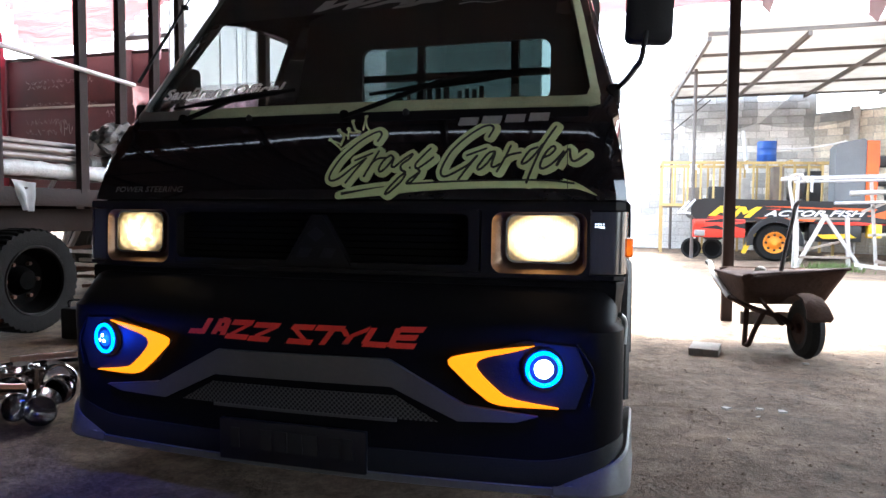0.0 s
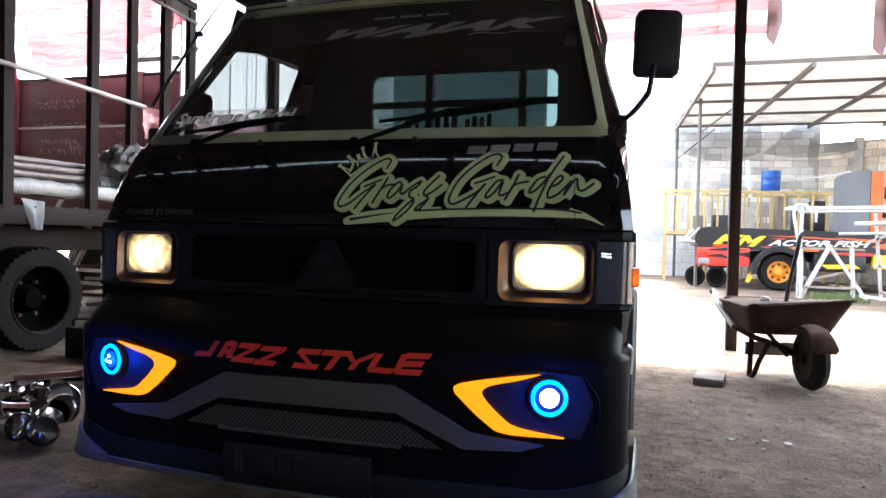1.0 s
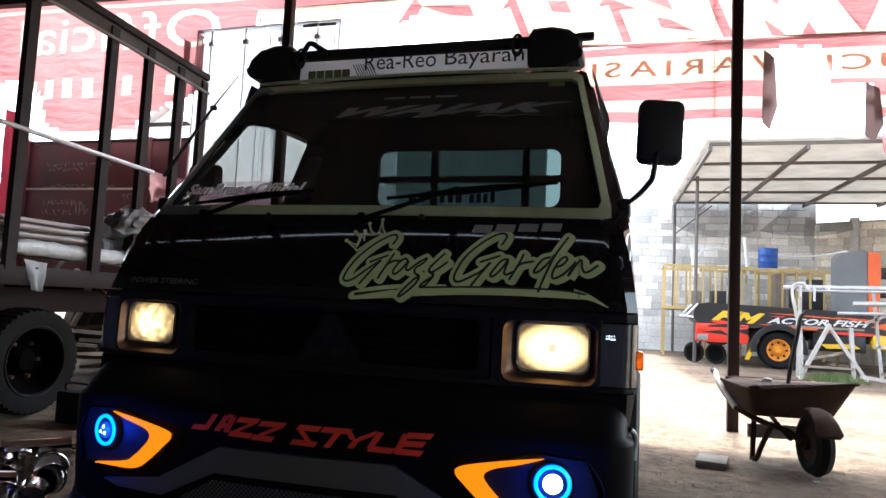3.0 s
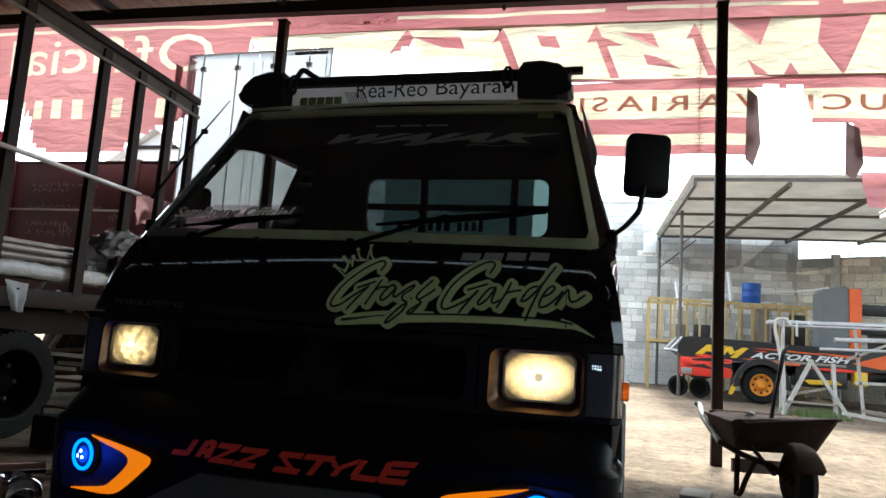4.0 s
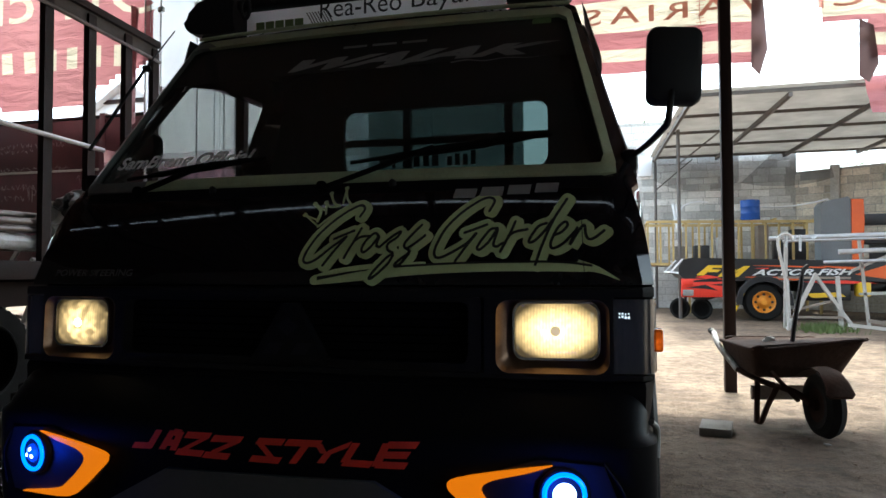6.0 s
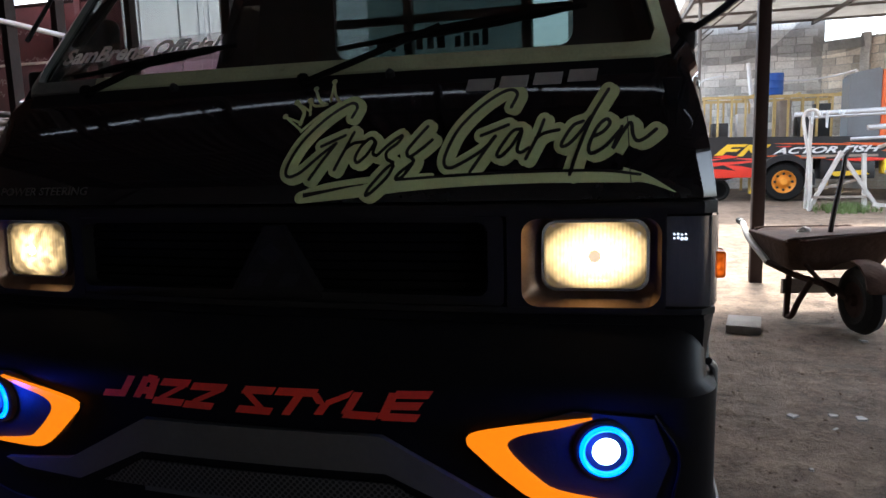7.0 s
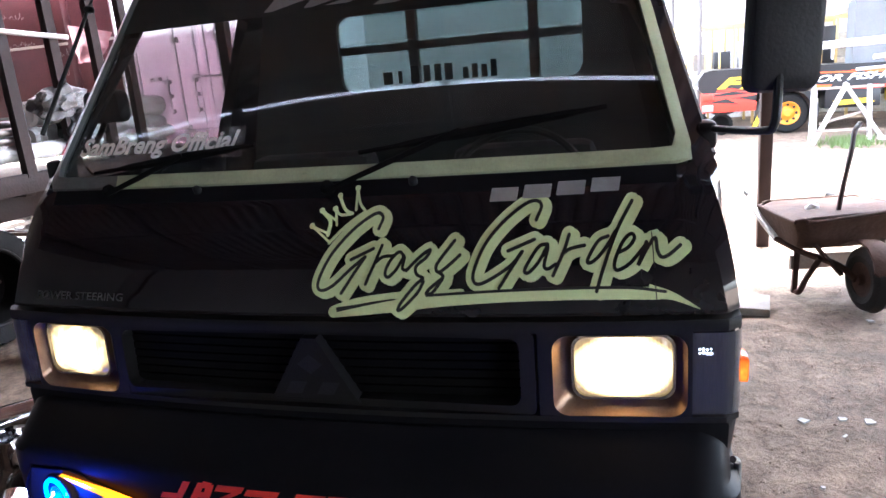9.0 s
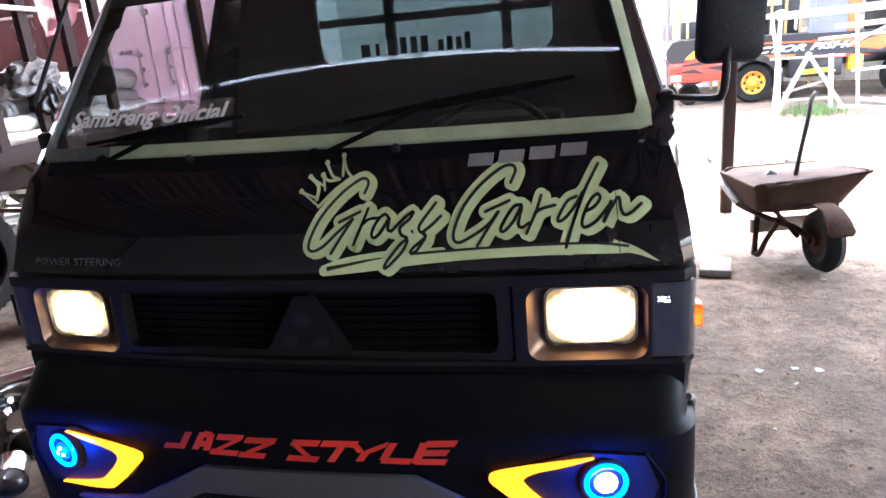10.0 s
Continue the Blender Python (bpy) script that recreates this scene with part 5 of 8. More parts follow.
def edge_y(x, back=0.0):
    """The line of the roof's front edge, a little askew to the van."""
    return 6.2 + (x - 0.8) * math.tan(TILT_B) + back


def post(x, y, z, w, name, mat, label, group):
    bm = bmesh.new()
    box(bm, x - w / 2, x + w / 2, y - w / 2, y + w / 2, -0.03, z, 0.005)
    box(bm, x - w * 0.62, x + w * 0.62, y - w * 0.62, y + w * 0.62, z - 0.02, z - 0.008, 0.002)
    return single(name, bm, mat, (x, y, 0), label, "post", group)


for px in (0.80, -3.38, -7.6, 5.0):
    post(px, edge_y(px), 3.96, 0.085, "roof_post", M_STEEL, "slim dark red-brown steel post under the roof edge", "posts of the roof edge")
for px, py in ((-7.6, -3.5), (0.8, -3.8), (5.0, -3.6)):
    post(px, py, 4.25, 0.085, "roof_post", M_STEEL, "slim dark red-brown steel post of the workshop", "posts of the roof edge")
bm = bmesh.new()
bar(bm, (-9, edge_y(-9), 4.08), (7, edge_y(7), 4.08), 0.10, 0.12)
single("eaves_beam", bm, M_STEEL, (0, 6.2, 4.03), "dark steel beam along the roof edge", "beam", kind="structure")
for k, px in enumerate((-7.6, -5.4, -3.38, -1.3, 0.8, 2.9, 5.0)):
    bm = bmesh.new()
    bar(bm, (px, edge_y(px, 0.05), 4.14), (px + 0.1, -4.0, 4.55), 0.06, 0.10)
    single("rafter", bm, M_STEEL, (px, 6.2, 4.14), "dark steel rafter under the corrugated roof", "rafter", "rafters", kind="structure")
for py in (4.9, 2.9, 1.3, 0.8, -0.6, -2.6):
    zz = 4.14 + (6.2 - py) / 10.2 * 0.41 + 0.075
    bm = bmesh.new()
    bar(bm, (-9, py, zz), (7, py, zz), 0.05, 0.05)
    single("purlin", bm, M_STEEL, (0, py, zz), "dark steel purlin under the corrugated roof", "purlin", "purlins", kind="structure")


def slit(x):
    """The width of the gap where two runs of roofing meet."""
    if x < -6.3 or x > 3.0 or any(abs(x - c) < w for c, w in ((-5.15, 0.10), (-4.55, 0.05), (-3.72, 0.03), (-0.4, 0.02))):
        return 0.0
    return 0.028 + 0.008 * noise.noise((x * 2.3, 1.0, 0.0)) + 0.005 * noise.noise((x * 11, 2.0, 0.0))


def roof_sheet(y0, y1, name):
    """Corrugated sheets: ribs run from front to back."""
    bm = bmesh.new()
    xs = np.arange(-9.0, 7.0, 0.019)
    prof = [0.018 * max(-1, min(1, 2.2 * math.sin(2 * math.pi * x / 0.19))) for x in xs]
    rows = []
    for y in np.linspace(y0, y1, 5):
        z = 4.14 + (6.2 - y) / 10.2 * 0.41 + 0.13
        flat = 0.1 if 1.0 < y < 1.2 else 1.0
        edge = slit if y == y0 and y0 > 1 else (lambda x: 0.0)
        rows.append([bm.verts.new((x, y + edge(x) + (x - 0.8) * math.tan(TILT_B) * max(0, (y - 2) / 4.2), z + p * flat)) for x, p in zip(xs, prof)])
    for a, b in zip(rows, rows[1:]):
        for i in range(len(xs) - 1):
            bm.faces.new((a[i], a[i + 1], b[i + 1], b[i]))
    return single(name, bm, M_ROOF, (0, (y0 + y1) / 2, 4.3), "rust-brown corrugated iron roof seen from below", "roof", kind="structure")


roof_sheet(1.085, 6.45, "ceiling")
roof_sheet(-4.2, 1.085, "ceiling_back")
# plain unseen walls added to close the workshop behind the camera and on the far sides
bm = bmesh.new()
box(bm, -9.2, 7.2, -4.4, -4.16, -0.05, 5.0)
single("wall_south", bm, M_WALL, (0, -4.3, 0), "unseen plain grey wall added to close the workshop's back", "wall", kind="structure")
# carried forward to keep side light off the bonnet and the lorry
bm = bmesh.new()
box(bm, -9.2, -8.96, -4.2, 6.1, -0.05, 4.9)
single("wall_west", bm, M_WALL, (-9.2, 0, 0), "unseen plain grey wall added to close the workshop's side", "wall", kind="structure")

bm = bmesh.new()
# wide unseen opening added in the side wall, to light the van's front
box(bm, 6.96, 7.2, -4.2, -3.3, -0.05, 4.9)
box(bm, 6.96, 7.2, 0.2, 3.4, -0.05, 4.9)
box(bm, 6.96, 7.2, -3.3, 0.2, 3.4, 4.9)
single("wall_east", bm, M_WALL, (7.1, 0, 0), "unseen plain grey wall added to close the workshop's side", "wall", kind="structure")

# hook under the beam, drawn as a short rod with a rounded end
bm = bmesh.new()
rod(bm, (-1.13, 6.08, 4.05), (-1.13, 6.08, 4.0), 0.004, n=6)
lathe(bm, (-1.13, 6.08, 4.0), (0, 0, -1), [(0, 0.006), (0.01, 0.016), (0.03, 0.018), (0.045, 0.012), (0.05, 0.002)], 12)
single("lamp_holder", bm, M_BLACK, (-1.13, 6.08, 4.0), "small dark hook hanging from the eaves beam", "lamp holder")

# ---------------------------------------------------------------- the banner along the roof edge
banner = thing("banner", (0, edge_y(0, 0.14), 2.6), "worn torn red and cream vinyl banner hanging from the roof edge", "banner")
BZ0, BZ1 = 2.60, 4.16


def on_banner(x, z, out=0.0):
    wave = 0.03 * math.sin(x * 2.1 + z) + 0.018 * math.sin(x * 6.3 - z * 2.2) + 0.012 * noise.noise((x * 2, z * 3, 2.0))
    return Vector((x, edge_y(x, 0.14) + wave * (1.1 - 0.6 * (z - BZ0) / (BZ1 - BZ0)) - out, z))


# openings two and three leave out cloth that glare burns to white
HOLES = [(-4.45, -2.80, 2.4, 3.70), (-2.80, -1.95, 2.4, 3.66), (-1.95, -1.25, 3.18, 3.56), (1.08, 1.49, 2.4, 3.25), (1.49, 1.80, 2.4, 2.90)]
bx = np.arange(-8.4, 4.6, 0.065)
bz = np.concatenate(([2.60, 2.65, 2.70, 2.735, 2.77, 2.80, 2.85, 2.90, 2.945, 2.98, 3.02, 3.06, 3.10, 3.14, 3.18, 3.215], np.arange(3.25, 3.96, 0.044), [3.985, 4.02, 4.06, 4.11, BZ1]))


# the torn lower edge of the banner beside the lorry
TORN_FOOT = [(-8.4, 3.1), (-6.75, 3.22), (-6.5, 3.05), (-6.33, 2.66), (-5.68, 2.56), (-5.2, 2.6), (-5.05, 2.77), (-4.46, 3.02)]


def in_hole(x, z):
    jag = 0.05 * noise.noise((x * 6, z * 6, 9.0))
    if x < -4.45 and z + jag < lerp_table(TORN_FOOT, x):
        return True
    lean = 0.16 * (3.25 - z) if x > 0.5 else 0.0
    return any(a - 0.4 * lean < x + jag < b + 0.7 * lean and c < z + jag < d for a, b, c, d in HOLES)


# printed on the street side, so the words read mirrored from within
TILES = []          # letter points, faces, left, right, foot, top of each printed piece


def snap(x0, x1, z0, z1):
    """Grows a rectangle to the cloth's own grid."""
    return (bx[bx <= x0][-1], bx[bx >= x1][0], bz[bz <= z0][-1], bz[bz >= z1][0])


def print_word(text, x_right, x_left, z0, h, each=False):
    gap = 0.16 * letters("H", 1.0)[2]
    made = [None if ch == " " else letters(ch, 1.0, 0, 0.012 if each else 0.004, True) for ch in text]
    widths = [0.35 if m is None else m[2] + gap for m in made]
    tall = letters("H", 1.0)[3]
    k = (x_right - x_left) / sum(widths)
    x = x_right
    for m, wd in zip(made, widths):
        if m:
            cw, chh = (wd - gap) * k, h * m[3] / tall
            TILES.append(([(x - cw + p[0] / m[2] * cw, z0 + p[1] / m[3] * chh) for p in m[0]], m[1], *snap(x - cw - 0.004, x + 0.004, z0 - 0.004, z0 + chh + 0.004)))
        x -= wd * k


# one cream band of huge slanted capitals, told apart by narrow red cuts and counters
CUTS = []


def cut(*pts):
    CUTS.append(pts)


BAND = (-3.82, 3.90, 3.325, 3.865)
cut((-3.825, 3.32), (-3.825, 3.84), (-3.52, 3.32))
cut((-2.30, 3.60), (-2.12, 3.88), (-2.04, 3.78), (-2.16, 3.40))
cut((-2.05, 3.79), (-1.58, 3.79), (-1.53, 3.67), (-1.75, 3.68))
cut((-1.27, 3.72), (-1.17, 3.865), (-1.11, 3.76), (-1.20, 3.74))
cut((-1.20, 3.76), (-1.11, 3.76), (-0.94, 3.33), (-1.02, 3.33))
cut((-0.84, 3.78), (-0.66, 3.77), (-0.61, 3.65), (-0.79, 3.67))
cut((-0.37, 3.69), (-0.29, 3.865), (-0.23, 3.74), (-0.28, 3.70))
cut((-0.28, 3.70), (-0.23, 3.74), (-0.04, 3.64), (-0.18, 3.64))
cut((-0.28, 3.70), (-0.18, 3.64), (-0.06, 3.33), (-0.14, 3.33))
cut((-0.06, 3.765), (0.22, 3.75), (0.28, 3.61))
cut((0.14, 3.55), (0.25, 3.53), (0.47, 3.41), (0.18, 3.45))
cut((0.51, 3.69), (0.58, 3.84), (0.63, 3.74), (0.57, 3.69))
cut((0.57, 3.69), (0.63, 3.74), (0.79, 3.33), (0.70, 3.33))
cut((0.84, 3.866), (1.22, 3.866), (1.13, 3.61))
cut((1.02, 3.48), (1.08, 3.41), (1.21, 3.33), (1.09, 3.33))
cut((1.38, 3.46), (1.46, 3.33), (1.32, 3.33))
cut((1.60, 3.64), (1.63, 3.866), (2.02, 3.866), (1.80, 3.33))
cut((2.17, 3.51), (2.26, 3.42), (2.13, 3.41))
cut((2.27, 3.866), (2.62, 3.866), (2.52, 3.60), (2.24, 3.67))
cut((2.62, 3.33), (2.76, 3.866), (2.92, 3.866), (2.80, 3.33))
cut((3.05, 3.52), (3.45, 3.52), (3.42, 3.68), (3.08, 3.68))
print_word("Official", -4.27, -6.9, 3.50, 0.41)
for k in range(8):
    x0 = -6.70 + k * 0.265
    TILES.append(([(x0, 2.985), (x0 + 0.13, 2.985), (x0 + 0.13, 3.20), (x0, 3.20)], [[0, 1, 2, 3]], *snap(x0 - 0.004, x0 + 0.134, 2.981, 3.204)))


bx0, bx1, bz0, bz1 = snap(BAND[0], BAND[1], BAND[2], BAND[3])
pts, faces = [], []
for q in CUTS + [((bx0, BAND[3]), (bx1, BAND[3]), (bx1, bz1), (bx0, bz1)), ((bx0, bz0), (bx1, bz0), (bx1, BAND[2]), (bx0, BAND[2])), ((bx0, bz0), (BAND[0], bz0), (BAND[0], bz1), (bx0, bz1))]:
    faces.append(list(range(len(pts), len(pts) + len(q))))
    pts += list(q)
TILES.append((pts, faces, bx0, bx1, bz0, bz1))


def in_tile(x, z):
    return any(t[2] < x < t[3] and t[4] < z < t[5] for t in TILES)


def is_cream(x, z):
    if x > -0.5 and (2.945 < z < 3.215 or 2.70 < z < 2.80):
        return True
    return 3.985 < z < 4.02 and not any(a < x < b for a, b in ((-3.6, -2.2), (-0.2, 0.0), (1.6, 1.8)))


def banner_cells(name, test, label=""):
    bm = bmesh.new()
    v = {}
    for i in range(len(bx) - 1):
        for j in range(len(bz) - 1):
            xa, za = (bx[i] + bx[i + 1]) / 2, (bz[j] + bz[j + 1]) / 2
            if in_hole(xa, za) or not test(xa, za):
                continue
            q = []
            for a, b in ((i, j), (i + 1, j), (i + 1, j + 1), (i, j + 1)):
                if (a, b) not in v:
                    sag = 0.05 * noise.noise((bx[a] * 0.8, 0, 5.0)) if b == 0 else 0.0
                    v[a, b] = bm.verts.new(on_banner(bx[a], bz[b] + sag))
                q.append(v[a, b])
            bm.faces.new(q)
    return part(name, bm, M_CREAM_OR_RED[name], banner, label, smooth=60)


M_CREAM_OR_RED = {"cloth": M_BANNER, "cream_stripe": M_BANCREAM}
banner_cells("cloth", lambda x, z: not is_cream(x, z) and not in_tile(x, z), "faded red cloth")
banner_cells("cream_stripe", is_cream, "cream printed stripes")


def lay(bm, out):
    """Bends a flat drawing onto the hanging cloth, with enough points to follow its waves."""
    for _ in range(3):
        long_edges = [e for e in bm.edges if e.calc_length() > 0.16]
        if long_edges:
            bmesh.ops.subdivide_edges(bm, edges=long_edges, cuts=1)
            bmesh.ops.triangulate(bm, faces=bm.faces)
    bmesh.ops.delete(bm, geom=[f for f in bm.faces if in_hole(f.calc_center_median().x, f.calc_center_median().y)], context="FACES")
    for v in bm.verts:
        v.co = on_banner(v.co.x, v.co.y, out)
    return bm


def inside(p, tri):
    (ax, ay), (bx_, by), (cx, cy) = tri
    d1 = (p[0] - bx_) * (ay - by) - (ax - bx_) * (p[1] - by)
    d2 = (p[0] - cx) * (by - cy) - (bx_ - cx) * (p[1] - cy)
    d3 = (p[0] - ax) * (cy - ay) - (cx - ax) * (p[1] - ay)
    return not ((d1 < 0 or d2 < 0 or d3 < 0) and (d1 > 0 or d2 > 0 or d3 > 0))


for pts, faces, x0, x1, z0, z1 in TILES:
    # the cloth's grid points in this piece and the letter's outline, knit into one sheet
    gxs, gzs = [v for v in bx if x0 - 1e-6 <= v <= x1 + 1e-6], [v for v in bz if z0 - 1e-6 <= v <= z1 + 1e-6]
    tris = [[pts[f[0]], pts[f[i]], pts[f[i + 1]]] for f in faces for i in range(1, len(f) - 1)]
    use = {}
    for f in faces:
        for i in range(len(f)):
            e = tuple(sorted((f[i], f[(i + 1) % len(f)])))
            use[e] = use.get(e, 0) + 1
    co = [Vector(p) for p in pts] + [Vector((x, z)) for x in gxs for z in gzs]
    vs, _, fs, *_ = delaunay_2d_cdt(co, [e for e, k in use.items() if k == 1], [], 0, 1e-5)
    band = x0 == bx0 and z0 == bz0
    for name, mat, want in (("banner_letter", M_BANCREAM, not band), ("cloth_piece", M_BANNER, band)):
        bm = bmesh.new()
        mv = [bm.verts.new(on_banner(v.x, v.y)) for v in vs]
        for f in fs:
            c = (sum(vs[i].x for i in f) / 3, sum(vs[i].y for i in f) / 3)
            if not in_hole(*c) and any(inside(c, t) for t in tris) == want:
                bm.faces.new([mv[i] for i in f])
        bmesh.ops.delete(bm, geom=[v for v in bm.verts if not v.link_faces], context="VERTS")
        if len(bm.faces):
            part(name, bm, mat, banner, smooth=60)
        else:
            bm.free()


def ink_word(text, x_right, x_left, z0, h):
    gap = 0.2
    made = [None if ch == " " else letters(ch, 1.0, 0, 0.01, True) for ch in text]
    widths = [0.35 if m is None else m[2] + gap for m in made]
    k, x = (x_right - x_left) / sum(widths), x_right
    for m, wd in zip(made, widths):
        if m:
            bm = bmesh.new()
            cw = (wd - gap) * k
            mv = [bm.verts.new((x - cw + p[0] / m[2] * cw, z0 + p[1] / m[3] * h, 0)) for p in m[0]]
            for f in m[1]:
                bm.faces.new([mv[i] for i in f])
            lay(bm, 0.008)
            if len(bm.faces):
                part("ink_letter", bm, M_BANINK, banner, smooth=0)
            else:
                bm.free()
        x -= wd * k


ink_word("TRUCK VARIASI", 2.68, -0.48, 3.015, 0.14)
ink_word("FROM ZERO TO HERO", -2.25, -3.62, 3.94, 0.042)
for x0, z0, w, h in ((1.02, 2.50, 0.09, 0.70), (1.80, 2.40, 0.11, 0.50)):
    bm = bmesh.new()
    pts = [on_banner(x0, z0 + h, 0.03), on_banner(x0 + w, z0 + h * 0.9, 0.02), on_banner(x0 + w * 1.3, z0 + h * 0.3, 0.022), on_banner(x0 + w * 0.6, z0, 0.022), on_banner(x0 - 0.01, z0 + h * 0.1, 0.025)]
    bm.faces.new([bm.verts.new(p) for p in pts])
    part("torn_flap", bm, M_TORN, banner, smooth=0)

bm = bmesh.new()
for k in range(40):
    z = 2.64 + k * 0.0355
    w = random.uniform(0.022, 0.04)
    x = 0.632 + random.uniform(-0.006, 0.006)
    bm.faces.new([bm.verts.new(on_banner(*p, 0.006)) for p in ((x - w, z), (x + w, z + 0.004), (x + w, z + 0.010), (x - w, z + 0.006))])
part("stitching", bm, M_BANINK, banner, "coarse dark stitches along a seam", smooth=0)
bm = bmesh.new()
for k in range(16):
    bm.faces.new([bm.verts.new(on_banner(0.629 + 0.004 * math.sin(k), 2.62 + 0.09 * k + dz, 0.005) + Vector((dx, 0, 0))) for dx, dz in ((0, 0), (0.007, 0), (0.007, 0.085), (0, 0.085))])
part("seam", bm, M_BANINK, banner, smooth=0)

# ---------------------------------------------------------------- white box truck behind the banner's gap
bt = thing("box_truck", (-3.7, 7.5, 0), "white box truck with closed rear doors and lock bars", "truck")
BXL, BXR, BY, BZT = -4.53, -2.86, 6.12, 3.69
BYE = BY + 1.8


def thin_sheet(bm, a, b, c, d, n=6):
    """A single thin sheet between four corners."""
    a, b, c, d = (Vector(p) for p in (a, b, c, d))
    g = [[bm.verts.new((a.lerp(b, i / n)).lerp(d.lerp(c, i / n), j / n)) for i in range(n + 1)] for j in range(n + 1)]
    for r, q in zip(g, g[1:]):
        for i in range(n):
            bm.faces.new((r[i], r[i + 1], q[i + 1], q[i]))
    return bm


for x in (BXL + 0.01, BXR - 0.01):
    part("side_panel", thin_sheet(bmesh.new(), (x, BY + 0.03, 0.95), (x, BYE, 0.95), (x, BYE, BZT - 0.01), (x, BY + 0.03, BZT - 0.01)), M_BOXGLOW, bt)
# unseen clear roof and open far end, added to light the doors from within
part("roof_panel", thin_sheet(bmesh.new(), (BXL, BY + 0.03, BZT - 0.005), (BXR, BY + 0.03, BZT - 0.005), (BXR, BYE, BZT - 0.005), (BXL, BYE, BZT - 0.005)), M_CLEARP, bt, "unseen clear roof sheet added so that sun lights the doors")
bm = bmesh.new()
box(bm, BXL + 0.02, BXR - 0.02, BY + 0.03, BYE - 0.02, 0.95, 0.99)
part("floor_panel", bm, M_OLDWOOD, bt)
bm = bmesh.new()
for x0, x1 in ((BXL, BXL + 0.014), (BXR - 0.014, BXR)):
    box(bm, x0, x1, BY - 0.01, BY + 0.03, 0.95, BZT, 0.004)
box(bm, BXL + 0.014, BXR - 0.014, BY - 0.01, BY + 0.03, BZT - 0.014, BZT, 0.004)
box(bm, BXL + 0.014, BXR - 0.014, BY - 0.01, BY + 0.03, 0.95, 1.05, 0.006)
part("door_frame", bm, M_BOXW, bt)
mid_x = (BXL + BXR) / 2
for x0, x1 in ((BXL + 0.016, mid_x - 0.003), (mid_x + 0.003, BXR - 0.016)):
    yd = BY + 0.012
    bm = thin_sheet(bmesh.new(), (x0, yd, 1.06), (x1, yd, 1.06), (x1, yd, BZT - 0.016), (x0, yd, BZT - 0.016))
    door = part("door", bm, M_BOXGLOW, bt)
    for fx in (0.06, 0.94):
        bm = bmesh.new()
        xx = x0 + (x1 - x0) * fx
        box(bm, xx - 0.004, xx + 0.004, BY - 0.002, BY + 0.0045, 1.07, BZT - 0.11)
        part("seam", bm, M_BOXGLOW, door)
    for fx in (0.22, 0.72):
        xx = x0 + (x1 - x0) * fx
        bm = bmesh.new()
        rod(bm, (xx, BY - 0.018, 1.0), (xx, BY - 0.018, BZT - 0.03), 0.008, n=8)
        for z in (1.15, 1.9, 2.7, BZT - 0.2):
            box(bm, xx - 0.03, xx + 0.03, BY - 0.03, BY + 0.006, z, z + 0.05, 0.005)
        part("lock_bar", bm, M_BOXW, door)
bm = bmesh.new()
box(bm, BXR - 0.42, BXR - 0.06, BY - 0.004, BY + 0.006, BZT - 0.06, BZT - 0.03)
part("marker_plate", bm, M_GREYV, bt)
# handles across the doors, each held by small brackets
for hx0, hx1, vx in ((-4.23, -4.06, -4.05), (-3.76, -3.25, -3.78)):
    bm = bmesh.new()
    rod(bm, (hx0, BY - 0.035, 1.61), (hx1, BY - 0.035, 1.585), 0.007, n=8)
    rod(bm, (vx, BY - 0.03, 1.63), (vx, BY - 0.03, 1.30), 0.009, n=8)
    handle = part("latch", bm, M_BOXW, bt, "pale steel door handle")
    for bx_, bz_ in ((hx0, 1.61), (vx, 1.58), (vx, 1.46), (vx, 1.33), ((hx0 + hx1) / 2, 1.615), (hx1, 1.585)):
        bm = bmesh.new()
        box(bm, bx_ - 0.02, bx_ + 0.02, BY - 0.045, BY + 0.004, bz_ - 0.017, bz_ + 0.017, 0.006)
        part("bracket", bm, M_BOXW, handle)
# sheet added behind the lower doors, dims and tints the sun coming through
part("inner_lining", thin_sheet(bmesh.new(), (BXL + 0.03, BY + 0.06, 1.0), (BXR - 0.03, BY + 0.06, 1.0), (BXR - 0.03, BY + 0.06, 2.10), (BXL + 0.03, BY + 0.06, 2.10)), M_DOORTINT, bt, "thin mauve sheet added to shade and tint the lower doors")
for x in (BXL + 0.25, BXR - 0.25):
    bm = bmesh.new()
    lathe(bm, (x - 0.1, BY + 1.0, 0.4), (1, 0, 0), [(0, 0.22), (0, 0.36), (0.03, 0.40), (0.17, 0.40), (0.20, 0.36), (0.20, 0.2), (0.12, 0.1), (0.12, 0.01)], 24)
    part("wheel", bm, M_RUBBER, bt)
bm = bmesh.new()
box(bm, BXL + 0.2, BXR - 0.2, BY + 0.1, BY + 1.7, 0.75, 0.94, 0.01)
part("chassis", bm, M_BLACK, bt)

# ---------------------------------------------------------------- lorry under repair beside the van
LX = -4.0
lorry = thing("lorry", (LX - 0.9, 4.6, 0), "half-built lorry with bare bed frame, loaded with wrapped pipes", "lorry")
bm = bmesh.new()
for x in (LX - 0.35, LX - 1.5):
    box(bm, x - 0.05, x + 0.05, 1.2, 8.4, 0.70, 0.88, 0.006)
for y in np.arange(1.4, 8.3, 0.75):
    box(bm, LX - 1.85, LX, y - 0.04, y + 0.04, 0.88, 0.97, 0.005)
part("chassis_frame", bm, M_STEEL, lorry)
bm = bmesh.new()
for k in range(8):
    x0 = LX - 1.9 + k * 0.24
    box(bm, x0, x0 + 0.23, 1.2, 8.4, 0.972, 1.008, 0.004)
part("bed_plank", bm, M_OLDWOOD, lorry)
bm = bmesh.new()
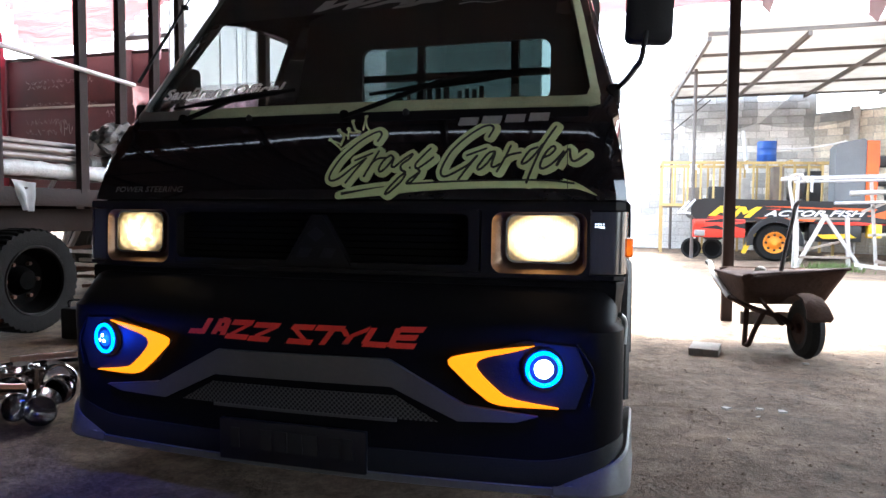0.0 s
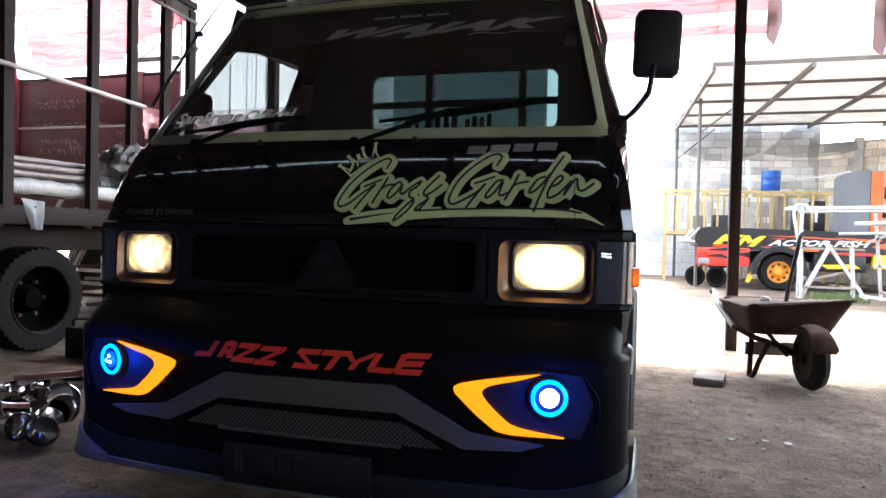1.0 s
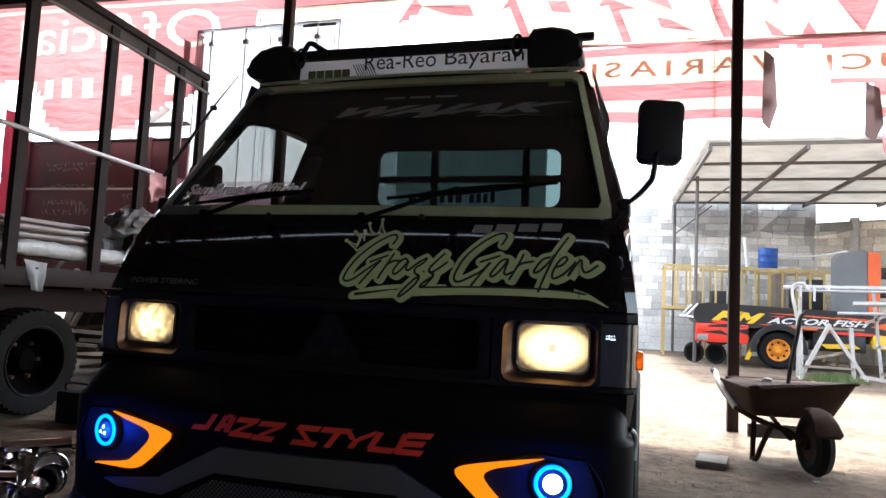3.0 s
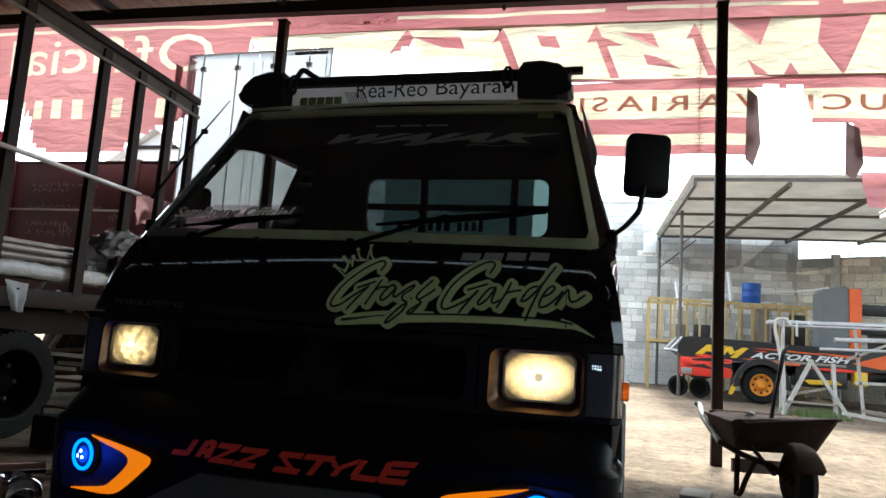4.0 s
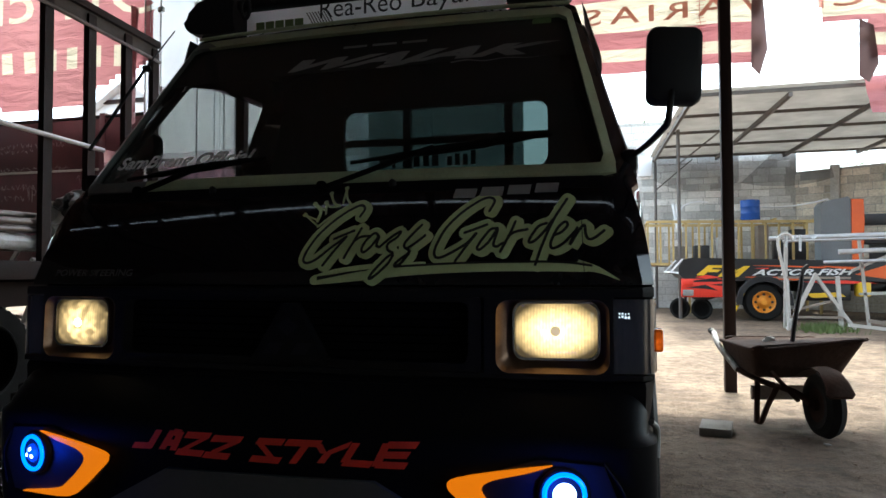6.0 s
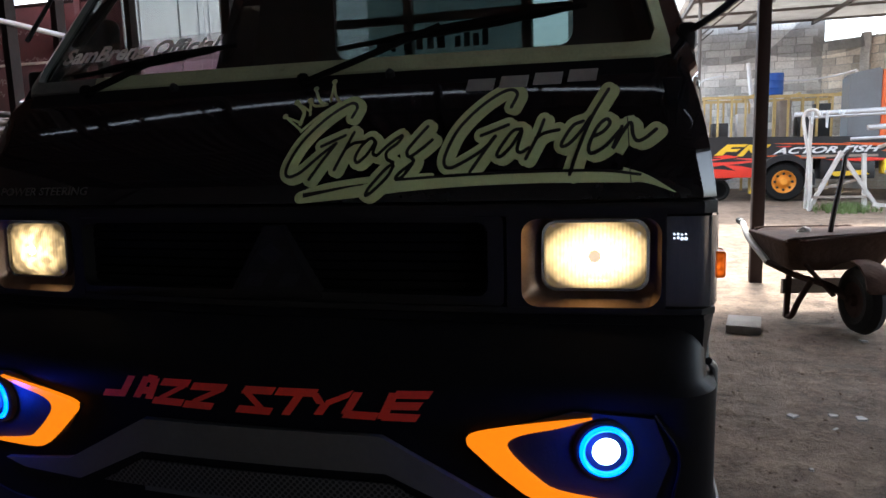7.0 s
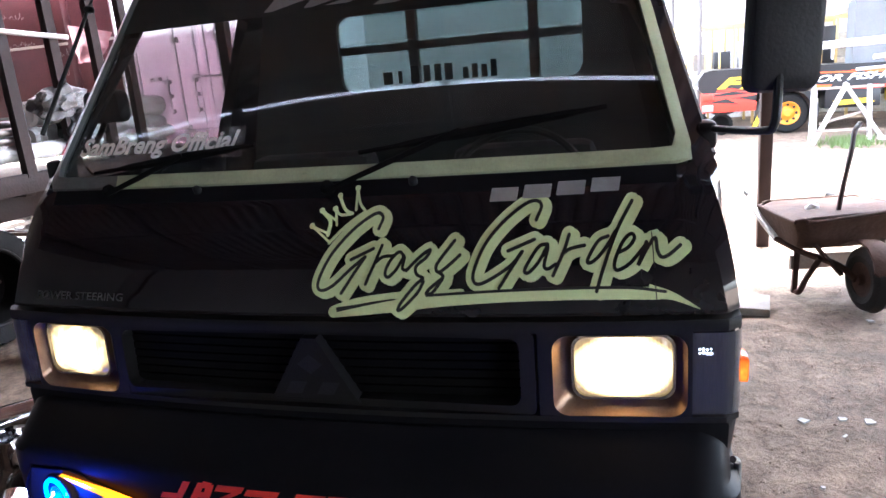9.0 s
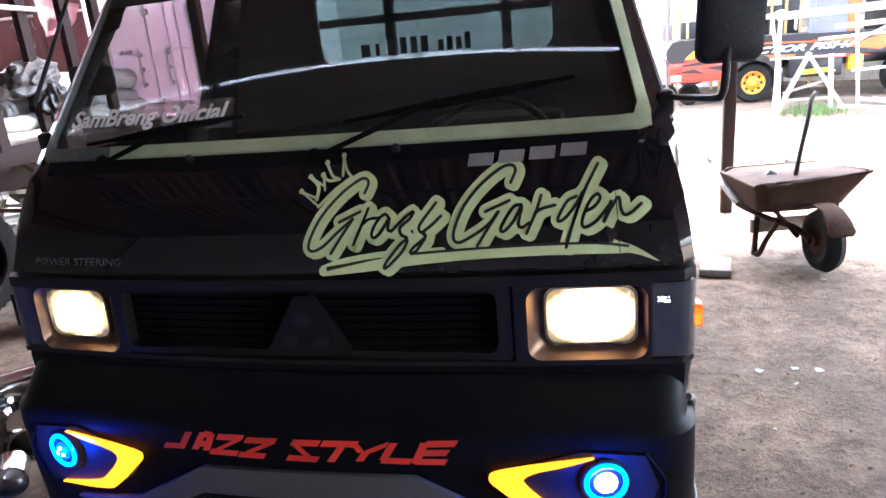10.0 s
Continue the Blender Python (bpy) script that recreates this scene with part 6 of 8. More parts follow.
box(bm, LX - 0.03, LX + 0.02, 1.2, 8.4, 0.90, 1.03, 0.005)
part("side_rail", bm, M_STEEL, lorry)
for py in (3.70, 4.43, 4.84, 5.24, 5.58):
    bm = bmesh.new()
    bar(bm, (LX, py, 1.0), (LX, py, 3.20 - 0.051 * py), 0.078, 0.05)
    part("stake", bm, M_STEEL, lorry)
bm = bmesh.new()
bar(bm, (LX, 1.6, 3.17), (LX, 5.62, 2.965), 0.08, 0.055)
part("top_rail", bm, M_STEEL, lorry)
bm = bmesh.new()
bar(bm, (LX - 0.005, 1.6, 3.085), (LX - 0.005, 5.62, 2.88), 0.02, 0.118)
part("rail_web", bm, M_WEB, lorry, "grey-brown web plate of the top rail")
bm = bmesh.new()
rod(bm, (LX + 0.035, 1.6, 3.018), (LX + 0.035, 5.62, 2.813), 0.014, n=10)
part("rail_rod", bm, M_DULLPIPE, lorry, "thin pale rod along the foot of the rail")
bm = bmesh.new()
rod(bm, (LX + 0.04, 2.6, 1.99), (LX + 0.04, 4.95, 1.91), 0.018, n=10)
part("side_pole", bm, M_GALV, lorry, "thin pale pole along the stakes")

def lorry_wheel(cx, cy, s):
    def shrink(bm):
        for v in bm.verts:
            v.co.y, v.co.z = cy + (v.co.y - cy) * 0.875, v.co.z * 0.875
    bm = bmesh.new()
    prof = [(0.0, 0.27), (-0.01, 0.30), (0.0, 0.40), (0.03, 0.425), (0.20, 0.425), (0.235, 0.40), (0.24, 0.30), (0.23, 0.27)]
    lathe(bm, (cx, cy, 0.425), (s, 0, 0), [(a - 0.24, r) for a, r in prof[:3]] + [(-0.235, 0.412), (-0.205, 0.425), (-0.14, 0.425), (-0.10, 0.425), (-0.035, 0.425), (-0.005, 0.412)] + [(a - 0.24, r) for a, r in prof[5:]], 132, close=True)
    # blocky tread: every third of the shoulder is cut in
    for v in bm.verts:
        r = math.hypot(v.co.y - cy, v.co.z - 0.425)
        if r > 0.405:
            k = int(round((math.atan2(v.co.z - 0.425, v.co.y - cy) % (2 * math.pi)) / (2 * math.pi) * 132))
            if k % 3 == 0:
                v.co.y, v.co.z = cy + (v.co.y - cy) * 0.958, 0.425 + (v.co.z - 0.425) * 0.958
    shrink(bm)
    w = part("wheel", bm, M_RUBBER, lorry, "large dark tyre with blocky tread")
    bm = bmesh.new()
    lathe(bm, (cx, cy, 0.425), (s, 0, 0), [(-0.235, 0.272), (-0.02, 0.262), (-0.10, 0.24), (-0.15, 0.21), (-0.16, 0.12), (-0.11, 0.10), (-0.08, 0.075), (-0.075, 0.01)], 36)
    shrink(bm)
    rim = part("rim", bm, M_SLAT, w, "deep dark steel rim")
    bm = bmesh.new()
    lathe(bm, (cx, cy, 0.425), (s, 0, 0), [(-0.03, 0.284), (-0.004, 0.288), (0.004, 0.280), (0.0, 0.268), (-0.03, 0.262)], 48, close=True)
    shrink(bm)
    part("rim_edge", bm, M_GRILLE, rim, "worn grey rim edge")
    for k in range(6):
        bm = bmesh.new()
        a = 2 * math.pi * k / 6
        c = Vector((cx - s * 0.16, cy + 0.15 * math.cos(a), 0.425 + 0.15 * math.sin(a)))
        rod(bm, c, c + Vector((s * 0.035, 0, 0)), 0.016, n=6)
        shrink(bm)
        part("wheel_nut", bm, M_RUST, rim)


lorry_wheel(LX + 0.02, 3.98, 1)
lorry_wheel(LX - 1.85, 7.4, -1)
for y0 in (3.2, 4.7):
    for p, q, h in (((LX - 0.25, y0, 0.95), (LX - 0.02, y0 + 0.12, 0.70), 0.03), ((LX + 0.01, y0 + 0.2, 1.0), (LX + 0.02, y0 + 0.42, 0.72), 0.012)):
        bm = bmesh.new()
        bar(bm, p, q, 0.05, h)
        part("bracket", bm, M_RUST, lorry)
PIPES = [(LX - 0.085, 1.165, 0.058, 2.0, 6.05, M_WRAP), (LX - 0.23, 1.150, 0.045, 2.0, 6.1, M_RUST), (LX - 0.36, 1.155, 0.050, 2.0, 6.2, M_DULLPIPE), (LX - 0.24, 1.235, 0.085, 4.7, 6.44, M_WRAP), (LX - 0.225, 1.405, 0.082, 4.7, 6.29, M_WRAP),
         (LX - 0.045, 1.250, 0.024, 2.0, 4.52, M_DULLPIPE), (LX - 0.115, 1.258, 0.028, 2.0, 4.48, M_DULLPIPE), (LX - 0.050, 1.304, 0.027, 2.0, 4.46, M_DULLPIPE), (LX - 0.09, 1.352, 0.024, 2.0, 4.55, M_DULLPIPE)]
for x, z, r, y0, ye, mm in PIPES:
    bm = bmesh.new()
    if mm is M_WRAP:
        pipe(bm, [(x + random.uniform(-0.008, 0.008), y, z + random.uniform(-0.006, 0.006)) for y in np.linspace(y0, ye, 22)], [r * random.uniform(0.86, 1.10) for _ in range(64)], 18, 3)
        for v in bm.verts:
            k = noise.noise(v.co * 14) * 0.010 + noise.noise(v.co * 34) * 0.006
            v.co += Vector((k, 0, k * 0.6))
    else:
        lathe(bm, (x, y0, z), (0, 1, 0), [(0, r * 0.86), (0, r), (ye - y0, r), (ye - y0, r * 0.86), (0.05, r * 0.86)], 16)
    single("wrapped_pipe" if mm is M_WRAP else "steel_pipe", bm, mm, (x, 4, z), "pipe roll in crumpled clear plastic wrap on the lorry bed" if mm is M_WRAP else "rusty bare steel pipe lying on the lorry bed" if mm is M_RUST else "dull grey bare steel pipe lying on the lorry bed", "pipe", "pipes on the lorry", smooth=25 if mm is M_WRAP else 30)
# crumpled dark bundle on the pipes, torn wrap hanging, cloth on the pole
def crumpled(name, mat, c, size, seed, label):
    """A heap of creased sheet: sharp ridges over a lopsided lump."""
    bm = bmesh.new()
    bmesh.ops.create_icosphere(bm, subdivisions=5, radius=1.0)
    for v in bm.verts:
        q = v.co + Vector((seed, 0, 0))
        k = 1 + 0.40 * noise.noise(q * 1.8) + 0.40 * (0.35 - abs(noise.noise(q * 2.3))) + 0.10 * (0.3 - abs(noise.noise(q * 5.0)))
        v.co = Vector((v.co.x * size[0] * k, v.co.y * size[1] * k, (v.co.z + 0.25 * v.co.y) * size[2] * k)) + Vector(c)
    return single(name, bm, mat, c, label, "bundle", smooth=24)


crumpled("crumpled_plastic", M_CRUMPLE, (LX - 0.05, 4.86, 1.475), (0.12, 0.20, 0.105), 0.0, "crumpled grey plastic sheet heaped on the pipes")
crumpled("plastic_bag", M_INK, (LX - 0.02, 4.93, 1.29), (0.09, 0.12, 0.12), 4.0, "black plastic bag stuffed between the pipes and the stake")


def rag(name, mat, label, corners, n=12, amp=0.03, seed=0.0, cat="cloth"):
    """A hanging piece of cloth between four corners, with folds."""
    a, b, c, d = (Vector(p) for p in corners)
    nrm = (b - a).cross(d - a).normalized()
    bm = bmesh.new()
    g = []
    for j in range(n + 1):
        row = []
        for i in range(n + 1):
            u, v = i / n, j / n
            p = (a * (1 - u) + b * u) * (1 - v) + (d * (1 - u) + c * u) * v
            p = p + nrm * amp * (math.sin(u * 9 + seed) * (0.3 + v) + noise.noise((u * 3, v * 3, seed)))
            row.append(bm.verts.new(p))
        g.append(row)
    for r, s in zip(g, g[1:]):
        for i in range(n):
            bm.faces.new((r[i], r[i + 1], s[i + 1], s[i]))
    return single(name, bm, mat, a, label, cat, smooth=60)


rag("hanging_cloth", M_CLOTH, "pink and white cloth hung behind the stakes", [(-4.78, 5.86, 2.12), (-4.33, 5.86, 2.02), (-4.46, 5.86, 1.80), (-4.78, 5.86, 1.80)], seed=1, amp=0.04)
rag("torn_wrap", M_TARP, "torn pale plastic wrap hanging from the pipes", [(LX + 0.02, 3.80, 1.08), (LX + 0.03, 3.98, 1.06), (LX + 0.05, 3.93, 0.86), (LX + 0.05, 3.87, 0.87)], seed=2, amp=0.015, cat="wrap")
rag("pink_flag", M_CLOTH, "faded pink flag hanging beside the box truck", [(-4.60, 6.0, 3.55), (-4.50, 6.0, 3.50), (-4.53, 6.0, 2.5), (-4.60, 6.0, 2.3)], seed=3, amp=0.02, cat="flag")

# maroon truck behind the lorry, its tail board towards the workshop
mt = thing("maroon_truck", (-5.85, 7.4, 0), "dark maroon truck with a chalk-scribbled tail board", "truck")
MY = 6.45
for z0, z1 in ((0.92, 1.38), (1.386, 2.034), (2.04, 2.58)):
    bm = bmesh.new()
    box(bm, -7.02, -4.66, MY, MY + 0.04, z0, z1, 0.006)
    part("tail_board", bm, M_MAROON, mt)
for z in (1.383, 2.037, 2.60):
    bm = bmesh.new()
    box(bm, -7.04, -4.64, MY - 0.014, MY + 0.05, z - 0.012, z + 0.012, 0.003)
    part("board_moulding", bm, M_PALEWOOD if 2.0 < z < 2.1 else M_GREYV if z < 2.0 else M_STEEL, mt)
for x in (-7.06, -5.30, -4.62):
    bm = bmesh.new()
    box(bm, x - 0.035, x + 0.035, MY - 0.02, MY + 0.06, 0.90, 2.63, 0.005)
    part("board_post", bm, M_MAROON, mt)
for x in (-7.06, -4.66):
    bm = bmesh.new()
    box(bm, x, x + 0.04, MY + 0.06, MY + 4.2, 0.92, 2.55, 0.006)
    part("bed_side", bm, M_MAROON, mt)
bm = bmesh.new()
box(bm, -7.0, -4.7, MY + 0.05, MY + 4.2, 0.80, 0.92, 0.01)
part("bed_floor", bm, M_OLDWOOD, mt)
for x in (-6.9, -4.9):
    bm = bmesh.new()
    lathe(bm, (x - 0.12, MY + 1.1, 0.42), (1, 0, 0), [(0, 0.24), (0, 0.38), (0.03, 0.42), (0.21, 0.42), (0.24, 0.38), (0.24, 0.24), (0.14, 0.12), (0.14, 0.01)], 28)
    part("wheel", bm, M_RUBBER, mt)
# chalk scribbles, no words
scribble = random.Random(7)
for x0, x1, z, h in ((-6.75, -5.85, 2.33, 0.06), (-6.72, -6.2, 2.27, 0.05), (-6.75, -5.75, 2.075, 0.05), (-6.75, -6.2, 1.87, 0.08), (-6.75, -6.35, 1.76, 0.07), (-6.30, -6.12, 1.80, 0.20), (-5.62, -5.38, 1.95, 0.09), (-5.60, -5.42, 1.80, 0.12)):
    bm = bmesh.new()
    x, k = x0, 0
    while x < x1:
        # loose handwriting: short joined strokes with gaps
        pts = [(x + j * 0.012 + scribble.uniform(-0.012, 0.012), z + h * scribble.uniform(-0.5, 0.5)) for j in range(scribble.randint(3, 6))]
        for p, q in zip(pts, pts[1:]):
            ribbon(bm, [p, q], scribble.uniform(0.004, 0.008), lambda a, b, k=k: Vector((a, MY - 0.004 - 0.00004 * k, b)), steps=2, taper=False)
            k += 1
        x += len(pts) * 0.012 + scribble.uniform(0.0, 0.022)
    tagged(part("chalk_scribble", bm, M_CHALK, mt, "pale chalk scribble", smooth=0), kind="stuff")
rag("red_cloth", M_REDCLOTH, "translucent deep red cloth hanging beside the truck's tail board", [(-7.35, 6.36, 3.0), (-7.0, 6.36, 2.9), (-7.02, 6.38, 1.1), (-7.3, 6.38, 1.2)], seed=5, amp=0.04)

# white shed with a gable beyond the yard
ws = thing("white_shed", (-10.0, 12.0, 0), "small white gabled shed beyond the workshop", "shed")
bm = bmesh.new()
ring_loft(bm, [[Vector((x, y, z)) for x, z in ((-10.7, -0.05), (-8.5, -0.05), (-8.5, 4.06), (-9.6, 4.77), (-10.7, 4.06))] for y in (12.0, 15.0)])
part("wall", bm, M_BOXW, ws)
for x0, z0, x1, z1 in ((-10.8, 4.0, -9.6, 4.78), (-9.6, 4.78, -8.4, 4.0)):
    bm = bmesh.new()
    ring_loft(bm, [[Vector((x0, y, z0)), Vector((x1, y, z1)), Vector((x1, y, z1 + 0.04)), Vector((x0, y, z0 + 0.04))] for y in (11.8, 15.2)])
    part("roof_slope", bm, M_BOXW, ws)
bm = bmesh.new()
bar(bm, (-10.2, 11.97, 4.42), (-9.0, 11.97, 4.42), 0.06, 0.07)
part("wall_rail", bm, M_STEEL, ws)

# chrome fittings on the floor by the van
def chrome_cup(c, d, r, ln):
    bm = bmesh.new()
    lathe(bm, c, d, [(0, r * 0.2), (0, r * 0.92), (0.006, r), (ln * 0.5, r * 0.98), (ln, r * 1.06), (ln + 0.004, r * 1.02), (ln * 0.92, r * 0.92), (0.02, r * 0.86), (0.018, 0.01)], 32)
    return single("chrome_cup", bm, M_CHROME, c, "polished chrome round fitting lying on the dirt", "fitting", "chrome fittings")


CUPS = [((-2.74, 2.70, 0.0), (0.12, -0.08, 1.0), 0.078, 0.13), ((-2.64, 2.78, 0.0), (0.1, 0.0, 1.0), 0.075, 0.13), ((-2.56, 2.76, 0.075), (0.80, -0.55, 0.1), 0.07, 0.12), ((-2.30, 2.46, 0.07), (0.55, -0.75, -0.12), 0.062, 0.11),
        ((-2.36, 2.56, 0.075), (0.75, -0.4, 0.3), 0.06, 0.10), ((-2.46, 2.50, 0.065), (-0.4, -0.8, 0.15), 0.06, 0.11), ((-2.44, 2.38, 0.06), (0.9, -0.3, 0.1), 0.055, 0.12), ((-2.58, 2.58, 0.07), (0.5, -0.8, 0.1), 0.066, 0.12)]
for c, d, r, ln in CUPS:
    chrome_cup(c, d, r, ln)
for p, q, r in (((-3.02, 2.92, 0.06), (-2.82, 3.16, 0.06), 0.058), ((-2.84, 3.12, 0.05), (-2.2, 3.8, 0.05), 0.03), ((-3.5, 2.80, 0.035), (-2.75, 2.95, 0.035), 0.03)):
    bm = bmesh.new()
    rod(bm, p, q, r, n=20)
    single("chrome_tube", bm, M_CHROME, p, "long polished metal tube lying on the dirt", "tube", "chrome tubes")
bm = bmesh.new()
box(bm, -3.66, -3.30, 3.86, 4.12, 0.0, 0.21, 0.012)
pipe(bm, [(-3.64, 3.92, 0.20), (-3.61, 3.90, 0.26), (-3.38, 3.88, 0.26), (-3.35, 3.88, 0.20)], 0.008, 8)
single("tool_box", bm, M_BLACK, (-3.48, 3.98, 0), "black metal box with a wire handle on the dirt", "box")
# scrap behind, seen under the lorry
for k in range(26):
    bm = bmesh.new()
    c = Vector((random.uniform(-6.9, -5.3), random.uniform(6.0, 6.4), 0.03 + 0.018 * k))
    d = Vector((random.uniform(0.3, 1), random.uniform(-0.2, 0.2), random.uniform(-0.04, 0.10) if k % 4 else 0.8))
    bar(bm, c, c + d.normalized() * random.uniform(0.5, 1.1), 0.05, 0.035)
    single("scrap_bar", bm, random.choice((M_GALV, M_PALEWOOD, M_RUST)), c, "loose scrap bar lying behind the lorry", "scrap", "scrap bars")

# ---------------------------------------------------------------- wheelbarrow in the sun's edge
wb = thing("wheelbarrow", (1.05, 5.0, 0), "rusty cement-crusted wheelbarrow with a stick standing in it", "wheelbarrow")
WBM = Matrix.Translation((1.025, 4.964, 0)) @ Matrix.Rotation(radians(-77), 4, "Z")


def wbp(x, y, z):
    return WBM @ Vector((x, y, z))


def tray(z, f0, f1, hw, inset):
    """One level of the tray: a rounded oblong, wider towards the rim, one front corner bent up."""
    pts = []
    for x, y in rr_loop(-1, 1, -1, 1, 0.28, 4):
        xx = (f0 + f1) / 2 + x * (f1 - f0) / 2 - x * inset
        tip = max(0.0, (y - 0.3) / 0.7) * max(0.0, (xx + 0.20) / 0.26) if z > 0.40 else 0.0
        up = 0.075 * tip if z > 0.40 else 0.04 * (xx + 0.2)
        xx += 0.13 * tip
        dent = noise.noise((xx * 7, y * 5, 0.5))
        pts.append(wbp(xx + 0.014 * dent, y * (hw - inset) + 0.010 * dent, z + up + 0.026 * dent * (1 if z > 0.40 else 0.25)))
    return pts


bm = bmesh.new()
LEVELS = ((0.478, -0.52, 0.06, 0.30), (0.462, -0.52, 0.056, 0.298), (0.38, -0.47, 0.03, 0.276), (0.315, -0.42, -0.02, 0.255), (0.290, -0.38, -0.06, 0.22))
ring_loft(bm, [tray(*lv, 0.0) for lv in LEVELS] + [tray(z + 0.008, f0, f1, hw, 0.010) for z, f0, f1, hw in reversed(LEVELS)])
part("tray", bm, M_TRAY, wb)
bm = bmesh.new()
rim_pts = tray(0.482, -0.525, 0.064, 0.304, 0.0)
pipe(bm, rim_pts + rim_pts[:1], 0.010, 8, 2)
part("rim", bm, M_TRAY, wb)
for s in (-1, 1):
    bm = bmesh.new()
    pipe(bm, [wbp(-0.74, s * 0.27, 0.515 if s < 0 else 0.455), wbp(-0.66, s * 0.28, 0.51 if s < 0 else 0.45), wbp(-0.48, s * 0.315, 0.44), wbp(-0.26, s * 0.285, 0.315)], 0.019, 10)
    bar_s = part("side_bar", bm, M_BARPIPE, wb, "pale worn steel tube")
    bm = bmesh.new()
    pipe(bm, [wbp(-0.26, s * 0.285, 0.315), wbp(-0.10, s * 0.19, 0.262), wbp(0.10, s * 0.10, 0.235), wbp(0.22, s * 0.07, 0.185)], 0.018, 10)
    part("chassis_tube", bm, M_TRAY, wb)
    bm = bmesh.new()
    rod(bm, wbp(-0.76, s * 0.267, 0.516 if s < 0 else 0.456), wbp(-0.66, s * 0.28, 0.511 if s < 0 else 0.451), 0.021, n=12)
    part("grip", bm, M_RUBBER, bar_s)
for s in (-1, 1):
    bm = bmesh.new()
    bar(bm, wbp(-0.155, s * 0.205, 0.295), wbp(-0.165, s * 0.21, 0.0), 0.035, 0.028)
    part("leg", bm, M_TRAY, wb)
    bm = bmesh.new()
    pipe(bm, [wbp(0.03, s * 0.165, 0.262), wbp(-0.06, s * 0.19, 0.12), wbp(-0.11, s * 0.205, 0.02), wbp(-0.17, s * 0.21, 0.012)], 0.016, 8)
    part("leg_brace", bm, M_TRAY, wb)
    bm = bmesh.new()
    bar(bm, wbp(0.14, s * 0.10, 0.19), wbp(0.0, s * 0.19, 0.34), 0.03, 0.012)
    part("tray_strut", bm, M_TRAY, wb)
bm = bmesh.new()
bar(bm, wbp(-0.175, -0.235, 0.185), wbp(-0.175, 0.235, 0.185), 0.028, 0.085)
part("cross_board", bm, M_OLDWOOD, wb)
bm = bmesh.new()
lathe(bm, wbp(0.22, -0.045, 0.185), WBM.to_3x3() @ Vector((0, 1, 0)), [(0, 0.095), (-0.006, 0.13), (0.008, 0.168), (0.045, 0.185), (0.082, 0.168), (0.096, 0.13), (0.09, 0.095)], 36, close=True)
wheel_o = part("wheel", bm, M_RUBBER, wb)
bm = bmesh.new()
lathe(bm, wbp(0.22, -0.045, 0.185), WBM.to_3x3() @ Vector((0, 1, 0)), [(0.005, 0.098), (0.02, 0.09), (0.035, 0.035), (-0.02, 0.03), (-0.02, 0.005)], 24)
lathe(bm, wbp(0.22, 0.045, 0.185), WBM.to_3x3() @ Vector((0, -1, 0)), [(0.005, 0.098), (0.02, 0.09), (0.035, 0.035), (-0.02, 0.03), (-0.02, 0.005)], 24)
part("hub", bm, M_TRAY, wheel_o)
bm = bmesh.new()
hood = [(-0.02, 0.31, 0.045), (0.10, 0.368, 0.048), (0.20, 0.392, 0.052), (0.29, 0.380, 0.058), (0.362, 0.332, 0.066), (0.400, 0.275, 0.076), (0.406, 0.258, 0.06)]
ring_loft(bm, [[wbp(x, -hw, z), wbp(x + 0.006, -hw * 0.5, z + 0.008), wbp(x + 0.006, hw * 0.5, z + 0.008), wbp(x, hw, z), wbp(x - 0.010, hw, z - 0.008), wbp(x - 0.010, -hw, z - 0.008)] for x, z, hw in hood])
part("wheel_guard", bm, M_TRAY, wb)
bm = bmesh.new()
rows = []
for z, f in ((0.31, 0.55), (0.37, 0.66), (0.41, 0.62), (0.45, 0.42), (0.468, 0.12)):
    rows.append([wbp(-0.23 + f * 0.34 * math.cos(a), f * 0.36 * math.sin(a), z + 0.03 * noise.noise((math.cos(a) * 3, math.sin(a) * 3, z * 9))) for a in np.linspace(0, 2 * math.pi, 24, endpoint=False)])
ring_loft(bm, rows)
single("sand_load", bm, M_DIRT, (1.0, 5.0, 0.45), "pale sand and rubble lying in the wheelbarrow", "sand", smooth=40)
for k, (x, y, r) in enumerate(((-0.20, -0.10, 0.05), (-0.08, 0.09, 0.032), (-0.26, 0.12, 0.03))):
    bm = bmesh.new()
    bmesh.ops.create_icosphere(bm, subdivisions=2, radius=r)
    for v in bm.verts:
        v.co = v.co * (1 + 0.5 * noise.noise(v.co * 25 + Vector((k * 3.0, 0, 0)))) + wbp(x, y, 0.455 + r * 0.5)
    single("rubble_lump", bm, M_STONE, wbp(x, y, 0.46), "pale lump of rubble on the sand", "rubble", "rubble lumps", smooth=0)
bm = bmesh.new()
pipe(bm, [(0.958, 4.99, 0.38), (1.0, 5.04, 0.62), (1.055, 5.12, 0.83), (1.085, 5.19, 0.93), (1.125, 5.235, 0.972)], 0.0135, 8)
single("hoe_handle", bm, M_STEEL, (0.955, 4.93, 0.42), "thin bent dark tool handle standing in the wheelbarrow", "tool")
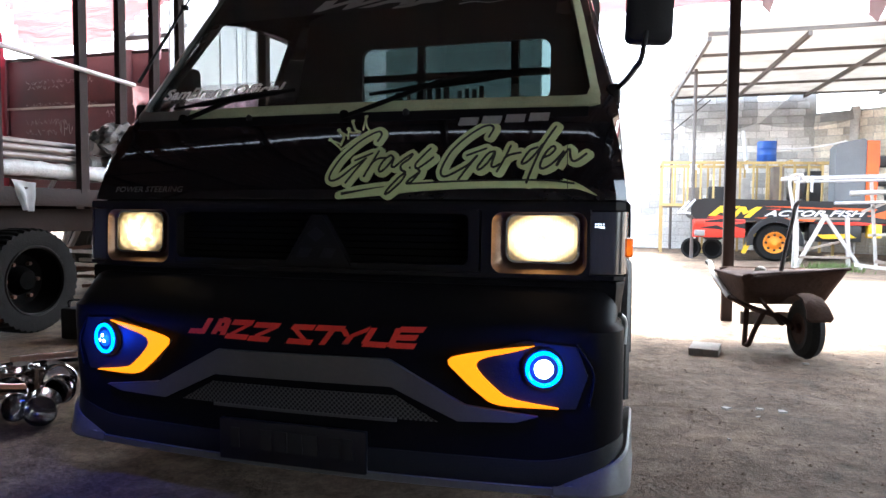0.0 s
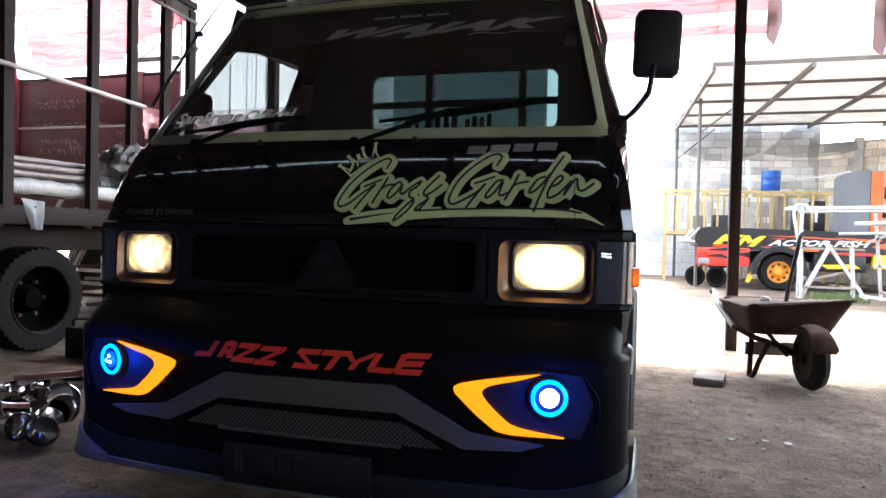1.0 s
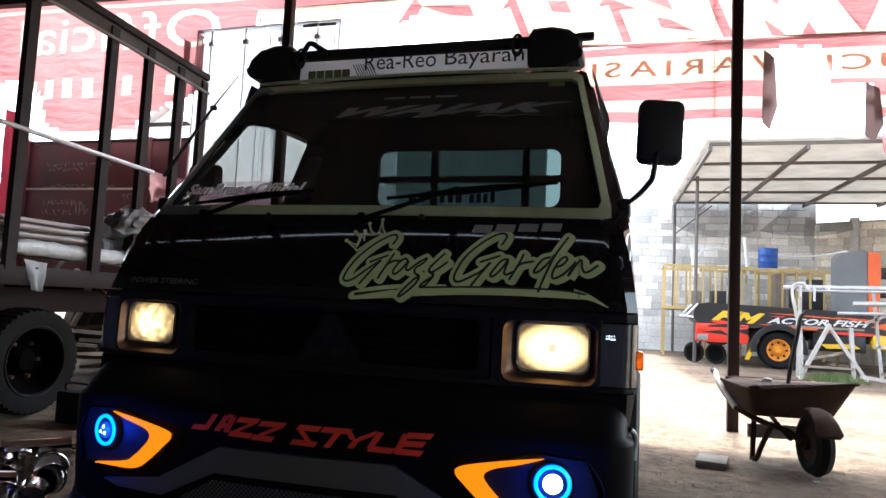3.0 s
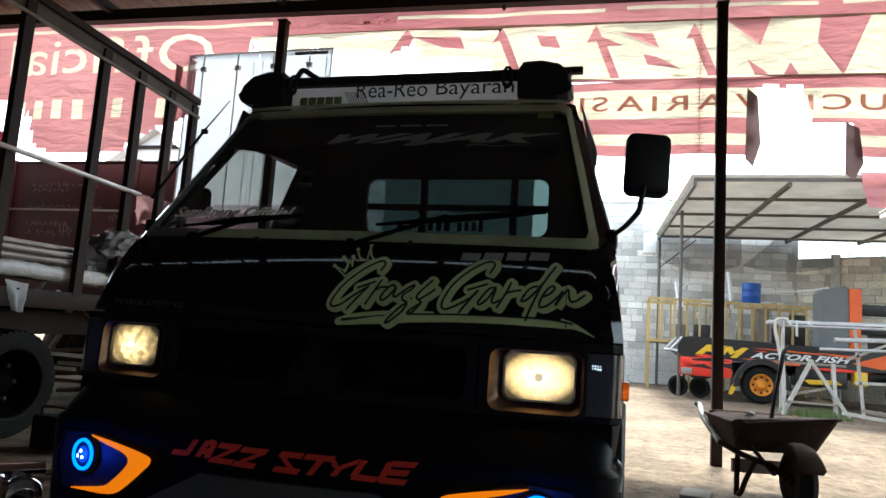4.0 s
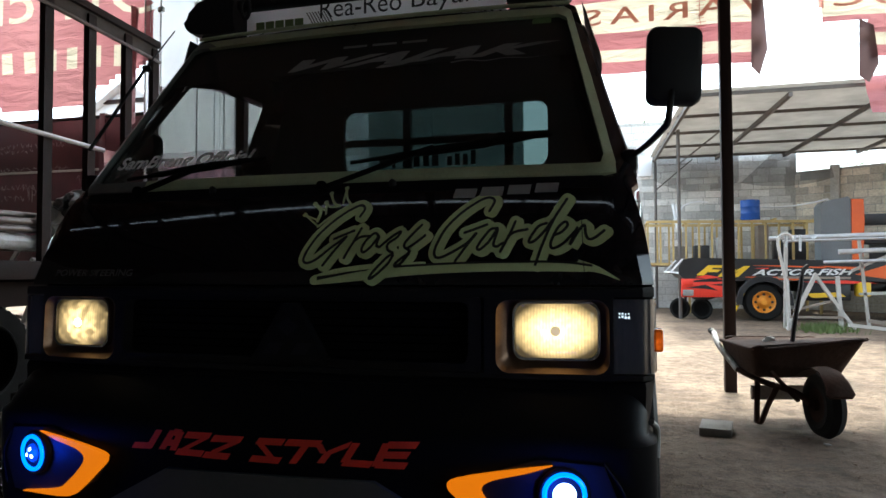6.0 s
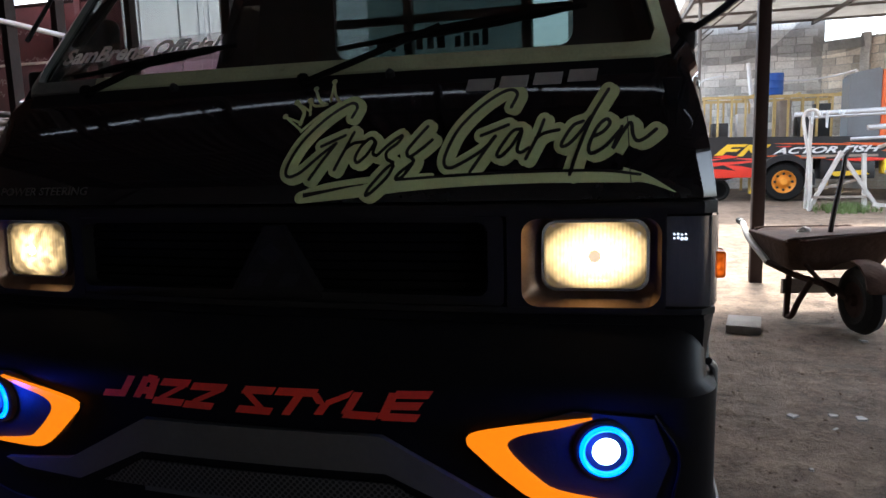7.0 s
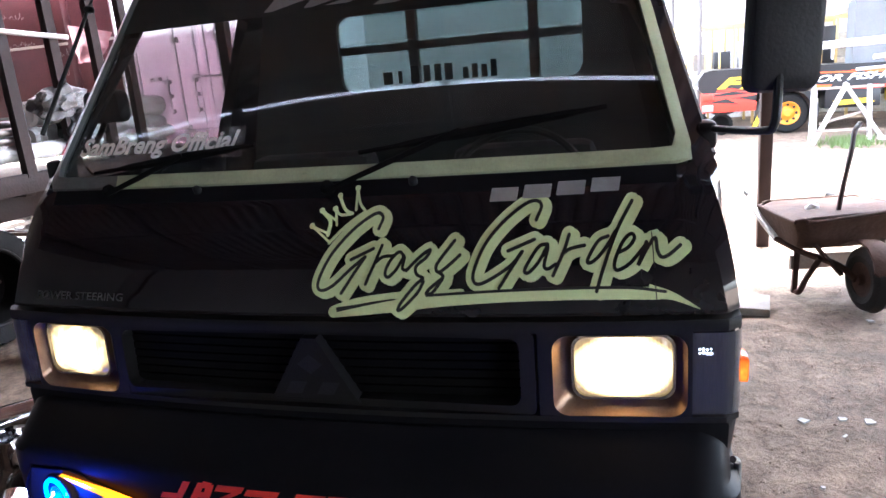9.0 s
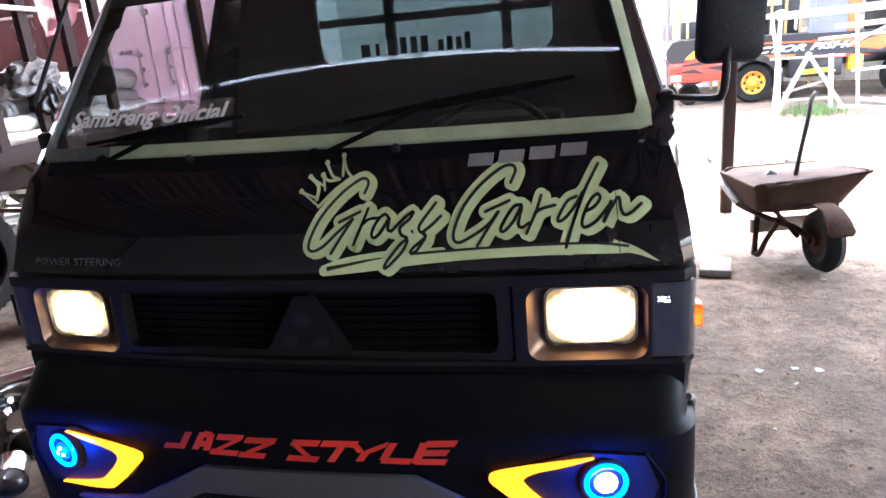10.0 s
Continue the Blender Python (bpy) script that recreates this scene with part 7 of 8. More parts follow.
# paver, stones and litter on the dirt
bm = bmesh.new()
box(bm, -0.088, 0.088, -0.13, 0.13, -0.01, 0.035, 0.005, Matrix.Translation((0.515, 4.81, 0)) @ Matrix.Rotation(radians(-10), 4, "Z"))
single("paver", bm, M_TILE, (0.50, 4.75, 0), "loose grey square paver on the dirt", "paver")
for k, (x, y, r) in enumerate(((0.484, 3.48, 0.026), (0.632, 3.508, 0.023), (0.72, 3.497, 0.024), (0.603, 3.374, 0.017), (1.05, 4.604, 0.022), (0.444, 3.028, 0.009))):
    bm = bmesh.new()
    m = 4 + k % 3
    turn = [2 * math.pi * (i + random.uniform(-0.3, 0.3)) / m for i in range(m)]
    size = [r * random.uniform(0.65, 1.15) for i in range(m)]
    ring_loft(bm, [[Vector((x + q * f * math.cos(a), y + q * f * math.sin(a), z)) for a, q in zip(turn, size)] for f, z in ((1.0, -0.003), (1.0, 0.0015), (0.9, 0.0035))])
    single("stone_chip", bm, M_STONE, (x, y, 0), "small pale flat stone chip on the dirt", "stone", "stone chips", smooth=0)
pebble_bm = bmesh.new()
for k in range(800):
    x, y = random.uniform(-0.2, 4.5), random.uniform(2.6, 12)
    if k % 2:
        x, y = random.uniform(-0.1, 1.8), random.uniform(2.5, 5.2)
    if random.random() < 0.25:
        x, y = random.uniform(-4, -1.9), random.uniform(2.4, 6)
    r = random.uniform(0.003, 0.009) * (1.6 if y > 6 else 1)
    c = Vector((x, y, ground_height(x, y) + r * 0.25))
    top = pebble_bm.verts.new(c + Vector((0, 0, r * 0.6)))
    ring_v = [pebble_bm.verts.new(c + Vector((r * random.uniform(0.7, 1.2) * math.cos(a), r * random.uniform(0.7, 1.2) * math.sin(a), -r * 0.3))) for a in np.linspace(0, 2 * math.pi, 6, endpoint=False)]
    for i in range(6):
        pebble_bm.faces.new((ring_v[i], ring_v[(i + 1) % 6], top))
single("pebbles", pebble_bm, M_DIRT, (0, 4, 0), "small pebbles and crumbs scattered over the dirt", "gravel", kind="stuff", smooth=0)

# ---------------------------------------------------------------- the yard: canopy, truck, wall
canopy = thing("canopy", (3.8, 14.8, 0), "open shed canopy of pale corrugated sheet on thin steel posts", "canopy")
CX0, CX1, CY0, CY1, CZ = 1.09, 8.2, 11.8, 17.9, 3.68


def can(x, y, z):
    """The shed stands a little askew: its far end lies further to the left."""
    return Vector((x - (y - CY0) * 0.047, y, z))


bm = bmesh.new()
ys = np.arange(CY0 - 0.12, CY1 + 0.1, 0.03)
rows = [[bm.verts.new(can(x, y, CZ + 0.085 + 0.014 * math.sin(2 * math.pi * y / 0.12))) for y in ys] for x in np.linspace(CX0 - 0.06, CX1, 6)]
for a, b in zip(rows, rows[1:]):
    for i in range(len(ys) - 1):
        bm.faces.new((a[i], a[i + 1], b[i + 1], b[i]))
part("sheet", bm, M_CANOPY, canopy)
for y in np.linspace(CY0, CY1, 5):
    bm = bmesh.new()
    bar(bm, can(CX0, y, CZ + 0.035), can(CX1, y, CZ + 0.035), 0.05, 0.05)
    part("purlin", bm, M_CANFRAME, canopy)
for x in (CX0 + 0.02, 2.55, 4.05, 5.6, 7.1):
    bm = bmesh.new()
    bar(bm, can(x, CY0, CZ - 0.035), can(x, CY1, CZ - 0.035), 0.055, 0.07)
    part("rafter", bm, M_CANFRAME, canopy)
for x, y in ((CX0 + 0.04, CY1 - 0.1), (CX0 + 0.13, 14.3), (6.7, CY0 + 0.1), (6.7, CY1)):
    bm = bmesh.new()
    q = can(x, y, 0)
    rod(bm, (q.x, y, -0.03), (q.x, y, CZ), 0.034, n=10)
    part("post", bm, M_CANFRAME, canopy)
for p, q in ((can(CX0 + 0.04, CY1 - 0.1, 2.9), can(CX0 + 0.9, CY1 - 0.1, CZ - 0.05)), (can(CX0 + 0.13, 14.3, 3.0), can(CX0 + 0.95, 14.3, CZ - 0.03))):
    bm = bmesh.new()
    bar(bm, p, q, 0.03, 0.03)
    part("brace", bm, M_CANFRAME, canopy)


net = thing("shade_net", (1.0, 17.8, CZ), "thin grey shade net slung in two swags under the canopy", "net")


def swag(x0, x1, d0, d1, dip, y, seed, slant=0.0):
    """One hanging panel of net: straight along its top, sagging along its foot."""
    bm = bmesh.new()
    n, g = 22, []
    for j in range(9):
        row = []
        for i in range(n + 1):
            u, v = i / n, j / 8
            low = d0 + (d1 - d0) * u + dip * 4 * u * (1 - u)
            row.append(bm.verts.new((x0 + (x1 - x0) * u + slant * (1 - u) * (1 - v), y + 0.10 * math.sin(u * 7 + seed) * v - 0.5 * v * u * (1 - u), CZ - low * v)))
        g.append(row)
    for r, q in zip(g, g[1:]):
        for i in range(n):
            bm.faces.new((r[i], r[i + 1], q[i + 1], q[i]))
    return part("net_panel", bm, M_NET, net, smooth=60)


swag(0.78, 2.75, 0.52, 0.63, 0.27, 17.75, 0.0)
swag(2.79, 5.98, 0.66, -0.04, 0.42, 17.7, 2.0, 0.7)
rag("pink_sheet", M_PINK, "faded pink sheet lying over the canopy edge", [(3.48, 11.62, 3.80), (6.4, 11.62, 3.80), (6.4, 11.58, 3.24), (3.58, 11.58, 3.24)], n=14, amp=0.05, seed=6, cat="cloth")
bm = bmesh.new()
rod(bm, (3.26, 9.3, -0.03), (3.235, 9.3, 2.73), 0.045, n=14)
single("galvanised_post", bm, M_GALV, (3.26, 9.3, 0), "pale galvanised post of the next shed", "post")
bm = bmesh.new()
xs = np.arange(3.09, 7.0, 0.03)
rows = [[Vector((x, y, 2.76 + 0.012 * math.sin(2 * math.pi * y / 0.1) + dz)) for y in np.arange(7.4, 9.66, 0.025)] for x, dz in ((3.09, 0), (7.0, 0.25), (7.0, 0.262), (3.09, 0.012))]
ring_loft(bm, [list(r) for r in zip(*rows)])
single("next_shed_roof", bm, M_CANOPY, (5, 8.8, 2.76), "pale corrugated sheet roof of the next shed", "roof", kind="structure")
bm = bmesh.new()
box(bm, 3.10, 3.16, 7.4, 9.64, 2.69, 2.745, 0.005)
single("shed_edge_rail", bm, M_BOXW, (3.13, 8.5, 2.7), "white rail under the edge of the next shed", "rail", kind="structure")

# painted tipper truck parked under the canopy
tt = thing("painted_truck", (3.6, 13.6, 0), "black truck with orange and yellow painted stripes and orange wheels", "truck")
TY = 13.0
bm = bmesh.new()
rows = []
for x, z0, z1 in ((0.98, 0.80, 0.93), (1.06, 0.72, 1.06), (1.20, 0.70, 1.09), (5.6, 0.66, 0.97)):
    rows.append([Vector((x, y, z)) for y, z in ((TY, z0), (TY, z1), (TY + 1.7, z1), (TY + 1.7, z0))])
ring_loft(bm, rows)
part("bed_side", bm, M_TBLACK, tt)
bm = bmesh.new()
box(bm, 1.02, 1.88, TY - 0.012, TY + 0.05, 0.40, 0.72, 0.01)
part("rear_skirt", bm, M_REDV, tt)


def truck_stripe(name, mat, pts, out=0.006):
    bm = bmesh.new()
    f = [bm.verts.new((x, TY - out, z - 0.11 - 0.012 * (x - 1.3))) for x, z in pts]
    b = [bm.verts.new((x, TY - out + 0.004, z - 0.11 - 0.012 * (x - 1.3))) for x, z in pts]
    bm.faces.new(f)
    for i in range(len(f)):
        j = (i + 1) % len(f)
        bm.faces.new((f[i], f[j], b[j], b[i]))
    return part(name, bm, mat, tt, smooth=0)


# two slanted yellow capitals, orange and red flashes round them
truck_stripe("yellow_mark", M_TYELLOW, [(1.27, 0.89), (1.47, 1.07), (1.80, 1.07), (1.74, 1.025), (1.55, 1.025), (1.52, 0.995), (1.68, 0.995), (1.62, 0.95), (1.46, 0.95), (1.40, 0.89)])
truck_stripe("yellow_mark", M_TYELLOW, [(1.62, 0.87), (1.80, 1.06), (1.88, 1.06), (1.92, 0.98), (2.05, 1.06), (2.15, 1.06), (1.95, 0.87), (1.85, 0.87), (1.95, 0.97), (1.85, 0.92), (1.81, 0.98), (1.72, 0.87)])
FLASHES = (((1.25, 0.86), (1.45, 0.83), (1.66, 0.86), (1.45, 0.90)), ((2.02, 0.87), (2.32, 0.84), (2.95, 0.82), (2.98, 0.86), (2.36, 0.885)), ((2.16, 1.07), (2.6, 1.075), (3.3, 1.05), (3.32, 1.03), (2.6, 1.05)),
           ((2.20, 1.02), (2.45, 1.03), (2.42, 1.01)), ((3.2, 1.07), (3.9, 1.05), (3.86, 1.0), (3.55, 1.02)), ((3.75, 0.93), (4.3, 1.12), (5.5, 1.12), (5.5, 0.97), (4.6, 1.0), (4.2, 0.86)), ((2.95, 0.80), (3.6, 0.83), (4.1, 0.79), (3.5, 0.77)))
for k, f in enumerate(FLASHES):
    truck_stripe("red_mark" if k in (0, 3, 6) else "orange_mark", M_REDV if k in (0, 3, 6) else M_TORANGE, f)
bm = bmesh.new()
lettering(bm, "ACTOR FISH", lambda a, b: Vector((2.17 + a, TY - 0.012, 0.775 + 0.004 * a + b)), 1.58, 0.105, 0.4, 0.03)
part("truck_lettering", bm, M_WHITEV, tt, "white slanted lettering", smooth=0)
bm = bmesh.new()
rows = []
for a in np.linspace(math.pi * 1.04, -0.04 * math.pi, 17):
    ca, sa = math.cos(a), math.sin(a)
    rows.append([Vector((2.36 + r * ca, TY + y, 0.32 + r * sa)) for r, y in ((0.355, -0.05), (0.44, -0.05), (0.455, -0.03), (0.455, 0.30), (0.44, 0.32), (0.355, 0.32))])
ring_loft(bm, rows)
part("mudguard", bm, M_TBLACK, tt)
for wx in (2.36, 4.62):
    bm = bmesh.new()
    lathe(bm, (wx, TY + 0.24, 0.32), (0, -1, 0), [(0, 0.20), (0, 0.285), (0.03, 0.32), (0.20, 0.32), (0.235, 0.285), (0.23, 0.185)], 36, close=True)
    w = part("wheel", bm, M_RUBBER, tt)
    bm = bmesh.new()
    lathe(bm, (wx, TY + 0.24, 0.32), (0, -1, 0), [(0.0, 0.19), (0.225, 0.195), (0.235, 0.182), (0.20, 0.155), (0.17, 0.12), (0.20, 0.07), (0.23, 0.05), (0.235, 0.01)], 30)
    rim = part("rim", bm, M_RIMO, w, "orange painted rim")
    for k in range(8):
        a = 2 * math.pi * k / 8
        bm = bmesh.new()
        c = Vector((wx + 0.132 * math.cos(a), TY + 0.045, 0.32 + 0.132 * math.sin(a)))
        lathe(bm, c, (0, -1, 0), [(0, 0.022), (0.022, 0.022), (0.022, 0.002)], 10)
        part("rim_hole", bm, M_TBLACK, rim)
bm = bmesh.new()
box(bm, 1.3, 6.0, TY + 0.45, TY + 0.55, 0.5, 0.66, 0.01)
box(bm, 1.3, 6.0, TY + 1.15, TY + 1.25, 0.5, 0.66, 0.01)
box(bm, 2.9, 3.7, TY + 0.05, TY + 0.4, 0.35, 0.7, 0.02)
part("chassis", bm, M_TBLACK, tt)
bm = bmesh.new()
rows = []
for x, z1 in ((3.28, 1.96), (3.34, 2.03), (3.70, 2.10), (3.74, 2.06)):
    rows.append([Vector((x, y, z)) for y, z in ((TY + 0.1, 1.02), (TY + 0.1, z1), (TY + 0.5, z1), (TY + 0.5, 1.02))])
ring_loft(bm, rows)
part("cab_guard", bm, surface("guard_grey", (0.16, 0.17, 0.18), (0.12, 0.125, 0.13), 3, (0.4, 0.6)), tt, "dark grey upright cab guard")
bm = bmesh.new()
ring_loft(bm, [[Vector((x, TY + y, z)) for x, z in ((3.745, 1.03), (3.90, 1.03), (3.935, 1.72), (3.925, 2.05), (3.745, 2.06))] for y in (0.08, 0.5)])
part("guard_edge", bm, M_TORANGE, tt, "orange guard edge")
bm = bmesh.new()
for z0, z1 in ((1.62, 1.80), (1.30, 1.42)):
    box(bm, 3.94, 5.2, TY + 0.1, TY + 0.4, z0, z1, 0.01)
part("dark_beam", bm, M_TBLACK, tt)
for f in (((1.02, 0.66), (1.5, 0.73), (1.88, 0.69), (1.5, 0.67)), ((1.1, 0.56), (1.42, 0.62), (1.62, 0.52), (1.4, 0.55)), ((1.5, 0.62), (1.88, 0.66), (1.88, 0.56), (1.7, 0.60))):
    truck_stripe("dark_mark", M_TBLACK, [(x, z + 0.11) for x, z in f], 0.018)
truck_stripe("yellow_mark", M_TYELLOW, [(1.98, 0.60), (2.06, 0.60), (1.90, 0.25), (1.82, 0.25)])
truck_stripe("yellow_mark", M_TYELLOW, [(3.0, 0.60), (3.5, 0.63), (3.6, 0.56), (3.1, 0.53)], 0.02)
bm = bmesh.new()
box(bm, 4.45, 6.2, TY + 0.05, TY + 1.6, 0.9, 1.55, 0.08)
part("cab", bm, M_TBLACK, tt)
bm = bmesh.new()
box(bm, 3.78, 3.98, TY - 0.03, TY + 0.2, 0.42, 0.66, 0.03)
part("yellow_tank", bm, M_TYELLOW, tt)
# tail: red lamps, pale plate below, pale corner struts
for z0, z1, mm, nm in ((0.60, 0.70, M_REDV, "tail_lamp"), (0.42, 0.53, M_SILVER, "tail_plate")):
    bm = bmesh.new()
    box(bm, 1.04, 1.22, TY - 0.035, TY - 0.014, z0, z1, 0.012)
    part(nm, bm, mm, tt)
bm = bmesh.new()
for p, q in (((0.85, TY + 0.05, 0.84), (1.05, TY + 0.02, 1.07)), ((0.85, TY + 0.05, 0.84), (1.0, TY + 0.02, 0.82)), ((0.84, TY + 1.5, 0.84), (1.05, TY + 1.5, 1.07)), ((0.85, TY + 0.05, 0.84), (0.84, TY + 1.5, 0.84))):
    bar(bm, p, q, 0.03, 0.03)
part("tail_strut", bm, M_BOXW, tt)
tt.scale = (1.079, 1.079, 1.079)
tt.location = (3.884, 14.68, 0)

# parked motorbike at the truck's tail: two wheels, frame, shield, lamp
mb = thing("motorbike", (0.9, 13.5, 0), "dark small motorbike parked beside the truck tail", "motorbike")
for x, y in ((0.70, 13.3), (1.16, 13.12)):
    bm = bmesh.new()
    d = Vector((0.37, 0.93, 0))
    lathe(bm, (x, y, 0.24), d, [(-0.03, 0.17), (-0.035, 0.21), (0, 0.24), (0.035, 0.21), (0.03, 0.17)], 28, close=True)
    w = part("wheel", bm, M_RUBBER, mb)
    bm = bmesh.new()
    for k in range(5):
        a = 2 * math.pi * k / 5
        u = Vector((0.93, -0.37, 0)) * math.cos(a) + Vector((0, 0, 1)) * math.sin(a)
        rod(bm, Vector((x, y, 0.24)), Vector((x, y, 0.24)) + u * 0.18, 0.012, n=6)
    lathe(bm, Vector((x, y, 0.24)) - d * 0.02, d, [(0, 0.01), (0, 0.172), (0.04, 0.172), (0.04, 0.01)], 24)
    part("spoke", bm, M_SLAT, w)
bm = bmesh.new()
pipe(bm, [(0.80, 13.3, 0.30), (0.86, 13.28, 0.7), (0.88, 13.27, 0.88)], 0.03, 8)
pipe(bm, [(0.88, 13.27, 0.7), (1.05, 13.2, 0.5), (1.3, 13.08, 0.52), (1.62, 12.97, 0.66)], 0.07, 8)
part("frame", bm, M_TBLACK, mb)
bm = bmesh.new()
pipe(bm, [(0.80, 13.02, 0.95), (0.90, 13.26, 0.90), (1.0, 13.5, 0.95)], 0.014, 8)
part("handlebar", bm, M_GALV, mb)
bm = bmesh.new()
box(bm, 0.80, 0.92, 13.16, 13.36, 0.74, 0.90, 0.03)
part("head_shield", bm, M_BOXW, mb)
bm = bmesh.new()
box(bm, 1.15, 1.70, 12.95, 13.12, 0.66, 0.74, 0.03, None)
part("seat", bm, M_BLACK, mb)
mb.scale = (0.84, 0.84, 0.84)
mb.location = (1.27, 14.6, 0)

# stack of timber frames behind the truck, with a drum on it
tf = thing("timber_frame", (2.4, 16.8, 0), "yellow unfinished timber box frame on low stands", "frame")
FX0, FX1, FY0, FY1, FZ0, FZ1 = 0.59, 4.08, 16.2, 17.5, 1.08, 2.02
for y in (FY0, FY1):
    for z in (FZ0, FZ1):
        bm = bmesh.new()
        bar(bm, (FX0, y, z), (FX1, y, z - 0.06), 0.05, 0.06)
        part("rail", bm, M_TIMBER, tf)
    for k in range(14):
        x = FX0 + (FX1 - FX0) * k / 13
        bm = bmesh.new()
        bar(bm, (x, y, FZ0), (x, y, FZ1 - 0.02), 0.034 + 0.012 * (k % 3), 0.04)
        part("stud", bm, M_TIMBER, tf)
for k in range(5):
    x = FX0 + (FX1 - FX0) * k / 4
    for p, q in (((x, FY0, FZ1), (x, FY1, FZ1)), ((x, FY0 + 0.1, FZ0), (x, FY0 + 0.1, 0.0)), ((x, FY1 - 0.1, FZ0), (x, FY1 - 0.1, 0.0))):
        bm = bmesh.new()
        bar(bm, p, q, 0.05, 0.05)
        part("cross_piece", bm, M_TIMBER, tf)
bm = bmesh.new()
box(bm, FX0, FX1, FY0 + 0.02, FY1, FZ0 - 0.05, FZ0 - 0.02)
part("floor_sheet", bm, M_OLDWOOD, tf)
for x0, w, z0, h, mm in ((1.62, 0.32, 1.1, 0.42, M_TBLACK), (2.12, 0.36, 1.0, 0.60, M_PALEWOOD), (2.95, 0.22, 1.0, 0.85, M_OLDWOOD), (3.3, 0.3, 1.0, 0.6, M_TBLACK), (3.65, 0.3, 1.0, 0.75, M_TBLACK), (1.2, 0.27, 1.0, 0.4, M_TILE)):
    bm = bmesh.new()
    box(bm, x0, x0 + w, 16.7, 17.1, FZ0 - 0.02, FZ0 + h, 0.01)
    single("crate", bm, mm, (x0, 16.9, FZ0), "plain crate stored inside the timber frame", "crate", "stored crates")
bm = bmesh.new()
lathe(bm, (2.78, 16.6, 2.04), (0, 0, 1), [(0, 0.01), (0, 0.19), (0.02, 0.2), (0.12, 0.195), (0.14, 0.205), (0.16, 0.195), (0.27, 0.195), (0.29, 0.205), (0.31, 0.195), (0.42, 0.2), (0.44, 0.19), (0.43, 0.01)], 28)
single("plastic_drum", bm, M_BLUE, (2.78, 16.6, 2.04), "blue ribbed plastic drum standing on the timber frame", "drum")
for x, z, r in ((2.36, 2.78, 0.04), (1.20, 2.50, 0.035), (1.27, 2.48, 0.035)):
    bm = bmesh.new()
    rod(bm, (x + 0.08, 17.0, 1.9), (x, 17.1, z), r, n=10)
    single("white_pipe", bm, M_BOXW, (x, 17.0, 1.9), "white plastic pipe leaning on the timber frame", "pipe", "white pipes")

bm = bmesh.new()
pipe(bm, [(1.32, 17.0, 2.28), (1.45, 17.0, 2.45), (1.75, 17.0, 2.52), (1.95, 17.0, 2.50)], 0.018, 8)
single("white_hose", bm, M_BOXW, (1.32, 17.0, 2.28), "thin white hose bent over the timber frame", "hose")
bm = bmesh.new()
pipe(bm, [(3.0, 17.0, 2.36), (3.5, 17.0, 2.35), (4.0, 17.0, 2.40), (4.44, 17.0, 2.50)], 0.02, 8)
bar(bm, (4.44, 17.0, 1.9), (4.44, 17.0, 2.5), 0.05, 0.05)
single("white_line", bm, M_BOXW, (4.44, 17.0, 1.9), "white line slung from the drum to a pale stake", "line")
# trestles with pale pipes in front of the truck
tr = thing("trestle", (3.1, 12.4, 0), "weathered pale wooden trestle stand", "trestle")
for p, q, w in (((2.53, 12.2, 0.0), (2.95, 12.2, 0.88), 0.09), ((3.47, 12.2, 0.02), (2.93, 12.25, 0.88), 0.095), ((3.29, 12.2, 0.0), (3.26, 12.25, 0.84), 0.075), ((2.575, 12.3, 0.0), (2.55, 12.3, 0.82), 0.06)):
    bm = bmesh.new()
    bar(bm, p, q, w, 0.05)
    part("leg", bm, M_PALEWOOD, tr)
for p, q in (((2.42, 12.28, 0.82), (3.45, 12.28, 0.81)), ((2.56, 12.16, 0.20), (3.30, 12.16, 0.20)), ((2.62, 12.24, 0.30), (3.22, 12.24, 0.46))):
    bm = bmesh.new()
    bar(bm, p, q, 0.05, 0.035)
    part("cross_board", bm, M_OLDWOOD, tr)
bm = bmesh.new()
pipe(bm, [(2.62, 12.15, 1.40), (2.56, 12.15, 1.50), (2.44, 12.15, 1.49), (2.40, 12.15, 1.36), (2.46, 12.15, 1.0), (2.52, 12.15, 0.62), (2.53, 12.15, -0.01)], 0.024, 10)
single("bent_pipe", bm, M_PALEWOOD, (2.5, 12.15, 0), "pale dusty plastic pipe bent over the pipe rack", "pipe")
for k, (x0, x1, y, z0, z1, r) in enumerate(((2.28, 5.2, 12.2, 1.44, 1.50, 0.032), (2.35, 5.2, 12.45, 1.46, 1.53, 0.03), (2.5, 5.3, 12.3, 1.40, 1.45, 0.02), (3.3, 5.4, 12.3, 1.22, 1.30, 0.04), (3.1, 5.2, 12.35, 1.06, 1.12, 0.025))):
    bm = bmesh.new()
    rod(bm, (x0, y, z0), (x1, y, z1), r, n=12)
    single("long_pipe", bm, M_GALV, (x0, y, z0), "long pale metal pipe laid across the trestles", "pipe", "long pipes on trestles")
rk = thing("pipe_rack", (3.4, 12.3, 0), "pale rough rack posts holding up the long pipes", "rack")
for x, y, z in ((2.56, 12.5, 1.42), (4.4, 12.2, 1.5), (4.45, 12.5, 1.5)):
    bm = bmesh.new()
    bar(bm, (x, y, 0.0), (x + 0.03, y, z), 0.05, 0.05)
    part("post", bm, M_PALEWOOD, rk)
for x0, z0, x1, z1 in ((3.78, 0.0, 3.66, 1.45), (4.2, 0.0, 4.6, 1.2), (3.65, 0.55, 4.9, 0.60), (3.55, 0.92, 4.25, 1.25)):
    bm = bmesh.new()
    bar(bm, (x0, 12.55, z0), (x1, 12.55, z1), 0.05, 0.04)
    part("brace", bm, M_PALEWOOD, rk)
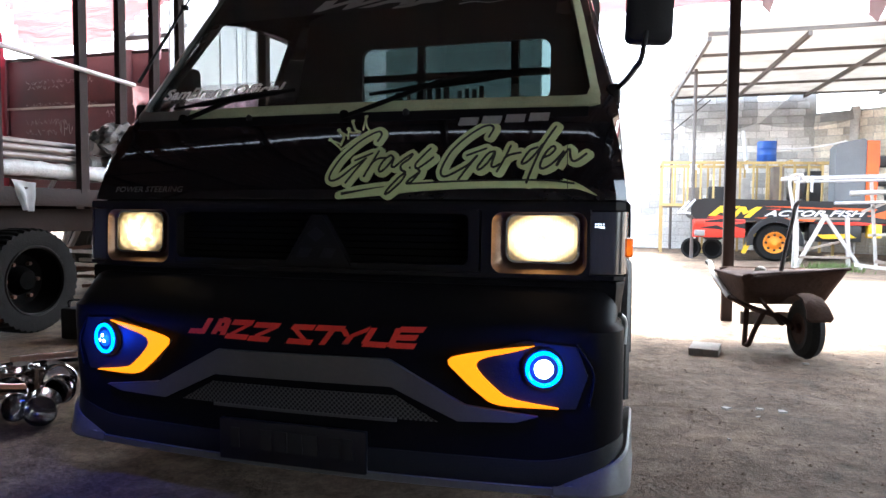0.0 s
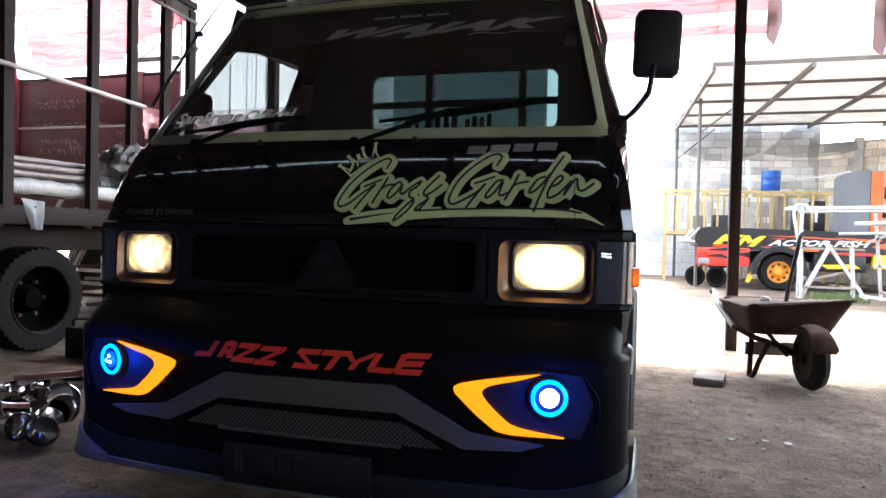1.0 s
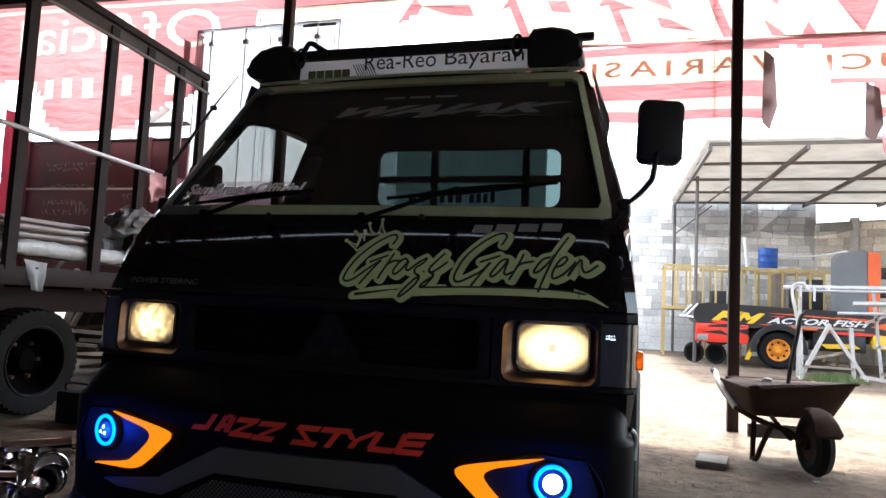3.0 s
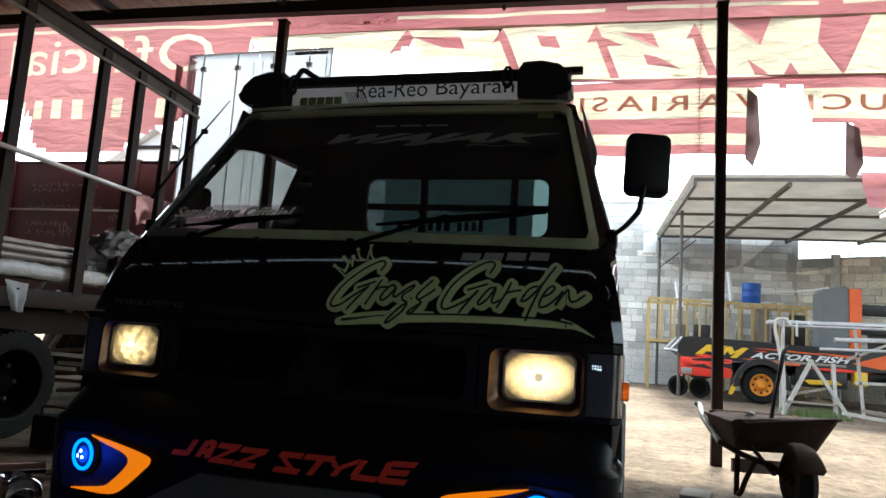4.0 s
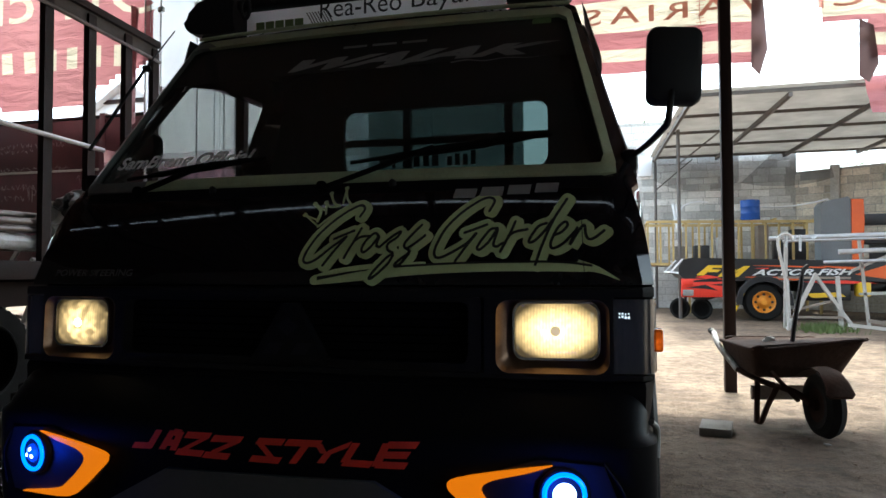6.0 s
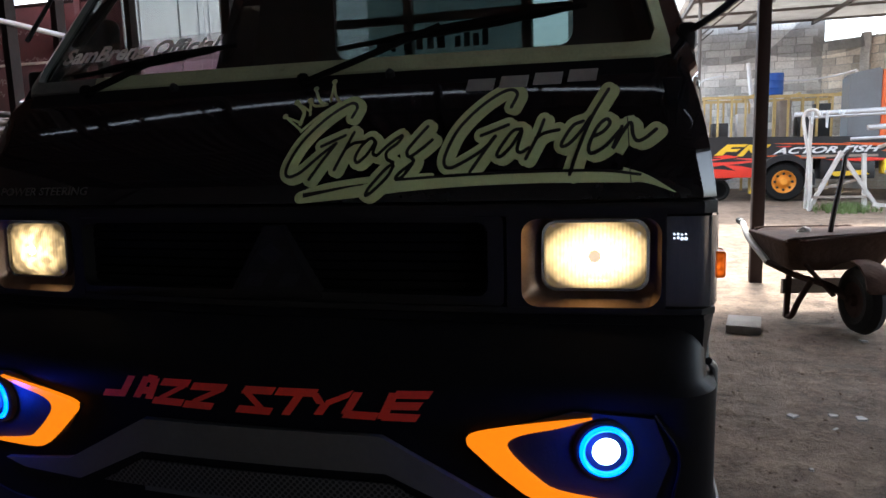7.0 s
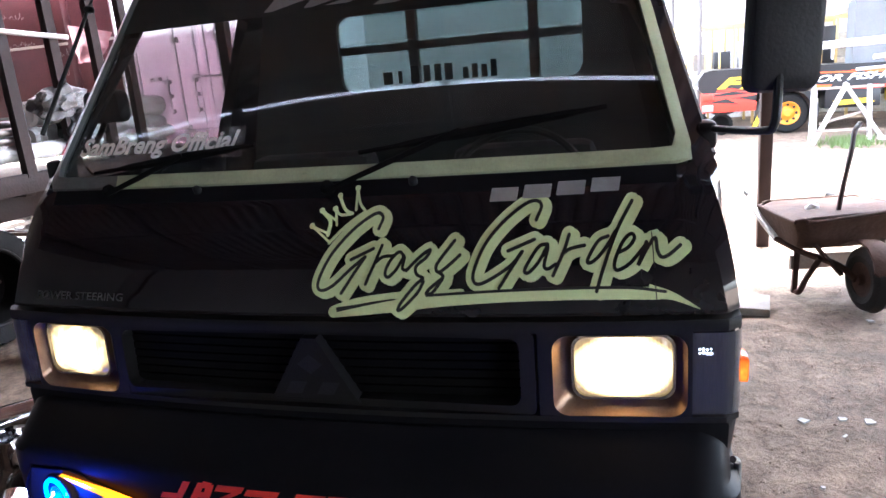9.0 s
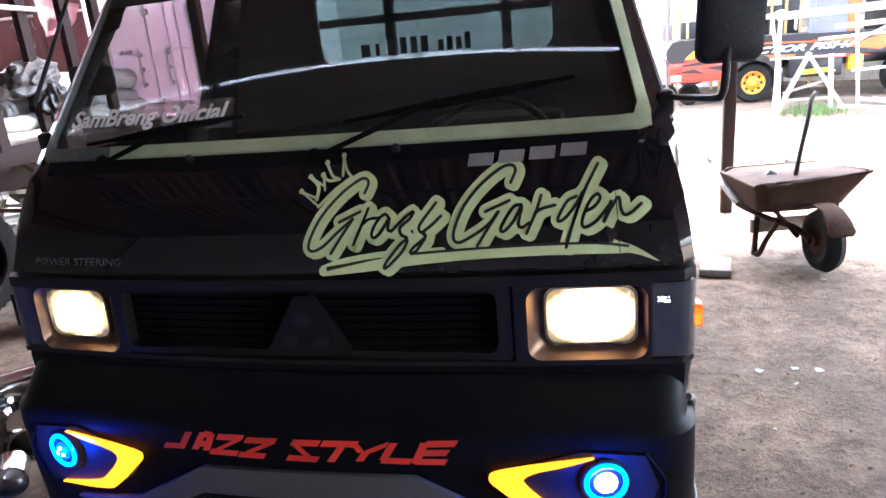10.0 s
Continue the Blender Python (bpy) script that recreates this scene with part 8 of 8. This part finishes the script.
for k, (x, w, h) in enumerate(((2.50, 0.05, 0.20), (2.58, 0.09, 0.09), (2.70, 0.04, 0.26), (2.86, 0.11, 0.07))):
    rag("plastic_scrap", M_TARP, "white plastic scrap caught on the pipes", [(x, 12.15, 1.49), (x + w, 12.15, 1.49), (x + w * 0.7, 12.14, 1.49 - h), (x + w * 0.1, 12.14, 1.50 - h)], n=5, amp=0.02, seed=k, cat="scrap")
for k in range(7):
    bm = bmesh.new()
    c = Vector((random.uniform(3.8, 5.4), random.uniform(11.6, 12.8), 0.03))
    d = Vector((random.uniform(-1, 1), random.uniform(-0.5, 0.5), random.uniform(0, 0.25)))
    bar(bm, c, c + d.normalized() * random.uniform(0.4, 1.0), 0.05, 0.05)
    single("scrap_bar", bm, random.choice((M_DULLPIPE, M_PALEWOOD, M_OLDWOOD)), c, "loose scrap bar lying in the yard", "scrap", "yard scrap bars")
# grass tuft and litter
gbm = bmesh.new()
for k in range(700):
    x, y = random.gauss(3.0, 0.17), random.gauss(12.1, 0.25)
    h, a = random.uniform(0.04, 0.16), random.uniform(0, 6.28)
    dx, dy = 0.008 * math.cos(a), 0.008 * math.sin(a)
    lx, ly = random.uniform(-0.05, 0.05), random.uniform(-0.05, 0.05)
    gbm.faces.new([gbm.verts.new(p) for p in ((x - dx, y - dy, -0.005), (x + dx, y + dy, -0.005), (x + lx, y + ly, h))])
single("grass_tuft", gbm, M_GRASS, (3.0, 12.0, 0), "low green grass growing under the trestle", "grass", kind="stuff", smooth=0)

# block walls of the yard
def block_wall(name, p, q, h, mat, label, holes=(), ragged=0.0):
    p, q = Vector((*p, 0)), Vector((*q, 0))
    d = (q - p).normalized()
    nrm = Vector((-d.y, d.x, 0))
    ln = (q - p).length
    bm = bmesh.new()
    a, b = p - nrm * 0.012, q - nrm * 0.012
    rows = [[v + nrm * s + Vector((0, 0, z)) for v, s in ((a, 0), (b, 0), (b, 0.12), (a, 0.12))] for z in (-0.05, h - 0.02)]
    ring_loft(bm, rows)
    wall = single(name, bm, M_MORTAR, p, label, "wall", kind="structure")
    kinds = []
    for w in (0.27, 0.34, 0.40):
        me = bpy.data.meshes.new("block")
        bb = bmesh.new()
        box(bb, -w / 2, w / 2, -0.03, 0.03, -0.079, 0.079, 0.007)
        bb.to_mesh(me)
        bb.free()
        me.materials.append(mat)
        kinds.append((w, me))
    return wall, kinds, p, d, nrm, ln, h


WALLS = [block_wall("wall_yard_far", (-1.6, 18.2), (4.1, 18.2), 4.7, M_BLOCK, "grey concrete block wall at the back of the yard"),
         block_wall("wall_yard_side", (3.8, 18.4), (8.6, 15.2), 3.3, M_BLOCK_W, "warm grey concrete block wall along the yard"),
         block_wall("wall_yard_left", (-9.0, 19.0), (-1.6, 18.2), 3.2, M_BLOCK, "grey concrete block wall beyond the trucks")]
bm = bmesh.new()
box(bm, 0.46, 0.78, 18.10, 18.16, 3.30, 3.82, 0.02)
single("wall_sign", bm, M_BOXW, (0.6, 18.1, 3.4), "white blank notice on the block wall", "sign")
for fr in (0.16, 0.42, 0.72):
    bm = bmesh.new()
    c = Vector((4.1 + 4.5 * fr, 18.2 - 3.0 * fr, 0)) + Vector((-0.05, -0.09, 0))
    box(bm, -0.09, 0.09, -0.06, 0.06, -0.03, 3.34, 0.01, Matrix.Translation(c) @ Matrix.Rotation(math.atan2(-3.0, 4.5), 4, "Z"))
    single("wall_pillar", bm, M_MORTAR, c, "concrete pillar in the block wall", "pillar", "wall pillars", kind="structure")


def leafy(name, base, h, spread, n, big=1.0):
    """A tree of tapered trunk, limbs and many small leaves."""
    t = thing(name, base, "green leafy tree standing behind the yard wall", "tree", "trees")
    b = Vector(base)
    bm = bmesh.new()
    pipe(bm, [b, b + Vector((0.05, 0.02, h * 0.4)), b + Vector((0.0, 0.1, h * 0.75))], [0.12, 0.10, 0.07], 8, 4)
    tips = []
    for k in range(9):
        a = k * 2.4
        s = b + Vector((0.03, 0.05, h * (0.35 + 0.045 * k)))
        e = s + Vector((spread * math.cos(a) * random.uniform(0.5, 1), spread * math.sin(a) * random.uniform(0.5, 1), h * random.uniform(0.12, 0.3)))
        pipe(bm, [s, (s + e) / 2 + Vector((0, 0, 0.1)), e], [0.04, 0.025, 0.012], 6, 3)
        tips.append(e)
    part("trunk", bm, M_OLDWOOD, t)
    bm = bmesh.new()
    for k in range(n):
        c = random.choice(tips) + Vector((random.gauss(0, 0.38 * big), random.gauss(0, 0.38 * big), random.gauss(0, 0.30 * big)))
        a, r = random.uniform(0, 6.28), random.uniform(0.05, 0.11) * (1 + 0.6 * (big - 1))
        u = Vector((math.cos(a), math.sin(a), random.uniform(-0.5, 0.5))) * r
        v = Vector((-math.sin(a), math.cos(a), random.uniform(-0.8, 0.8))) * r * 0.45
        bm.faces.new([bm.verts.new(p) for p in (c - u, c - v, c + u, c + v)])
    part("crown", bm, M_LEAF, t, smooth=0)


# added backdrop, keeps bright sky out of the cab's rear window
bm = bmesh.new()
box(bm, -13.0, -2.9, 21.2, 21.5, -0.05, 7.2)
single("wall_beyond", bm, M_BACKDROP, (-8, 21.3, 0), "plain grey-green backdrop added to darken the rear window's view", "wall", kind="structure")
leafy("tree", (7.5, 20.5, 0), 4.6, 1.0, 1500)
leafy("tree", (0.4, 22.0, 0), 5.2, 0.9, 1300)

# blocks of the walls, each a piece of its wall, in uneven courses
COURSE = 0.17
for wall, kinds, p, d, nrm, ln, h in WALLS:
    rest = bmesh.new()
    made, top = 0, int(h / COURSE)
    ang = math.atan2(d.y, d.x)
    for r in range(top):
        s = 0.05 + random.uniform(0, 0.2)
        while s < ln - 0.3:
            w, me = random.choice(kinds)
            c = p + d * (s + w / 2) + Vector((0, 0, 0.085 + r * COURSE + random.uniform(-0.004, 0.004)))
            lean, push, gone = random.uniform(-0.012, 0.012), random.uniform(-0.006, 0.006), r >= top - 2 and noise.noise((s * 0.7, r, 3.0)) > 0.25
            s += w + random.uniform(0.008, 0.016)
            if gone:
                continue
            if made < 295 and r > 4 and wall.name != "wall_yard_left":
                ob = new("block", me)
                ob.parent = wall
                ob.location = c - p + nrm * push
                ob.rotation_euler = (0, lean, ang)
                made += 1
            else:
                box(rest, -w / 2, w / 2, -0.03, 0.03, -0.079, 0.079, 0, Matrix.Translation(c + nrm * push) @ Matrix.Rotation(ang, 4, "Z"))
    ob = part("block_courses", rest, kinds[0][1].materials[0], wall)
    tagged(ob, kind="stuff")
